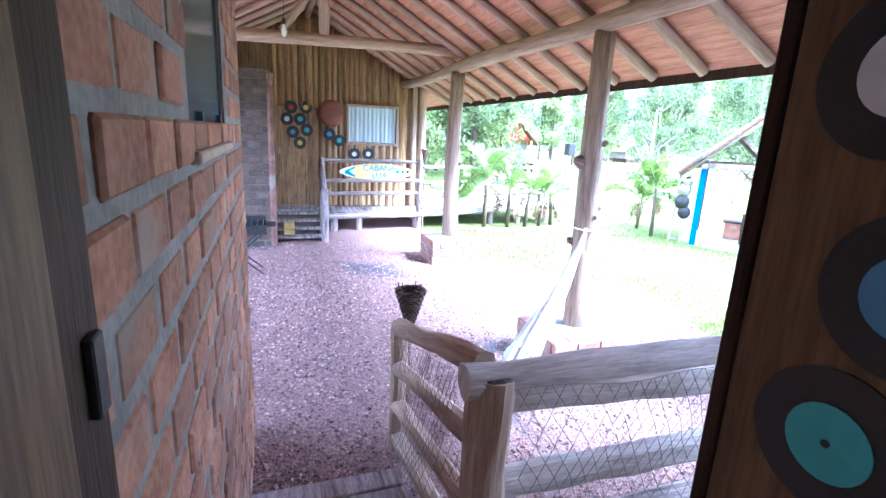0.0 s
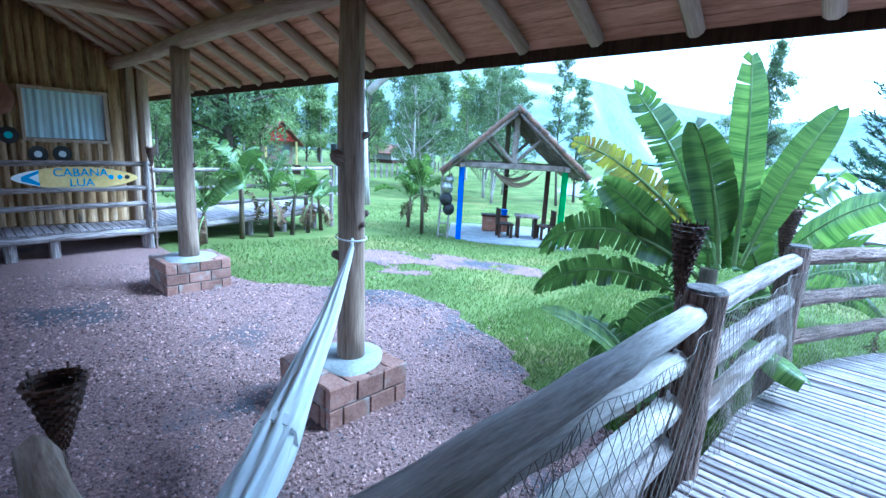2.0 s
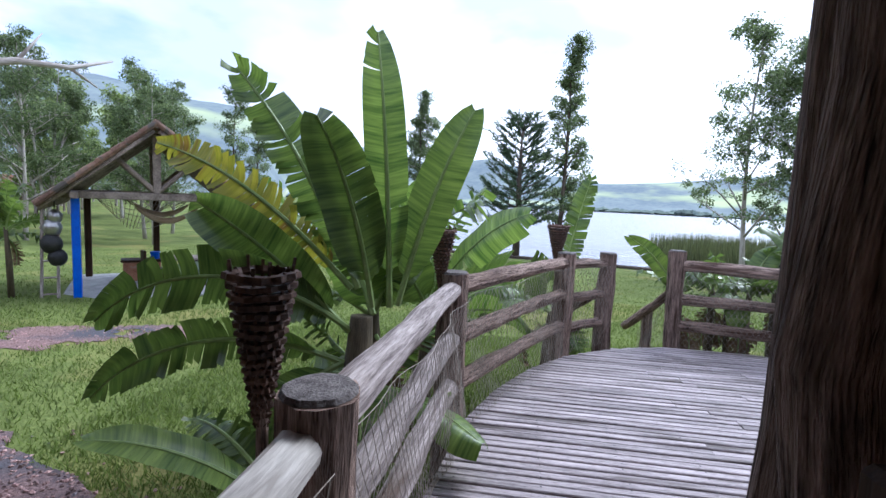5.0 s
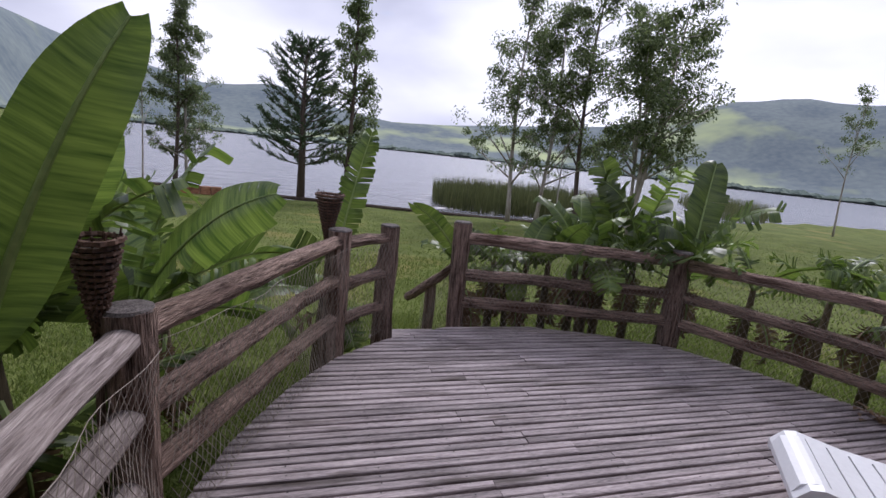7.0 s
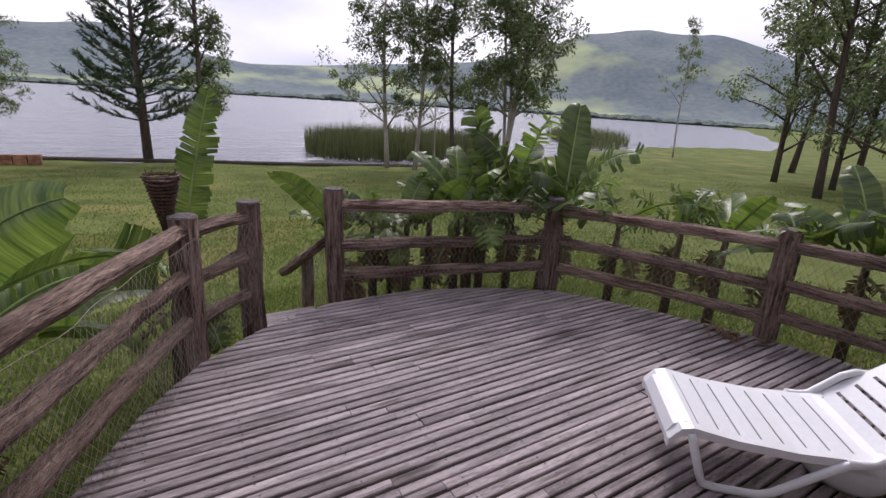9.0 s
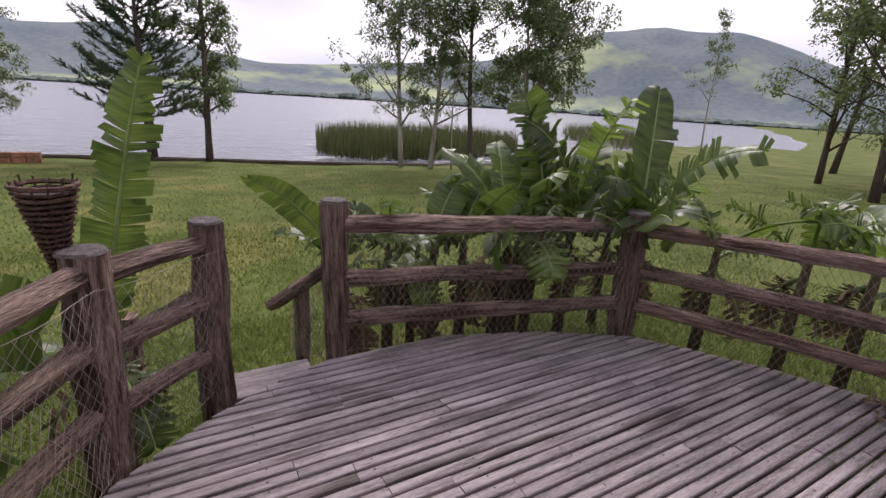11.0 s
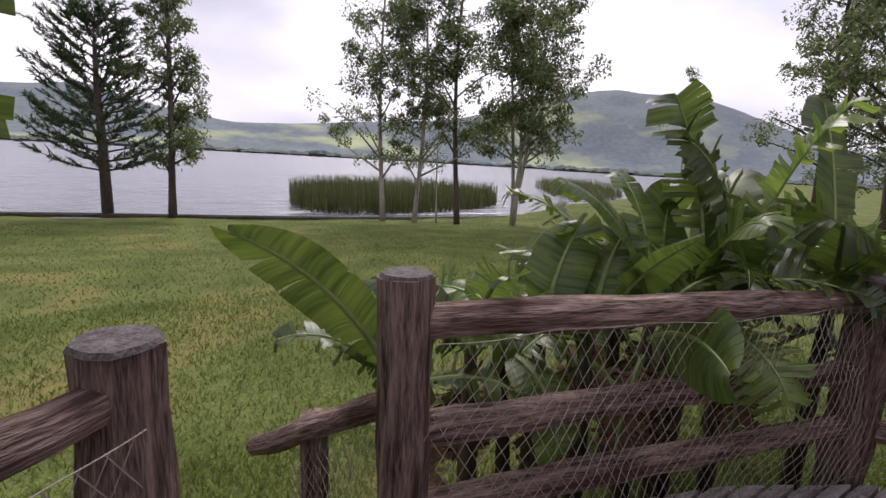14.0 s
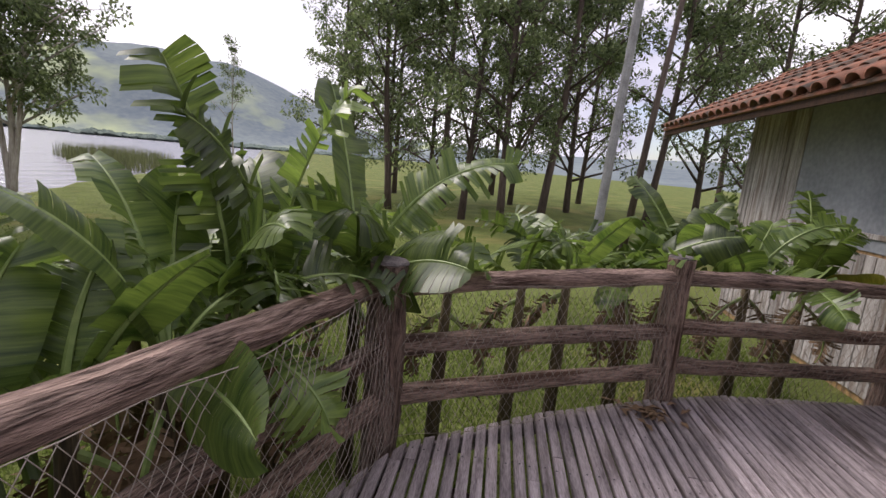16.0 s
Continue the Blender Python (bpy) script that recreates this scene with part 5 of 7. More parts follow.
# ---- hammock ----
def hammock():
    h = thing("hammock", "gathered white cotton hammock slung from a log pillar", "hammock")
    ctrl = [Vector(p) for p in ((2.36, 3.42, 0.835), (2.10, 3.23, 0.56), (1.84, 3.04, 0.35), (1.42, 2.70, 0.13), (1.08, 2.38, 0.06), (0.82, 2.02, 0.18), (0.58, 1.46, 0.66))]
    rad = [.018, .050, .078, .108, .11, .085, .02]
    pts, rr = [], []
    for i in range(len(ctrl) - 1):
        for t in np.linspace(0, 1, 9)[:-1]:
            pts.append(ctrl[i].lerp(ctrl[i + 1], t) + Vector((0, 0, -0.012 * math.sin(math.pi * t))))
            rr.append(rad[i] + (rad[i + 1] - rad[i]) * t)
    pts.append(ctrl[-1])
    rr.append(rad[-1])
    g, n = Geo(), 44
    side = Vector((0.65, -0.76, 0))
    for i, (p, r) in enumerate(zip(pts, rr)):
        up = Vector((0, 0, 1))
        for k in range(n):
            a = 6.2832 * k / n
            f = 1 + 0.16 * math.sin(11 * a + 0.25 * i) + 0.09 * math.sin(17 * a - 0.15 * i) + 0.05 * math.sin(5 * a + .4 * i)
            g.v.append(tuple(p + side * (math.cos(a) * r * 0.85 * f) + up * (math.sin(a) * r * 1.1 * f)))
    for i in range(len(pts) - 1):
        for k in range(n):
            a, b = i * n + k, i * n + (k + 1) % n
            g.face((a, b, b + n, a + n), [(k * .01, i * .05), (k * .01 + .01, i * .05), (k * .01 + .01, i * .05 + .05), (k * .01, i * .05 + .05)])
    part("cloth", g, M_CLOTH, h, smooth=True)
    part("band", Geo().tube([(1.445, 2.72, .142), (1.40, 2.685, .125)], [.116, .117], 30, 0.05, 3), M_CLOTH, h)
    part("cord", Geo().tube([(2.36, 3.42, .835), (2.42, 3.50, .875)], .012, 8), M_CLOTH, h)
    part("loop", Geo().tube([(2.43 + .112 * math.cos(a), 3.53 + .112 * math.sin(a), .885 + .01 * math.sin(a)) for a in np.linspace(0, 6.2832, 20)], .006, 6), M_CLOTH, h)


hammock()

# ---- neighbour's porch ----
DECK2 = [(0.70, 9.55), (2.80, 9.72), (4.6, 10.15), (6.3, 10.6), (7.0, 10.95), (7.0, 12.6), (3.05, 12.6), (3.05, 10.36), (0.70, 10.36)]


def porch():
    d = tagged(new("deck_neighbour"), "raised plank porch of the neighbouring cabin", "deck", "", "structure")
    x = 0.72
    while x < 6.95:
        ys = sorted(y0 + (x + .05 - x0) * (y1 - y0) / (x1 - x0) for (x0, y0), (x1, y1) in zip(DECK2, DECK2[1:] + DECK2[:1]) if (x0 > x + .05) != (x1 > x + .05))
        part("board", Geo().box((x, ys[0], 0.01), (x + .095, ys[-1], 0.04), None, .004), M_DECK, d)
        x += .106
    for (x0, y0), (x1, y1) in zip(DECK2[:4], DECK2[1:5]):
        part("edge_log", log((x0, y0, -.05), (x1, y1, -.05), .055, int(x0 * 9), 0), M_GREYLOG, d)
    for x, y in ((0.95, 9.66), (1.45, 9.7), (2.70, 9.80), (3.7, 10.1), (4.7, 10.3), (5.6, 10.6), (6.6, 10.95)):
        part("stump", log((x, y, land(x, y) - .2), (x, y, -.02), .075, int(x * 31), 0), M_GREYLOG, d)
    f = thing("porch_railing", "pale log railing of the neighbouring porch", "railing", "porch railings")
    for x, y, z in ((0.72, 9.58, 1.08), (2.74, 9.74, 1.10)):
        part("post", log((x, y, land(x, y) - .2 if x > 2 else -0.37), (x, y, z), .055, int(x * 77), 0, .05), M_GREYLOG, f)
    for i, h in enumerate((1.05, .66, .40)):
        part("rail", log((0.66, 9.58, h), (2.80, 9.74, h + .01), .04, 800 + i, .0), M_GREYLOG, f)
    g = thing("porch_railing", "long log railing beside the banana plants", "railing", "porch railings")
    pts = [(2.8, 9.76), (4.5, 10.18), (6.2, 10.62), (7.2, 11.1)]
    for (x0, y0), (x1, y1) in zip(pts, pts[1:]):
        for h in (.95, .62, .32):
            part("rail", log((x0, y0, h), (x1, y1, h), .038, int(x0 * 10 + h * 50), 0), M_GREYLOG, g)
        part("post", log((x1, y1, land(x1, y1) - .2), (x1, y1, 1.02), .05, int(x1 * 13), 0), M_GREYLOG, g)
    s = thing("porch_steps", "open plank steps up to the neighbouring door", "steps")
    for i in range(4):
        y, z = 8.72 + .28 * i, -.27 + .10 * i
        part("tread", Geo().box((-.16, y, z - .035), (.64, y + .24, z), None, .005), M_GREYLOG, s)
    for x in (-.14, .60):
        part("stringer", Geo().box((x, 8.70, -.40), (x + .05, 9.9, -.31), None, .004), M_DARKWOOD, s)
    part("landing", Geo().box((-.17, 9.86, .0), (.70, 10.38, .045), None, .005), M_DECK, s)
    part("newel", log((.68, 8.64, -.5), (.68, 8.64, .60), .065, 845, 0), M_GREYLOG, s)
    for h in (0, -.28, -.55):
        part("handrail", log((.68, 8.66, .56 + h), (.70, 9.58, 1.06 + h), .04, 850 + int(h * 100), 0), M_GREYLOG, s)
    part("riser_box", Geo().box((-.02, 9.0, -.36), (.16, 9.12, -.06), None, .006), M_YELLOW, s, "pale wooden block between the treads")
    # surfboard sign
    b = thing("surfboard_sign", "yellow surfboard sign reading CABANA LUA tied to the porch rail", "sign")
    top = []
    for k in range(49):
        a = 6.2832 * k / 48
        cx = math.cos(a)
        top.append((1.83 + .78 * cx, .84 + .165 * math.sin(a) * (1 - .25 * cx * cx)))
    g = Geo()
    n = 48
    ry = lambda x: 9.62 + (x - 1.0) * .075  # noqa: E731
    for dy in (0, -.035):
        g.v += [(x, ry(x) + dy, z) for x, z in top[:-1]]
    g.face(range(n)), g.face(range(2 * n - 1, n - 1, -1))
    for k in range(n):
        g.face((k, n + k, n + (k + 1) % n, (k + 1) % n))
    part("board", g, M_YELLOW, b)
    g = Geo()
    tip = [(x, z) for x, z in top[:-1] if x < 1.36]
    g.v += [(x, ry(x) - .0385, z) for x, z in tip]
    g.face(range(len(tip) - 1, -1, -1))
    part("nose_stripe", g, M_PLASTIC, b, "white nose")
    g = Geo()
    g.v += [(x, ry(x) - .042, z) for x, z in ((1.16, .86), (1.36, .95), (1.36, .91), (1.24, .85), (1.36, .77), (1.36, .73), (1.16, .80))]
    g.face(range(6, -1, -1))
    part("nose_chevron", g, M_SKYBLUE, b, "dark blue chevron")
    for x in (2.24, 2.36, 2.46):
        g = Geo().disc((x, ry(x) - .036, .85), (0, -1, 0), .035, .004, 16)
        part("spot", g, M_IRON if x > 2.4 else M_SKYBLUE, b)
    for body, cx, cz, size in (("CABANA", 1.86, .865, .17), ("LUA", 1.86, .715, .17)):
        c = bpy.data.curves.new("letters", "FONT")
        c.body, c.size, c.align_x, c.extrude = body, size, "CENTER", .003
        tmp = new("letters", c)
        me = bpy.data.meshes.new_from_object(tmp.evaluated_get(bpy.context.evaluated_depsgraph_get()))
        bpy.data.objects.remove(tmp)
        me.materials.clear()
        ob = part("lettering", me, M_SKYBLUE, b, "blue painted letters")
        ob.matrix_basis = pose(cx, ry(cx) - .042, cz, 90, 0, math.degrees(math.atan(.075)))


porch()

# ---- barbecue on folding legs, lamp bulb ----
bq = thing("barbecue_grill", "black sheet-iron barbecue tray on crossed folding legs", "barbecue")
for lo, hi in (((-1.05, 6.75, .20), (-.28, 7.15, .215)), ((-1.05, 6.75, .215), (-1.035, 7.15, .40)), ((-.295, 6.75, .215), (-.28, 7.15, .33)), ((-1.035, 6.75, .215), (-.295, 6.765, .33)), ((-1.035, 7.135, .215), (-.295, 7.15, .40))):
    part("tray_panel", Geo().box(lo, hi, None, .002), M_IRON, bq)
for y in (6.80, 7.10):
    part("leg", Geo().tube([(-1.0, y, -.37), (-.34, y, .2)], .012, 8), M_IRON, bq)
    part("leg", Geo().tube([(-.34, y, -.37), (-1.0, y, .2)], .012, 8), M_IRON, bq)
for k in range(10):
    part("grill_bar", Geo().tube([(-1.0 + k * .075, 6.76, .335), (-1.0 + k * .075, 7.14, .335)], .004, 6), M_STEEL, bq)
part("side_shelf", Geo().box((-.28, 6.78, .30), (-.16, 7.12, .315), None, .003), M_IRON, bq)
lamp = thing("light_bulb", "bare light bulb in a holder under the roof beam", "light bulb")
bulb = Geo()
n = 16
prof = ((.008, .0), (.022, -.012), (.036, -.045), (.034, -.07), (.02, -.09), (.004, -.097))
for r, dz in prof:
    bulb.v += [(0.02 + r * math.cos(6.2832 * k / n), 7.05 + r * math.sin(6.2832 * k / n), 2.93 + dz * 1.6) for k in range(n)]
for i in range(len(prof) - 1):
    for k in range(n):
        bulb.face((i * n + k, (i + 1) * n + k, (i + 1) * n + (k + 1) % n, i * n + (k + 1) % n))
part("bulb", bulb, M_BULB, lamp, smooth=True)
part("holder", Geo().tube([(0.02, 7.05, 2.93), (0.02, 7.05, 3.0)], .022, 12), M_IRON, lamp)
part("flex", Geo().tube([(0.02, 7.05, 3.0), (0.03, 7.08, 3.3), (0.05, 7.12, roof_z(.05) - .01)], .004, 6), M_IRON, lamp)

# ---- sun lounger ----
def lounger():
    """White moulded lounger; own axes: u from the foot to the head, w across, z up."""
    t = thing("sun_lounger", "white moulded plastic sun lounger with slatted seat and raised back", "sun lounger")
    foot, u = Vector((4.42, -1.86, 0)), Vector((-0.66, -0.75, 0)).normalized()
    w = Vector((u.y, -u.x, 0))
    base = Matrix(((u.x, w.x, 0, foot.x), (u.y, w.y, 0, foot.y), (0, 0, 1, 0), (0, 0, 0, 1)))
    HW, prof = 0.29, [(0.0, .25), (0.03, .31), (0.10, .335), (0.32, .30), (0.6, .285), (0.88, .30), (0.97, .325)]

    def curve(s):
        return float(np.interp(s, [p[0] for p in prof], [p[1] for p in prof]))

    def sheet(s0, s1, w0, w1, zf, thick=0.02, steps=6):
        g = Geo()
        for i in range(steps + 1):
            s = s0 + (s1 - s0) * i / steps
            for ww in (w0, w1):
                crown = 0.0
                for dz in (0, -thick):
                    g.v.append(tuple(base @ Vector((s, ww, zf(s) + dz + crown))))
        for i in range(steps):
            a, b = i * 4, i * 4 + 4
            g.face((a, a + 2, b + 2, b)), g.face((a + 1, b + 1, b + 3, a + 3)), g.face((a, b, b + 1, a + 1)), g.face((a + 2, a + 3, b + 3, b + 2))
        e = steps * 4
        g.face((0, 1, 3, 2)), g.face((e, e + 2, e + 3, e + 1))
        return g
    # seat: slats with narrow slots between side stiles
    for sg in (-1, 1):
        part("side_stile", sheet(0.0, 0.97, sg * HW, sg * (HW - .055), curve, .045, 18), M_PLASTIC, t, smooth=False)
    part("foot_lip", sheet(0.0, .14, -HW + .055, HW - .055, curve, .03, 5), M_PLASTIC, t)
    s = 0.145
    while s < .90:
        part("slat", sheet(s, s + .092, -HW + .055, HW - .055, curve, .018, 2), M_PLASTIC, t)
        s += .102
    # raised back
    ang = radians(40)
    hb = Vector((.95, 0, .31))
    back = lambda d: (hb.x + d * math.cos(ang), hb.z + d * math.sin(ang))  # noqa: E731

    def panel(d0, d1, w0, w1, thick=.02):
        g = Geo()
        for d in (d0, d1):
            x, z = back(d)
            for ww in (w0, w1):
                for k in (0, 1):
                    g.v.append(tuple(base @ Vector((x + k * thick * math.sin(ang), ww, z - k * thick * math.cos(ang)))))
        for q in ((0, 2, 6, 4), (1, 5, 7, 3), (0, 4, 5, 1), (2, 3, 7, 6), (0, 1, 3, 2), (4, 6, 7, 5)):
            g.face([i for i in q])
        return g
    for sg in (-1, 1):
        part("back_stile", panel(0, .78, sg * HW, sg * (HW - .06), .035), M_PLASTIC, t)
    d = 0.0
    while d < .70:
        part("back_slat", panel(d, d + .078, -HW + .06, HW - .06), M_PLASTIC, t)
        d += .098
    part("back_top", panel(.70, .80, -HW + .06, HW - .06, .03), M_PLASTIC, t)
    # tube legs and arms
    for sg in (-1, 1):
        y = sg * (HW + .01)
        leg = [(0.10, y, .30), (0.17, y, .10), (0.20, y, .03), (0.27, y, .018), (0.46, y, .018), (0.52, y, .04), (0.74, y, .225), (0.80, y, .27), (0.86, y, .285)]
        part("front_leg", Geo().tube([base @ Vector(p) for p in leg], .021, 10), M_PLASTIC, t, smooth=True)
        arm = [(0.80, y, .285), (0.86, y, .285), (0.92, y, .30), (1.06, y, .44), (1.12, y, .47), (1.46, y, .47), (1.52, y, .45), (1.58, y, .40)]
        part("arm", Geo().tube([base @ Vector(p) for p in arm], .021, 10), M_PLASTIC, t, smooth=True)
        rear = [(1.08, y, .30), (1.14, y, .08), (1.19, y, .02), (1.44, y, .02), (1.50, y, .05), (1.58, y, .40)]
        part("rear_leg", Geo().tube([base @ Vector(p) for p in rear], .021, 10), M_PLASTIC, t, smooth=True)
    x0, x1 = .72, 1.18
    g = Geo()
    n = 24
    ctr = base @ Vector((1.0, 0, 0))
    for r, z in ((.17, 0.004), (.20, .05), (.21, .15), (.19, .165)):
        g.v += [(ctr.x + r * math.cos(6.2832 * k / n), ctr.y + r * math.sin(6.2832 * k / n), z) for k in range(n)]
    for i in range(3):
        for k in range(n):
            g.face((i * n + k, i * n + (k + 1) % n, (i + 1) * n + (k + 1) % n, (i + 1) * n + k))
    g.face([3 * n + k for k in range(n)]), g.face([k for k in range(n)][::-1])
    whole("plastic_stool_base", g, M_PLASTIC, "low round white plastic stool under the lounger", "stool", smooth=True)


lounger()


def dead_leaves(x, y, z, n, seed):
    g, rng = Geo(), random.Random(seed)
    for _ in range(n):
        a, r = rng.uniform(0, 6.28), abs(rng.gauss(0, .10))
        px, py, s, b = x + r * math.cos(a) * 1.6, y + r * math.sin(a), rng.uniform(.02, .05), rng.uniform(0, 6.28)
        k = len(g.v)
        zz = z + rng.uniform(.006, .03)
        g.v += [(px + s * math.cos(b), py + s * math.sin(b), zz), (px + .4 * s * math.cos(b + 1.57), py + .4 * s * math.sin(b + 1.57), zz + rng.uniform(0, .02)),
                (px - s * math.cos(b), py - s * math.sin(b), zz), (px + .4 * s * math.cos(b - 1.57), py + .4 * s * math.sin(b - 1.57), zz + rng.uniform(0, .02))]
        g.face((k, k + 1, k + 2, k + 3))
    whole("dead_leaves", g, M_BANANADRY, "small heap of dry brown leaves on the deck boards", "leaf litter", "", "stuff")


dead_leaves(4.98, -3.72, 0, 60, 4)

# ---- banana plants ----


def banana_leaf(parent, base, az, elev, length, width, droop, seed, material, fold=0.35, tear=0.5, roll=0.0, side=None):
    """One leaf: an arching midrib with the blade torn into strips on both sides."""
    rng = random.Random(seed)
    az = radians(az)
    e = radians(elev)
    steps = 34 if tear > .3 else 22
    p, d = Vector(base), e
    rib = [p.copy()]
    pet = 0.18
    for i in range(steps):
        ln = length * (1 + pet) / steps
        p = p + Vector((math.cos(az) * math.cos(d), math.sin(az) * math.cos(d), math.sin(d))) * ln
        rib.append(p.copy())
        d -= droop * (0.4 + 1.4 * i / steps) / steps
    g = Geo()
    g.tube(rib, [.016 * (1 - .85 * i / steps) + .002 for i in range(steps + 1)], 6)
    blade = Geo()
    flat = Vector((-math.sin(az), math.cos(az), 0))
    chord = (rib[-1] - rib[steps // 7]).normalized()
    sidev = side if side is not None else Matrix.Rotation(radians(roll), 3, chord) @ flat
    i0 = steps // 7
    for sg in (-1, 1):
        lift = fold * rng.uniform(.6, 1.4)
        i = i0
        strip_state = rng.uniform(-.2, .2)
        prev_edge = None
        for i in range(i0, steps):
            q0, q1 = (i - i0) / (steps - i0), (i + 1 - i0) / (steps - i0)
            w0, w1 = (width * max(.05, 1 - abs(2 * (q * .94 + .04) - 1) ** 3.0) ** .62 for q in (q0, q1))
            torn = rng.random() < tear
            if torn:
                strip_state = rng.uniform(-.75, .75)
                gap = rng.uniform(.10, .45)
                w1 *= rng.uniform(.72, 1.0)
            else:
                gap = 0.0
            a, b = rib[i], rib[i + 1]
            step = (b - a).length
            ripple = 0.05 * math.sin(i * .9 + seed), 0.05 * math.sin((i + 1) * .9 + seed)
            t = (b - a).normalized()
            up = t.cross(sidev).normalized()
            cols = 3
            k = len(blade.v)
            for c in range(cols + 1):
                f = c / cols
                sag = up * (lift * f - (lift * 1.1 + strip_state * .8) * f * f) * width
                wave0, wave1 = up * ripple[0] * width * f * f, up * ripple[1] * width * f * f
                fwd = t * (0.22 * f * width)
                blade.v.append(tuple(a + sidev * sg * w0 * f * .98 + sag + wave0 + fwd + t * gap * (b - a).length * f))
                blade.v.append(tuple(b + sidev * sg * w1 * f * .98 + sag + wave1 + fwd))
            for c in range(cols):
                quad = (k + 2 * c, k + 2 * c + 2, k + 2 * c + 3, k + 2 * c + 1)
                uv = [(i * step, sg * c / cols * width), (i * step, sg * (c + 1) / cols * width), ((i + 1) * step, sg * (c + 1) / cols * width), ((i + 1) * step, sg * c / cols * width)]
                blade.face(quad if sg > 0 else quad[::-1], uv if sg > 0 else uv[::-1])
    lf = part("leaf", blade, material, parent, smooth=True)
    part("midrib", g, M_MIDRIB, lf)
    return lf


def banana(x, y, height, leaves, seed, label="banana plant with broad wind-torn green leaves beside the deck", scale=1.0, rad=0.075):
    """leaves: rows of azimuth, elevation, length, width, droop."""
    b = thing("banana_plant", label, "banana plant", "banana plants")
    rng = random.Random(seed)
    z0 = land(x, y)
    lean = (rng.uniform(-.08, .08), rng.uniform(-.08, .08))
    top = Vector((x + lean[0], y + lean[1], z0 + height))
    part("stem", Geo().tube([(x, y, z0 - .1), (x + lean[0] * .4, y + lean[1] * .4, z0 + height * .5), tuple(top)], [rad * 1.15, rad, rad * .6], 10, 0.06, seed), M_BSTEM, b, smooth=True)
    for k, (az, el, ln, wd, dr, *roll) in enumerate(leaves):
        old = rng.random()
        mat = M_BANANAOLD if old < .004 else M_BANANA
        banana_leaf(b, top - Vector((0, 0, rng.uniform(0, height * .10))), az, el, ln * scale, wd * scale, dr, seed * 31 + k, mat, rng.uniform(.15, .5), rng.uniform(.05, .2) if rng.random() < .42 else rng.uniform(.6, 1.0), roll[0] if roll else rng.uniform(-55, 55))
    for k in range(2):
        a = rng.uniform(0, 360)
        banana_leaf(b, (x + lean[0] * .8, y + lean[1] * .8, z0 + height * .85), a, -30, .55 * scale, .11, 1.5, seed * 57 + k, M_BANANADRY, .1, .9)
    return b


def bushy(x, y, height, n, ln, seed, low=15, high=80, face=None, spread=180, wide=(.15, .23), rad=.045):
    rng = random.Random(seed)
    leaves = []
    for k in range(n):
        az = (face if face is not None else 0) + (rng.uniform(-spread, spread) if face is not None else 360 * k / n + rng.uniform(-25, 25))
        leaves.append((az, rng.uniform(low, high), ln * rng.uniform(.7, 1.2), ln * rng.uniform(*wide), rng.uniform(.3, 1.5)))
    return banana(x, y, height, leaves, seed, rad=rad)




def big_banana():
    """The plant by the second post: each leaf from its sheath to its tip."""
    b = thing("banana_plant", "tall banana plant with long wind-torn leaves beside the rail", "banana plant", "banana plants")
    x, y = 4.17, 1.62
    part("stem", Geo().tube([(x, y, land(x, y) - .1), (x + .02, y, .2), (x + .03, y - .02, .80)], [.115, .10, .06], 12, .06, 5), M_BSTEM, b, smooth=True)
    side = Vector((.96, .28, 0))
    rows = (((4.24, 1.46, .85), (4.26, 1.58, 2.27), .115, .10, .15, M_BANANA), ((4.25, 1.42, .86), (4.46, 1.07, 1.92), .125, .25, .0, M_BANANA), ((4.22, 1.55, .85), (4.02, 1.80, 1.80), .15, .35, .1, M_BANANA),
            ((4.17, 1.65, .95), (4.22, 2.80, 1.66), .12, .55, .8, M_BANANAOLD), ((4.19, 1.62, .95), (4.27, 2.36, 2.08), .14, .35, .5, M_BANANA), ((4.17, 1.66, .72), (3.93, 2.36, 1.36), .14, .3, .05, M_BANANA),
            ((4.17, 1.64, .72), (3.66, 2.74, .78), .15, 1.5, .35, M_BANANA), ((4.16, 1.68, .55), (3.62, 2.70, .44), .12, 1.3, .4, M_BANANA), ((4.15, 1.68, .55), (3.93, 1.95, .12), .13, 1.4, .3, M_BANANA),
            ((4.15, 1.70, .35), (3.90, 2.26, -.06), .10, 1.0, .3, M_BANANA), ((4.25, 1.55, .80), (4.75, 2.15, 1.35), .14, .9, .6, M_BANANA))
    for k, (base, tip, half, bend, tear, mat) in enumerate(rows):
        d = Vector(tip) - Vector(base)
        chord = math.hypot(d.x, d.y)
        el = math.degrees(math.atan2(d.z, chord)) + math.degrees(bend) * .42
        sv = side.cross(d).normalized()
        banana_leaf(b, base, math.degrees(math.atan2(d.y, d.x)), el, d.length * (1 + .05 * bend) / 1.18, half, bend, 900 + k, mat, .3, tear, 0, sv)


big_banana()
bushy(4.62, 1.72, .70, 6, .85, 101, -5, 55, wide=(.16, .24), rad=.05)
bushy(3.75, 1.80, .42, 5, .62, 100, 0, 50, wide=(.16, .24), rad=.04)
bushy(5.15, 1.78, 1.05, 8, 1.05, 102, 30, 86, rad=.07)
bushy(5.75, 1.52, 1.0, 8, 1.0, 103, 25, 86, rad=.06)
bushy(6.5, 1.45, .75, 7, .85, 104, 20, 85)
banana(7.04, 0.36, 0.80, [(-75, 80, 1.36, .14, .10, 60), (120, 30, .8, .16, 1.2), (20, 35, .8, .16, 1.3), (200, 15, .6, .15, 1.3)], 105, "banana plant with one tall torn upright leaf beside the post")
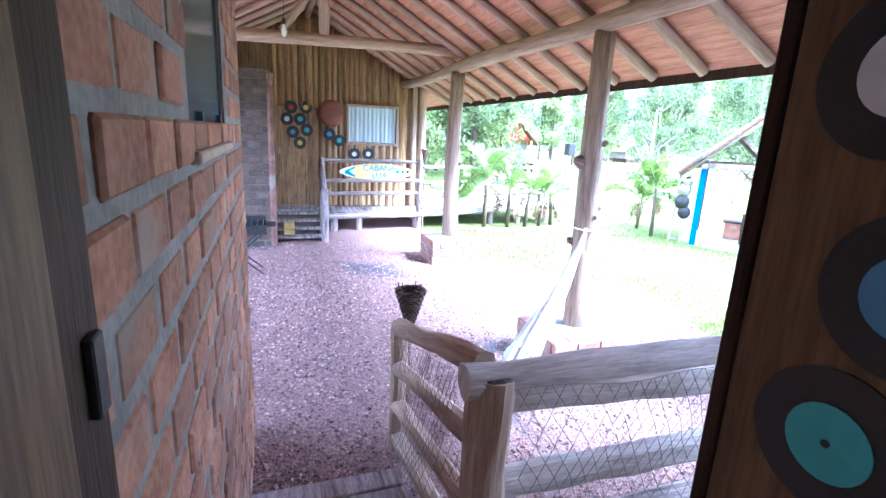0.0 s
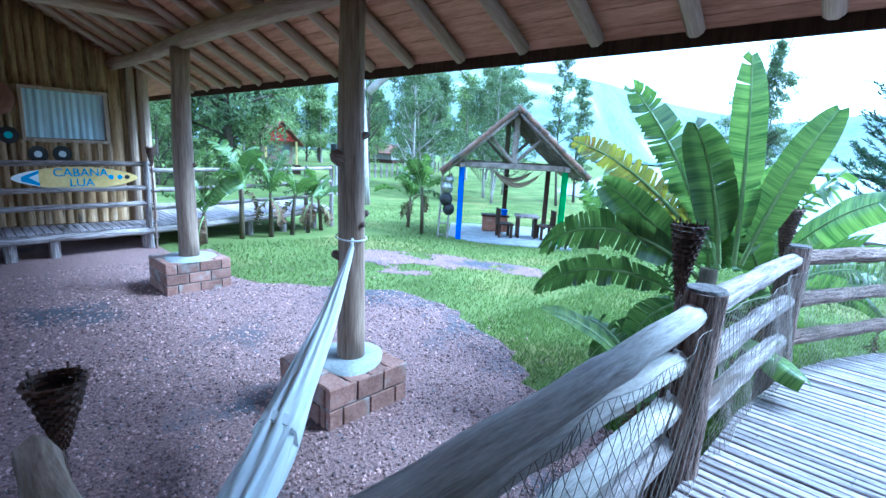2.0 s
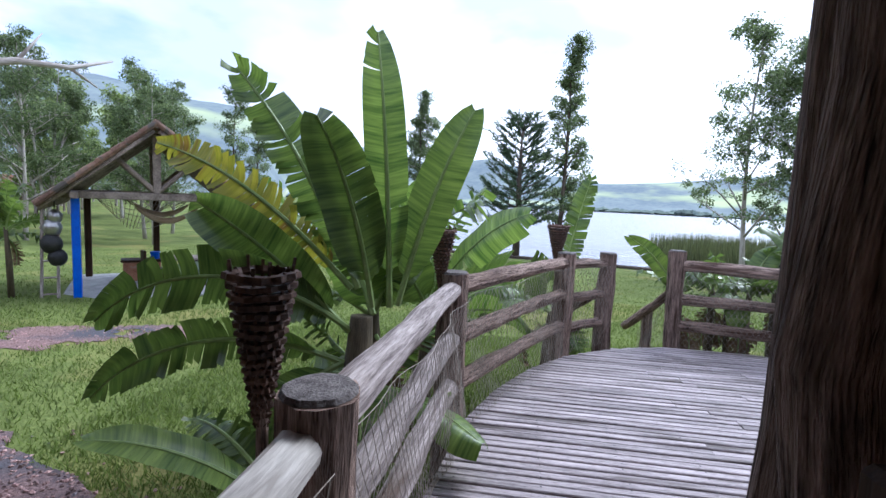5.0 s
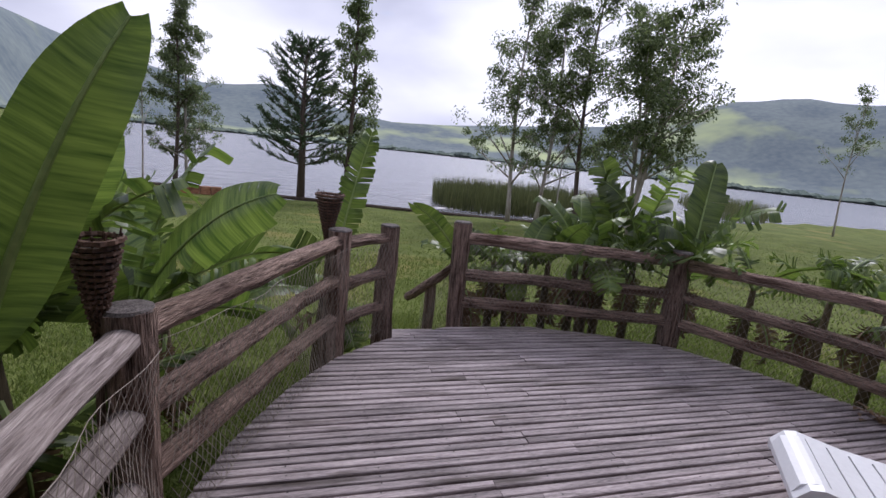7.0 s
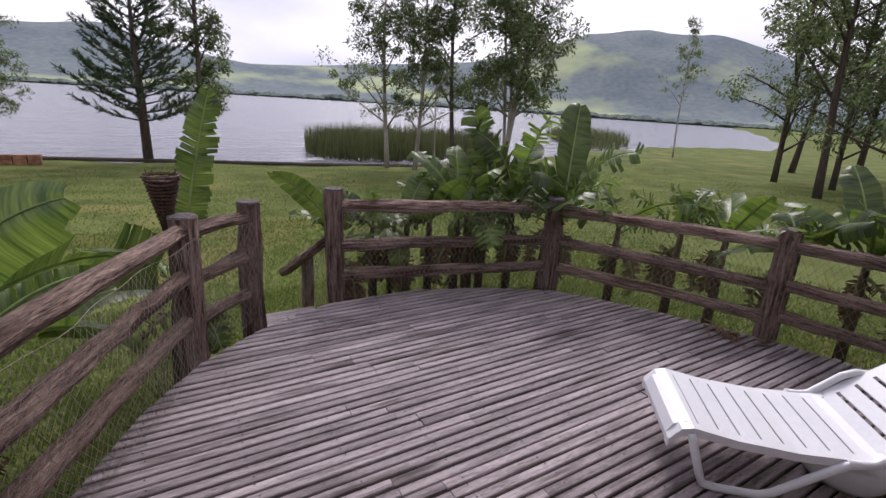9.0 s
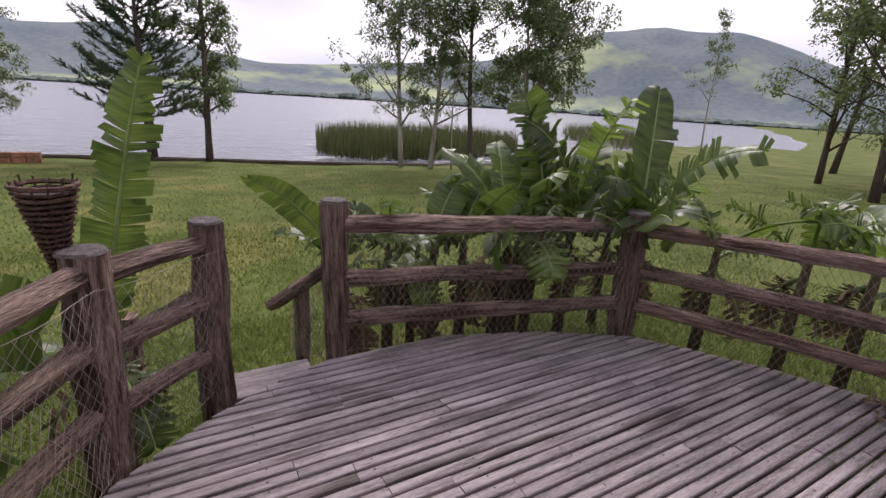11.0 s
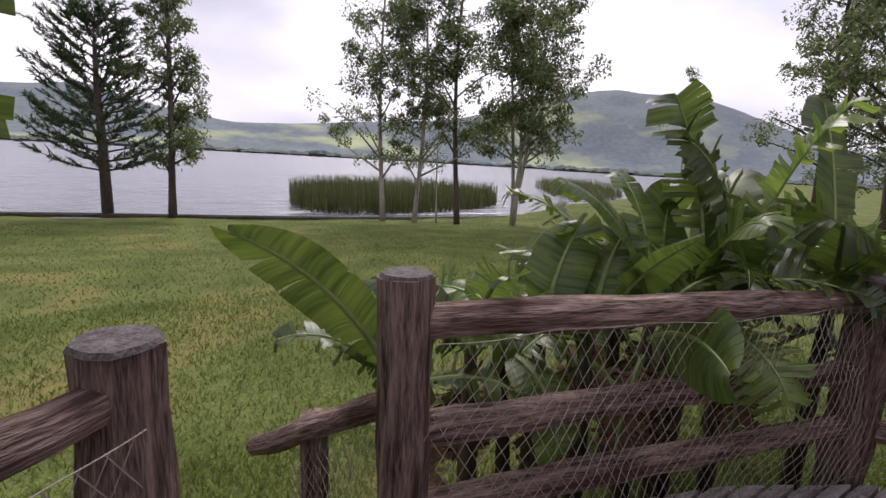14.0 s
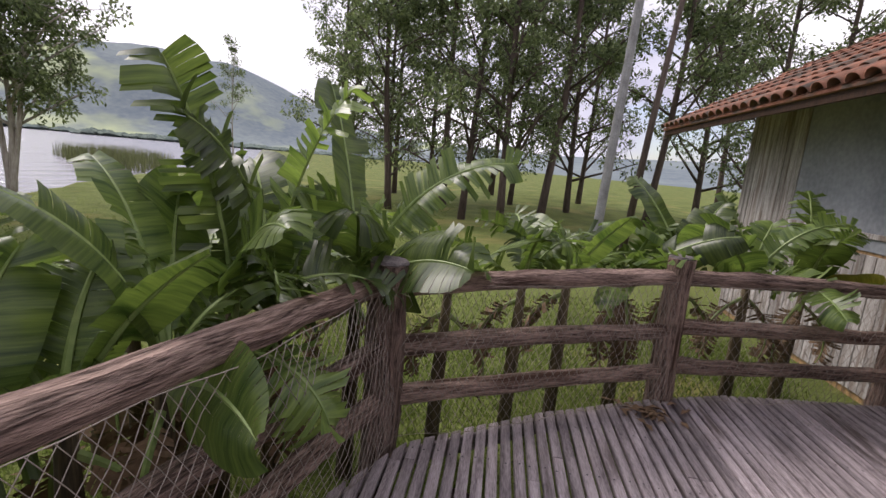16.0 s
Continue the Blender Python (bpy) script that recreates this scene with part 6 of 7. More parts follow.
# a close row behind the rail by the garden steps, stems just outside the netting
for k, (x, y, h, n, ln) in enumerate(((7.37, -1.42, 1.12, 4, .50), (7.33, -1.75, 1.16, 4, .55), (7.27, -2.02, 1.20, 4, .60), (7.20, -2.30, 1.24, 5, .66), (7.16, -2.58, 1.28, 6, .84), (7.06, -2.92, 1.28, 6, .88), (7.62, -2.75, 1.2, 4, .85))):
    bushy(x, y, h, n, ln, 110 + k, 10, 86, wide=(.19, .29))
banana(7.48, -1.12, 1.02, [(98, 60, .80, .11, .6, 70), (75, 62, .5, .09, 1.3, -10), (230, 30, .45, .12, 1.2, 0), (330, 55, .5, .12, .9, 10)], 169, "small banana plant with a torn leaf reaching past the post", rad=.04)
# leaves that hang down over the rail and netting
for k, (x, y, az, el, ln, wd, dr) in enumerate(((7.33, -1.62, 175, 5, .50, .12, 2.0), (7.12, -2.45, 165, 30, .62, .18, 1.6))):
    banana(x, y, 1.15, [(az, el, ln, wd, dr, 8), (az + 120, 30, ln, wd, 1.6, 0)], 170 + k, "young banana plant with broad leaves hanging over the rail", rad=.035)
# along the far rail and on towards the cabin corner
for k, (x, y, h, n, ln) in enumerate(((6.82, -3.40, 1.28, 7, .92), (6.35, -3.82, 1.15, 4, .60), (5.85, -4.12, 1.18, 4, .60), (5.50, -4.35, 1.20, 5, .64), (5.00, -4.62, 1.15, 7, .68), (4.50, -4.82, 1.15, 7, .74), (3.95, -4.95, 1.10, 6, .74), (3.45, -5.15, 1.05, 6, .70),
                                     (7.55, -3.9, 1.05, 6, .8), (8.3, -3.2, .9, 6, .7))):
    bushy(x, y, h, n, ln, 130 + k, 10, 84, wide=(.16, .25))
# by the neighbouring porch and the gazebo
for k, (x, y, h, n, ln) in enumerate(((4.35, 9.85, 1.15, 7, .85), (5.0, 9.95, .95, 5, .72), (5.55, 10.1, .90, 5, .7), (6.05, 10.3, .85, 5, .7), (6.6, 10.6, .75, 5, .65), (3.6, 9.7, .60, 5, .75), (8.9, 9.5, 1.25, 8, .9), (9.4, 10.6, .9, 8, 1.0), (12.2, 6.2, .8, 8, 1.1))):
    bushy(x, y, h, n, ln, 150 + k, 35, 86, wide=(.14, .21), rad=.046)

# ---- grass ----


def lake_far(x, y):
    return x > 24.5 and lake_depth(x, y) > -.7


def grass():
    rng = np.random.default_rng(7)
    g = Geo()
    made = tries = 0
    c, s = math.cos(radians(GAZ_ROT)), math.sin(radians(GAZ_ROT))
    while made < 165000 and tries < 900000:
        tries += 1
        if tries % 3:
            x, y = rng.uniform(3.0, 13.5), rng.uniform(-8.0, 9.5)
        else:
            x, y = rng.uniform(3.2, 9.0), rng.uniform(-6.5, 4.0)
        dist = math.hypot(x - 5.5, y + 0.5)
        if rng.uniform() > 4.5 / (1.0 + dist):
            continue
        if inside(x, y, DECK) or (x < 5.4 and y > 0 and inside(x, y, GRAVEL)):
            continue
        if inside(x, y, PATCH) and noise.noise((x * 1.1, y * 1.1, 2.0)) < .12 + rng.uniform(-.12, .12):
            continue
        u, v = (x - GAZ[0]) * c + (y - GAZ[1]) * s, -(x - GAZ[0]) * s + (y - GAZ[1]) * c
        if abs(u) < 1.6 and -.3 < v < 3.0:
            continue
        z, a = land(x, y), rng.uniform(0, 6.28)
        big = 1.6 if rng.uniform() < .05 else 1.0
        h, wd = rng.uniform(.022, .07) * big, rng.uniform(.0025, .005) * (1 + dist * .10)
        lx, ly = rng.normal(0, .5) * h, rng.normal(0, .5) * h
        k = len(g.v)
        g.v += [(x - wd * math.cos(a), y - wd * math.sin(a), z), (x + wd * math.cos(a), y + wd * math.sin(a), z), (x + lx, y + ly, z + h)]
        g.face((k, k + 1, k + 2))
        made += 1
    # coarser tufts further down the lawn
    far = 0
    while far < 70000:
        x, y = rng.uniform(8.0, 27.5), rng.uniform(-24.0, 17.0)
        if rng.uniform() > 9.0 / math.hypot(x - 5.5, y + .5) or (x < 13.5 and -8 < y < 9.5 and rng.uniform() > (x - 9.5) / 4):
            continue
        u, v = (x - GAZ[0]) * c + (y - GAZ[1]) * s, -(x - GAZ[0]) * s + (y - GAZ[1]) * c
        if abs(u) < 1.6 and -.3 < v < 3.0 or lake_far(x, y):
            continue
        z, a, far = land(x, y), rng.uniform(0, 6.28), far + 1
        h, wd = rng.uniform(.02, .05), rng.uniform(.008, .018)
        lx, ly = rng.normal(0, .6) * h, rng.normal(0, .6) * h
        k = len(g.v)
        g.v += [(x - wd * math.cos(a), y - wd * math.sin(a), z - .01), (x + wd * math.cos(a), y + wd * math.sin(a), z - .01), (x + lx, y + ly, z + h)]
        g.face((k, k + 1, k + 2))
    whole("lawn_grass", g, M_BLADE, "short bright green lawn grass", "grass", "", "stuff")


grass()

# ---- gazebo ----


def gazebo():
    gz = thing("gazebo", "open gazebo with a clay tiled gable roof and painted posts", "gazebo")
    zf = land(*GAZ) + .0
    top = 1.16
    B = Matrix.Translation((GAZ[0], GAZ[1], 0)) @ Matrix.Rotation(radians(GAZ_ROT), 4, "Z")     # x across the front, y to the back
    hw, dp = 1.28, 2.5

    def bx(name, lo, hi, mat, ch=.01, label="", extra=None):
        return part(name, Geo().box(lo, hi, B @ extra if extra else B, ch), mat, gz, label)
    bx("floor_slab", (-hw - .28, -.3, zf - .25), (hw + .28, dp + .3, zf + .05), M_CEMENT, .02, "pale paved floor slab")
    for x, y, m in ((-hw, 0, M_BLUE), (hw, 0, M_GREEN), (-hw, dp, M_DARKWOOD), (hw, dp, M_DARKWOOD), (0.05, dp, M_DARKWOOD)):
        bx("post", (x - .065, y - .065, zf + .05), (x + .065, y + .065, top), m, .012)
    ez, ax = 1.02, 2.56
    for y in (0, dp):
        bx("tie_beam", (-hw - .25, y - .06, top), (hw + .25, y + .06, top + .14), M_GREYBEAM, .015)
        bx("king_post", (-.07, y - .05, top + .14), (.07, y + .05, ax - .12), M_GREYBEAM, .012)
        for sg in (-1, 1):
            part("strut", Geo().tube([B @ Vector((sg * .06, y, top + .2)), B @ Vector((sg * .62, y, top + .75))], .045, 8), M_GREYBEAM, gz)
    bx("side_beam", (-hw - .06, -.3, top + .0), (-hw + .06, dp + .3, top + .12), M_GREYBEAM, .015)
    bx("side_beam", (hw - .06, -.3, top + .0), (hw + .06, dp + .3, top + .12), M_GREYBEAM, .015)
    half, rise = hw + .48, ax - ez
    sl = math.hypot(half, rise)
    for sg in (-1, 1):
        for y in np.linspace(-.35, dp + .35, 7):
            part("rafter", Geo().tube([B @ Vector((sg * .04, y, ax - .09)), B @ Vector((sg * half, y, ez - .05))], .042, 8), M_GREYBEAM, gz, smooth=True)
        for i in range(5):
            t = (i + .5) / 5
            part("batten", Geo().box((-.02, -.42, -.012), (.02, dp + .42, .012), B @ Matrix.Translation((sg * half * t, 0, ax - rise * t - .03)) @ Matrix.Rotation(sg * math.atan2(rise, half), 4, "Y")), M_GREYBEAM, gz)
        rows, cols = 6, 16
        for r in range(rows):
            for c in range(cols):
                t = (r + 1) / rows
                y = -.40 + (c + .5) * (dp + .8) / cols
                g = Geo()
                n = 5
                wd = (dp + .8) / cols * .62
                for q, rad in ((t + .03, wd), (t - 1 / rows - .02, wd * .85)):
                    for k in range(n + 1):
                        a = math.pi * k / n
                        g.v.append(tuple(B @ Vector((sg * half * q, y + rad * math.cos(a), ax - rise * q + .03 + rad * .7 * math.sin(a) + (.02 if q > t else 0)))))
                for k in range(n):
                    g.face((k, k + 1, n + 2 + k, n + 1 + k) if sg > 0 else (k + 1, k, n + 1 + k, n + 2 + k))
                part("roof_tile", g, M_OLDTILE, gz)
    for sg in (-1, 1):
        for y in (-.43, dp + .43):
            for i in range(8):
                q0, q1 = i / 8 - .01, (i + 1) / 8 + .02
                part("verge_tile", Geo().tube([B @ Vector((sg * half * q0, y, ax - rise * q0 + .045)), B @ Vector((sg * half * q1, y, ax - rise * q1 + .065))], [.05, .062], 8, .05, i), M_OLDTILE, gz)
    part("ridge_cap", Geo().tube([B @ Vector((0, -.45, ax + .03)), B @ Vector((0, dp + .45, ax + .03))], .08, 8, .05, 3), M_OLDTILE, gz)
    # furniture on its floor
    z0 = zf + .05
    tb = thing("garden_table", "small dark wooden garden table inside the gazebo", "table")
    T = B @ Matrix.Translation((.55, .95, 0))
    part("tabletop", Geo().box((-.32, -.3, z0 + .55), (.32, .3, z0 + .60), T, .008), M_GREYLOG, tb)
    for x in (-.26, .2):
        part("leg", Geo().box((x, -.24, z0), (x + .07, .24, z0 + .55), T, .006), M_DARKWOOD, tb)
    def bench(x, y, rot):
        ch = thing("garden_chair", "low dark wooden plank chair inside the gazebo", "chair", "gazebo chairs")
        C = B @ Matrix.Translation((x, y, 0)) @ Matrix.Rotation(radians(rot), 4, "Z")
        part("seat", Geo().box((-.22, -.2, z0 + .34), (.22, .2, z0 + .38), C, .006), M_DARKWOOD, ch)
        for yy in (-.18, .14):
            part("leg", Geo().box((-.2, yy, z0), (-.13, yy + .05, z0 + .34), C, .005), M_DARKWOOD, ch)
            part("leg", Geo().box((.12, yy, z0), (.19, yy + .05, z0 + .34), C, .005), M_DARKWOOD, ch)
        part("backrest", Geo().box((-.22, -.16, z0 + .38), (-.17, .16, z0 + .78), C, .006), M_DARKWOOD, ch)
    bench(-.05, .75, 10), bench(1.05, .75, 190)
    cs = thing("brick_planter", "long low brick fire box under the gazebo roof", "fire box")
    part("body", Geo().box((-.62, 1.55, z0), (.10, 1.95, z0 + .42), B, .012), M_BRICK, cs)
    part("rim", Geo().box((-.66, 1.51, z0 + .422), (.14, 1.99, z0 + .47), B, .01), M_DARKWOOD, cs)
    bkt = B @ Vector((.0, 1.75, z0 + .47))
    whole("blue_bucket", Geo().tube([tuple(bkt), tuple(bkt + Vector((0, 0, .16)))], [.08, .105], 16), M_BLUE, "small blue plastic bucket on the fire box", "bucket")
    # net sling, buoys and ladder on the corner
    ns = thing("hanging_net", "brown fishing net draped across the back of the gazebo", "netting")
    g = Geo()
    for k in range(18):
        a = k / 17
        p0, p1 = Vector((-1.1 + 1.9 * a, dp - .1, top + .05)), Vector((-.9 + 1.0 * a, dp - .2, top - .25 - .5 * math.sin(math.pi * a)))
        g.tube([B @ p0.lerp(p1, t) for t in (0, .5, 1)], .006, 4)
    for j in range(5):
        g.tube([B @ Vector((-1.1 + 1.8 * a, dp - .15, top - .05 - (.12 + .14 * j) * math.sin(math.pi * a))) for a in np.linspace(0, 1, 14)], .006, 4)
    part("netting", g, M_GREYLOG, ns)
    for y0, x1, dip in ((1.0, 1.0, .52), (1.7, .85, .42)):
        hm = thing("gazebo_hammock", "pale net hammock slung under the gazebo roof beam", "hammock", "gazebo hammocks")
        sling = [Vector((-.55 + (x1 + .55) * q, y0 + .25 * q, top + .06 - dip * math.sin(math.pi * q) ** .8)) for q in np.linspace(0, 1, 17)]
        part("body", Geo().tube([B @ p for p in sling[2:-2]], [.018 + .05 * math.sin(math.pi * (i + .5) / 13) for i in range(13)], 9, .18, 5), M_PEELED, hm, smooth=True)
        for ends in (sling[:3], sling[-3:]):
            part("cord", Geo().tube([B @ p for p in ends], .009, 5), M_PEELED, hm)
    by = thing("buoy_cluster", "grey net bag of fishing buoys hung by the gazebo post", "buoys")
    for k, (dx, dz, r) in enumerate(((-.34, .30, .15), (-.30, .52, .12), (-.36, -.02, .17), (-.28, -.3, .15))):
        c = B @ Vector((-hw + dx, .02, .35 + dz * .9))
        g = Geo()
        n, m = 14, 8
        for i in range(m + 1):
            ph = math.pi * i / m
            g.v += [(c.x + r * math.sin(ph) * math.cos(6.2832 * q / n), c.y + r * math.sin(ph) * math.sin(6.2832 * q / n), c.z + r * 1.1 * math.cos(ph)) for q in range(n)]
        for i in range(m):
            for q in range(n):
                g.face((i * n + q, i * n + n + q, i * n + n + (q + 1) % n, i * n + (q + 1) % n))
        part("buoy", g, M_STEEL if k < 2 else M_IRON, by, smooth=True)
    part("hanger", Geo().tube([B @ Vector((-hw - .3, .02, 1.1)), B @ Vector((-hw - .32, .02, .0))], .012, 6), M_IRON, by)
    ld = thing("leaning_ladder", "thin old bamboo ladder leaning on the gazebo corner", "ladder")
    for dx in (-.52, -.28):
        part("stile", Geo().tube([B @ Vector((-hw + dx, -.05, zf - .03)), B @ Vector((-hw + dx * .9, .0, 1.0))], .025, 7), M_GREYLOG, ld)
    for k in range(5):
        part("rung", Geo().tube([B @ Vector((-hw - .52, -.05 + .01 * k, zf + .15 + .3 * k)), B @ Vector((-hw - .27, -.05 + .01 * k, zf + .15 + .3 * k))], .018, 6), M_GREYLOG, ld)


gazebo()


def far_hut(x, y, rot, w, d, h, label, wallm):
    hs = thing("lake_hut", label, "hut", "far huts")
    z0 = land(x, y)
    B = Matrix.Translation((x, y, z0)) @ Matrix.Rotation(radians(rot), 4, "Z")
    part("platform", Geo().box((-w * .6, -d * .6, -.3), (w * .6, d * .6, .5), B, .02), M_DARKWOOD, hs)
    part("wall", Geo().box((-w / 2, -d / 2 + .9, .5), (w / 2, d / 2, h * .62), B, .01), wallm, hs)
    g = Geo()
    apex, ev = h, h * .62
    g.v += [tuple(B @ Vector(p)) for p in ((-w / 2, -d / 2 + .3, ev), (w / 2, -d / 2 + .3, ev), (0, -d / 2 + .3, apex - .1), (-w / 2, -d / 2 + .4, ev), (w / 2, -d / 2 + .4, ev), (0, -d / 2 + .4, apex - .1))]
    g.face((0, 1, 2)), g.face((5, 4, 3)), g.face((0, 3, 4, 1))
    part("gable", g, M_RED, hs, "red painted gable")
    for sg in (-1, 1):
        g = Geo()
        for t, dz in ((0, 0), (0, .08), (1, 0), (1, .08)):
            for yy in (-d / 2 - .2, d / 2 + .2):
                g.v.append(tuple(B @ Vector((sg * (w / 2 + .45) * t, yy, apex - (apex - ev + .3) * t + dz))))
        for q in ((0, 1, 5, 4), (2, 6, 7, 3), (0, 4, 6, 2), (1, 3, 7, 5), (4, 5, 7, 6)):
            g.face(q if sg > 0 else q[::-1])
        part("roof", g, M_TILE, hs)
        part("post", Geo().box((sg * w / 2 - .06, -d / 2, .5), (sg * w / 2 + .06, -d / 2 + .12, ev), B, .01), M_YELLOW, hs)
        part("strut", Geo().tube([B @ Vector((sg * .3, -d / 2 + .25, apex - .3)), B @ Vector((sg * .3, -d / 2 + .25, ev))], .05, 6), M_WHITEPAINT, hs)
        part("window", Geo().box((sg * w * .25 - .3, -d / 2 + .86, 1.1), (sg * w * .25 + .3, -d / 2 + .89, 1.8), B), M_DARKGLASS, hs)
    part("rail", Geo().box((-w / 2, -d / 2, 1.2), (w / 2, -d / 2 + .06, 1.28), B), M_PEELED, hs)


far_hut(16.4, 31.9, -12, 2.0, 2.4, 3.3, "distant lakeside hut with red gable and tiled roof", M_PEELED)
far_hut(46, 56, 200, 4.5, 4.0, 2.6, "distant low house with grey roof at the wood's edge", M_WHITEPAINT)
lp = thing("garden_lamp_post", "slim pale post with a dark box on top", "post")
part("shaft", log((13.0, 19.6, land(13, 19.6) - .1), (13.0, 19.6, 1.0), .07, 3, 0), M_WHITEPAINT, lp)
part("box", Geo().box((12.82, 19.4, 1.0), (13.18, 19.8, 1.55), None, .02), M_IRON, lp)
ff = thing("lake_fence", "line of old grey fence posts along the lawn", "fence")
for k in range(16):
    t = k / 15
    x, y = 38 - 14 * t, 37.5 - 6 * t
    part("post", Geo().tube([(x, y, land(x, y) - .2), (x, y, land(x, y) + 1.1)], .09, 6), M_GREYLOG, ff)

# ---- trees ----


def leaf_clump(g, c, r, n, size, rng, droop=0.6):
    for _ in range(n):
        v = Vector((rng.gauss(0, 1), rng.gauss(0, 1), rng.gauss(0, .75)))
        v = v.normalized() * r * rng.uniform(.25, 1.0) ** .5
        p = Vector(c) + v
        d = Vector((rng.uniform(-1, 1), rng.uniform(-1, 1), -droop + rng.uniform(-.6, .6))).normalized()
        w = d.cross(Vector((rng.uniform(-1, 1), rng.uniform(-1, 1), rng.uniform(-1, 1)))).normalized()
        s = size * rng.uniform(.6, 1.3)
        k = len(g.v)
        g.v += [tuple(p), tuple(p + d * s * .5 + w * s * .2), tuple(p + d * s), tuple(p + d * s * .5 - w * s * .2)]
        g.face((k, k + 1, k + 2, k + 3))


def eucalyptus(seed, H, r0, start, limbs, reach, leaves, bark, stems=1, size=.26, clump=.62, rise=50, bare=.45, foliage=None, name="eucalyptus_tree", label="tall slim eucalyptus with airy grey-green crown"):
    rng = random.Random(seed)
    t = thing(name, label, "tree", "lakeside trees")
    wood, crown = Geo(), Geo()
    for s in range(stems):
        ang = 6.28 * s / stems + rng.uniform(-.5, .5)
        spread = 0 if stems == 1 else rng.uniform(.14, .26) * H
        h = H * (1 if s == 0 else rng.uniform(.75, 1))
        bend = (rng.uniform(-.35, .35), rng.uniform(-.35, .35))
        path = [Vector((math.cos(ang) * spread * q ** 1.2 + bend[0] * math.sin(3 * q), math.sin(ang) * spread * q ** 1.2 + bend[1] * math.sin(2.5 * q), h * q)) for q in np.linspace(0, 1, 11)]
        path[0].z -= .3
        rad = [r0 * (1 - .86 * q) ** .9 * (1.25 if q == 0 else 1) / (1 if stems == 1 else 1.5) for q in np.linspace(0, 1, 11)]
        wood.tube(path, rad, 9, .06, seed + s)

        def at(q):
            i = min(int(q * 10), 9)
            return path[i].lerp(path[i + 1], q * 10 - i)
        for k in range(limbs):
            q = start + (1 - start) * (k + rng.uniform(0, .8)) / limbs
            q = min(q, .99)
            a = rng.uniform(0, 6.28)
            ln = reach * (1.15 - .75 * (q - start) / (1 - start)) * rng.uniform(.6, 1.2)
            el = radians(rise + rng.uniform(-22, 18))
            b0 = at(q)
            d = Vector((math.cos(a) * math.cos(el), math.sin(a) * math.cos(el), math.sin(el)))
            b1 = b0 + d * ln * .55 + Vector((0, 0, .05 * ln))
            b2 = b0 + d * ln + Vector((rng.uniform(-.3, .3), rng.uniform(-.3, .3), rng.uniform(-.1, .3))) * ln * .4
            br = max(.012, r0 * (1 - q) * .42 + .012)
            wood.tube([b0, b1, b2], [br, br * .65, br * .3], 6, .05, k)
            for j in range(6):
                f = rng.uniform(bare, 1)
                c0 = b0.lerp(b2, f)
                c1 = c0 + Vector((rng.uniform(-1, 1), rng.uniform(-1, 1), rng.uniform(-.3, .8))) * ln * .36
                wood.tube([c0, c1], [br * .3, .006], 4)
                leaf_clump(crown, c1, clump * rng.uniform(.45, 1.2), int(leaves * rng.uniform(.4, 1.3)), size, rng)
        leaf_clump(crown, path[-1], clump, leaves, size, rng)
    part("trunk", wood, bark, t, smooth=True)
    part("crown", crown, foliage or M_EUCLEAF, t)
    return t


def pine(seed, H):
    """Whorls of long limbs, flat below and upswept above, each twig a brush of needles."""
    rng = random.Random(seed)
    t = thing("pine_tree", "dark pine with upswept bristly branches by the shore", "tree", "lakeside trees")
    wood, crown = Geo(), Geo()
    wood.tube([(0, 0, -.3), (.05, 0, H * .35), (-.05, .05, H * .7), (0, 0, H)], [.22, .17, .10, .025], 10, .06, seed)
    z = H * .24
    while z < H * .99:
        q = z / H
        for k in range(rng.randint(5, 7)):
            a = rng.uniform(0, 6.28)
            ln = (1.02 - q) ** .6 * 2.9 * rng.uniform(.45, 1.2) + .25
            rise, curl = -.10 + .55 * q, .30 + .25 * q

            def on(f):
                return Vector((math.cos(a) * ln * f, math.sin(a) * ln * f, z + ln * (rise * f + curl * f * f)))
            wood.tube([on(0), on(.35), on(.7), on(1)], [.045 * (1 - q) + .012, .028, .016, .006], 5)
            for j in range(int(5 + ln * 4)):
                f = rng.uniform(.22, 1)
                c, b = on(f), a + rng.uniform(-1.1, 1.1)
                d = Vector((math.cos(b), math.sin(b), rng.uniform(.2, 1.0))).normalized()
                tip = c + d * rng.uniform(.28, .55)
                for i in range(15):
                    p = c.lerp(tip, (i + rng.random()) / 15)
                    n = (d * .8 + Vector((rng.gauss(0, 1), rng.gauss(0, 1), rng.gauss(0, 1) + .2)) * .55).normalized() * rng.uniform(.14, .26)
                    w = n.cross(Vector((rng.uniform(-1, 1), rng.uniform(-1, 1), rng.uniform(-1, 1)))).normalized() * .026
                    m = len(crown.v)
                    crown.v += [tuple(p - w), tuple(p + w), tuple(p + n)]
                    crown.face((m, m + 1, m + 2))
        z += H * .046
    part("trunk", wood, M_DARKBARK, t, smooth=True)
    part("crown", crown, M_PINELEAF, t)
    return t


def place(ob, x, y, s, rz, dz=0.0):
    ob.matrix_basis = pose(x, y, land(x, y) + dz, 0, 0, rz) @ Matrix.Diagonal((s, s, s, 1))
    return ob


def again(ob, x, y, s, rz, dz=0.0):
    keep = ob.matrix_basis.copy()
    c = copy_thing(ob, Matrix())
    c.matrix_basis = pose(x, y, land(x, y) + dz, 0, 0, rz) @ Matrix.Diagonal((s, s, s, 1))
    return c


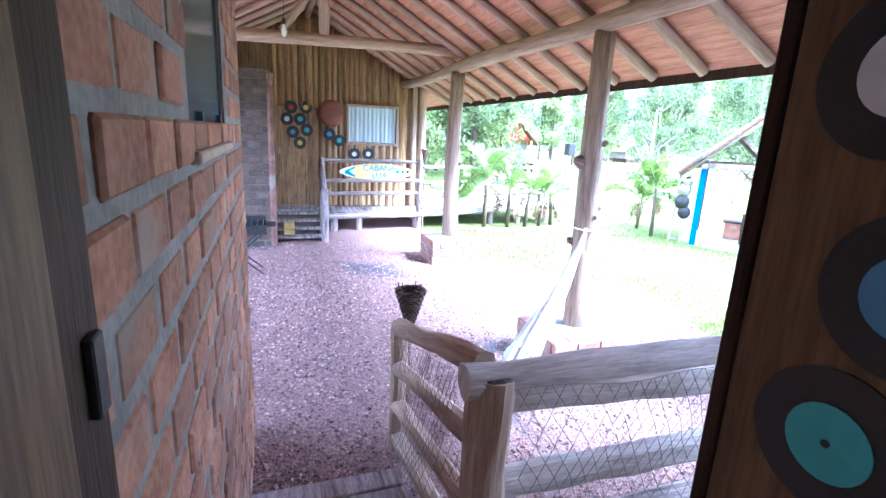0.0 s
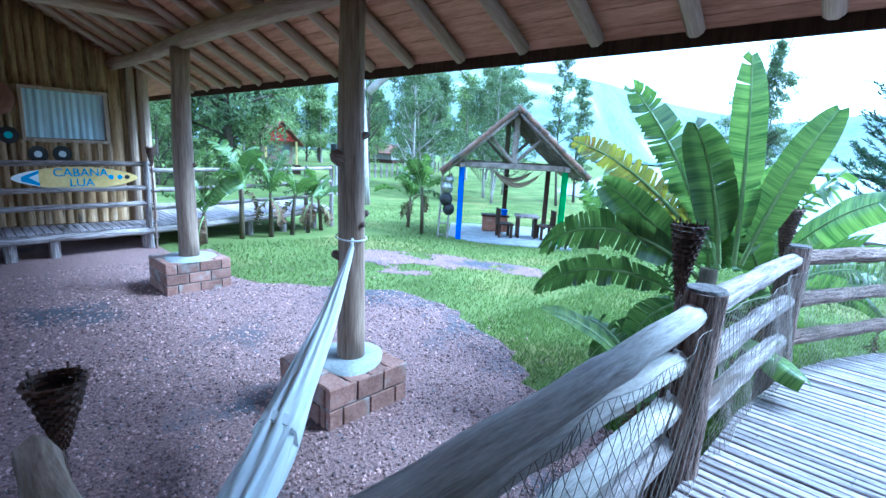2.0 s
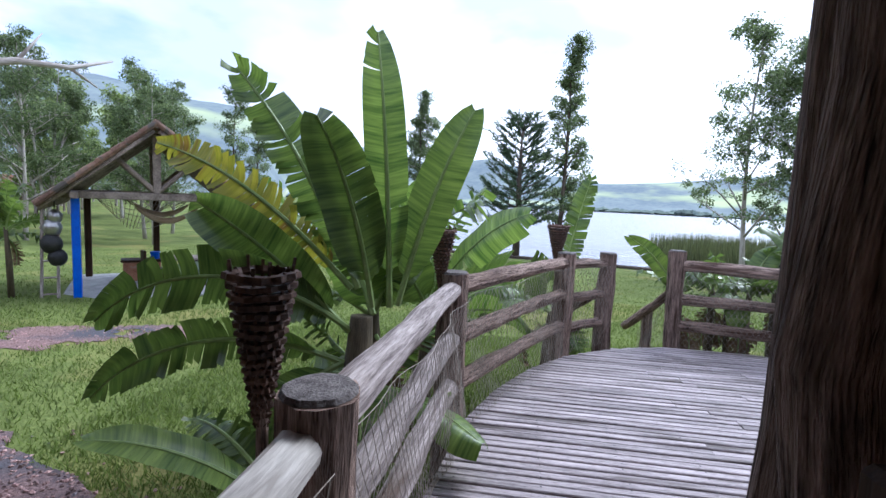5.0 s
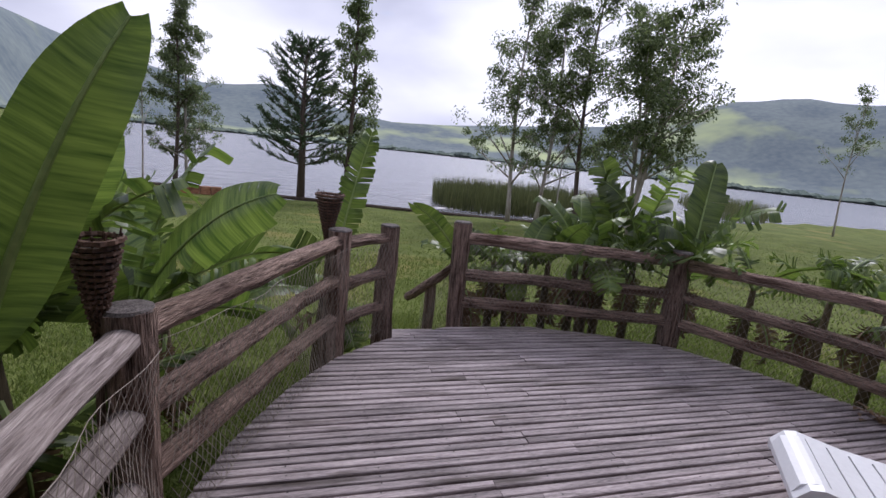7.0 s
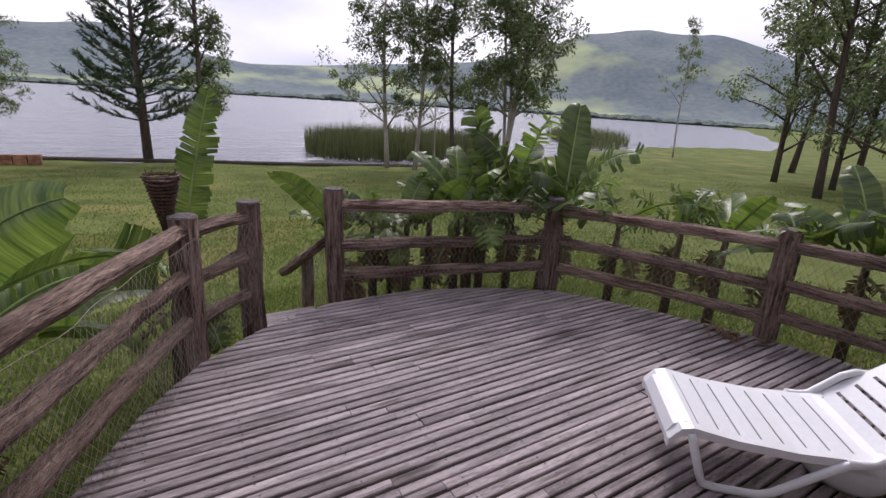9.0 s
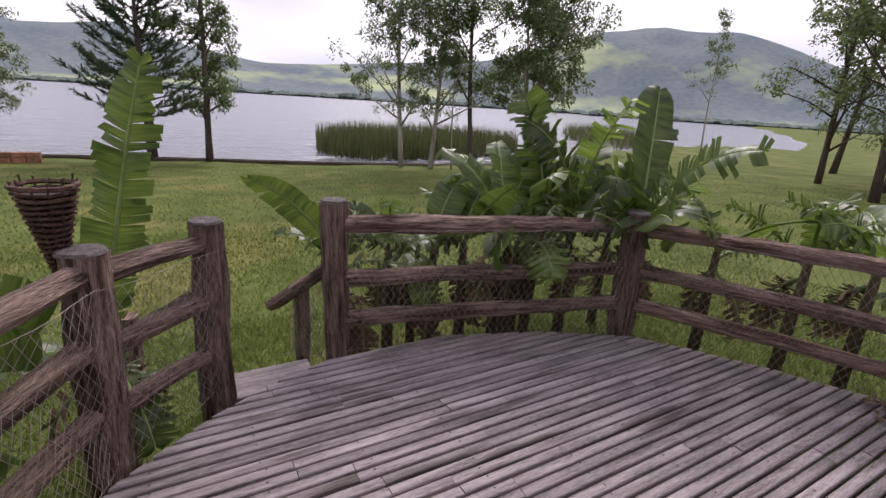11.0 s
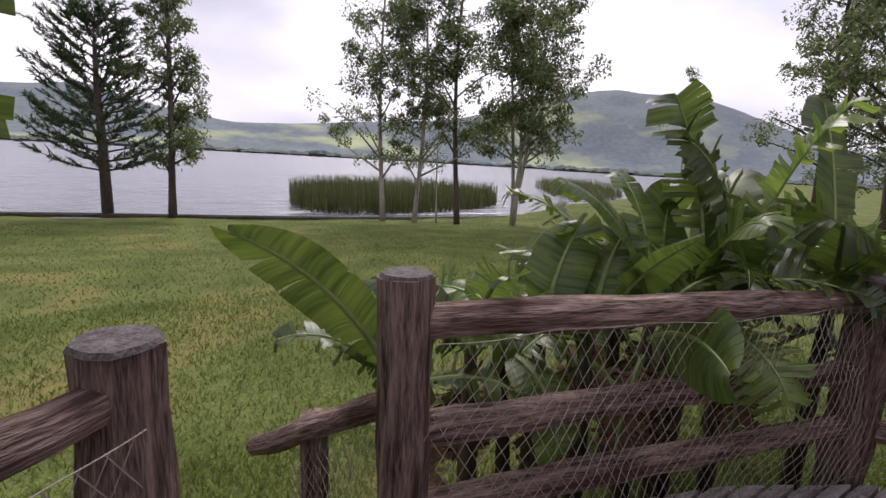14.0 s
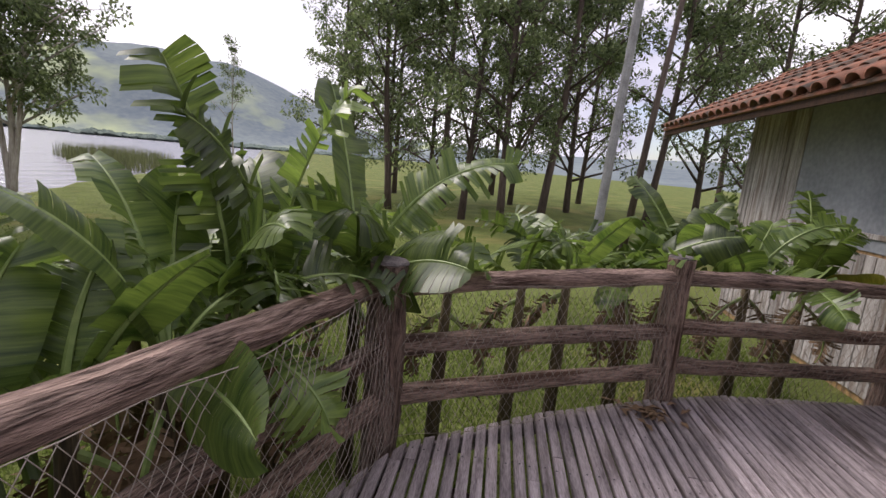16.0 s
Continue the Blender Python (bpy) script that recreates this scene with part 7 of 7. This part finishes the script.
EUC_A = place(eucalyptus(1, 11.0, .12, .16, 24, 2.7, 105, M_EUCBARK, 1, .16, .44, 42, .4), 25.1, -9.75, 1.0, 20)
EUC_B = place(eucalyptus(2, 12.0, .12, .24, 20, 2.2, 85, M_DARKBARK, 1, .17, .44, 45, .45), 22.5, -12.0, 1.0, 80)
EUC_C = place(eucalyptus(3, 10.5, .14, .24, 13, 2.5, 95, M_EUCBARK, 4, .17, .48, 34, .5), 21.5, -14.25, 1.0, 0)
EUC_D = place(eucalyptus(4, 11.5, .14, .14, 30, 1.5, 95, M_DARKBARK, 1, .16, .42, 35), 28.2, -1.7, 1.0, 10)
EUC_E = place(eucalyptus(5, 15.0, .125, .07, 36, 2.3, 62, M_DARKBARK, 1, .17, .48, 36), 6.0, -16.8, 1.0, 0)
EUC_F = place(eucalyptus(6, 10.0, .07, .40, 10, 1.9, 40, M_EUCBARK, 1, .17, .40), 25.0, -33.0, .9, 40)
again(EUC_A, 24.0, -10.7, .92, 200), again(EUC_F, 23.4, -11.5, .6, 100), again(EUC_D, 30.3, 6.7, .8, 50), again(EUC_A, 30.6, 6.2, .72, 140), again(EUC_F, 31.2, 8.4, .7, 0)
place(pine(9, 7.6), 29.0, 0.5, 1.0, 0)
# the wood beyond the far end of the deck
GROVE = [(14.0, -24.3, 1.0, 0), (10.6, -20.1, .95, 1), (7.4, -17.8, 1.0, 0), (4.7, -17.3, .95, 1), (3.1, -22.5, 1.05, 0), (8.6, -22, 1.1, 1), (12.2, -28, 1.1, 0), (5.6, -24.5, 1.0, 0), (0.6, -19.5, .95, 1), (-2.5, -23, 1.1, 0),
         (-5.7, -28.5, 1.1, 1), (9.8, -26, 1.0, 0), (1.8, -28, 1.1, 0), (6.7, -30, 1.2, 1), (-1.2, -15.2, .8, 0), (15.8, -30, 1.0, 1), (11.4, -23.4, .9, 0), (-4, -18, .9, 0)]
for k, (x, y, s, v) in enumerate(GROVE):
    again((EUC_E, EUC_B)[v], x, y, s * (1.0 if v == 0 else 1.2), k * 67)
wp = thing("utility_pole", "pale leaning concrete utility pole with a cross arm", "pole")
part("shaft", Geo().tube([(3.6, -13.1, -.6), (3.3, -13.2, 7.5)], [.12, .09], 12), M_CEMENT, wp)
part("cross_arm", Geo().box((2.6, -13.25, 6.2), (4.0, -13.15, 6.3), None, .01), M_GREYLOG, wp)
sp = thing("dead_sapling", "slim dark bare trunk leaning beside the pole", "tree")
part("trunk", Geo().tube([(3.0, -12.7, -.6), (2.75, -12.8, 3), (2.3, -12.9, 8)], [.09, .075, .04], 9, .05, 3), M_DARKBARK, sp, smooth=True)
# big pale gum beyond the gazebo, with one long limb
GUM = place(eucalyptus(11, 14, .23, .30, 13, 5.0, 75, M_EUCBARK, 1, .2, .55, 24, .7, None, "gum_tree", "old white-barked gum tree with long bare limbs"), 12.3, 16.5, 1.0, 30)
for k, (x, y, s, v) in enumerate(((19, 21, .75, 0), (22, 17.5, .7, 2), (25, 20.5, .8, 0), (27.5, 16.5, .75, 1), (23.5, 25, .85, 2), (29, 22, .8, 0), (31, 17.2, .7, 3), (20, 27, .9, 1), (33, 26, .85, 0))):
    again((EUC_A, EUC_B, EUC_C, EUC_D)[v], x, y, s, k * 53)
SHADE = place(eucalyptus(31, 5.6, .26, .34, 16, 3.0, 120, M_DARKBARK, 1, .24, .62, 12, .35, M_EUCLEAF, "shade_tree", "broad dark-crowned shade tree beyond the porch"), 9.6, 22.6, 1.0, 0)
gum_limb = Geo().tube([(12.35, 16.45, 3.6), (13.2, 16.0, 4.5), (14.2, 15.4, 4.9), (15.3, 14.8, 5.0), (16.4, 14.3, 5.5)], [.17, .13, .10, .075, .03], 9, .05, 8)
for a, b in (((14.2, 15.4, 4.9), (14.9, 15.3, 5.9)), ((15.3, 14.8, 5.0), (16.2, 14.7, 4.6)), ((13.2, 16.0, 4.5), (13.7, 16.1, 5.6))):
    gum_limb.tube([a, b], [.06, .02], 6)
limb = part("long_limb", gum_limb, M_EUCBARK, GUM, smooth=True)
limb.matrix_parent_inverse = GUM.matrix_basis.inverted()
# distant trees in the haze-lightened foliage
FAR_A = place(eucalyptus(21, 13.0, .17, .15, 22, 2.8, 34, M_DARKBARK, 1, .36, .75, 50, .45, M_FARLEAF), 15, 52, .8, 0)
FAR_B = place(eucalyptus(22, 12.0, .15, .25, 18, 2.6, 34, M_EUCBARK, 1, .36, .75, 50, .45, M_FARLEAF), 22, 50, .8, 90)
rng_f = random.Random(77)
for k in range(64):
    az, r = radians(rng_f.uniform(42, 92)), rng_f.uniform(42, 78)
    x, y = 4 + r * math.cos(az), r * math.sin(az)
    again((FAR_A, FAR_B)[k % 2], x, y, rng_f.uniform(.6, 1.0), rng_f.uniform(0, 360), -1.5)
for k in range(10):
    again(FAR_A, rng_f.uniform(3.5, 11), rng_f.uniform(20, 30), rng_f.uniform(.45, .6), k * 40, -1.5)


def reeds():
    rng = random.Random(4)
    g = Geo()
    bed = soften([(29, -8.2), (33, -7.6), (40, -10), (43, -16), (41, -23), (36, -25.5), (31, -21), (28.4, -14)], 1)
    far = soften([(34, -33), (40, -36), (60, -52), (58, -62), (44, -52), (36, -42)], 1)
    made = 0
    while made < 9000:
        near = made % 4
        x, y = (rng.uniform(28, 43), rng.uniform(-26, -7)) if near else (rng.uniform(34, 60), rng.uniform(-62, -33))
        if not inside(x, y, bed if near else far):
            continue
        h = rng.uniform(1.1, 1.75)
        a, w = rng.uniform(0, 6.28), .035
        k = len(g.v)
        lx, ly = rng.gauss(0, .15), rng.gauss(0, .15)
        g.v += [(x - w * math.cos(a), y - w * math.sin(a), WATER_Z - .2), (x + w * math.cos(a), y + w * math.sin(a), WATER_Z - .2), (x + lx, y + ly, WATER_Z + h)]
        g.face((k, k + 1, k + 2))
        made += 1
    whole("reed_bed", g, M_REED, "dense bed of brown-green reeds standing in the lake", "reeds", "", "stuff")


reeds()
kerb = Geo()
pts = [p for p in SHORE if 20 < p[0] < 40 and -24 < p[1] < 26]
for (x0, y0), (x1, y1) in zip(pts, pts[1:]):
    kerb.tube([(x0 - .4, y0, WATER_Z + .12), (x1 - .4, y1, WATER_Z + .12)], .10, 6)
structure("shore_edging", kerb, M_DARKBARK, "low dark timber edging along the shore")
bk = thing("shore_bricks", "small stack of red bricks on the lake shore", "brick stack")
for i in range(4):
    for j in range(2):
        part("brick", Geo().box((28.0 + .02 * i, 4.2 + .45 * i, land(28, 4.5) + .2 * j), (28.3, 4.62 + .45 * i, land(28, 4.5) + .2 * j + .19), None, .01), M_BRICK, bk)
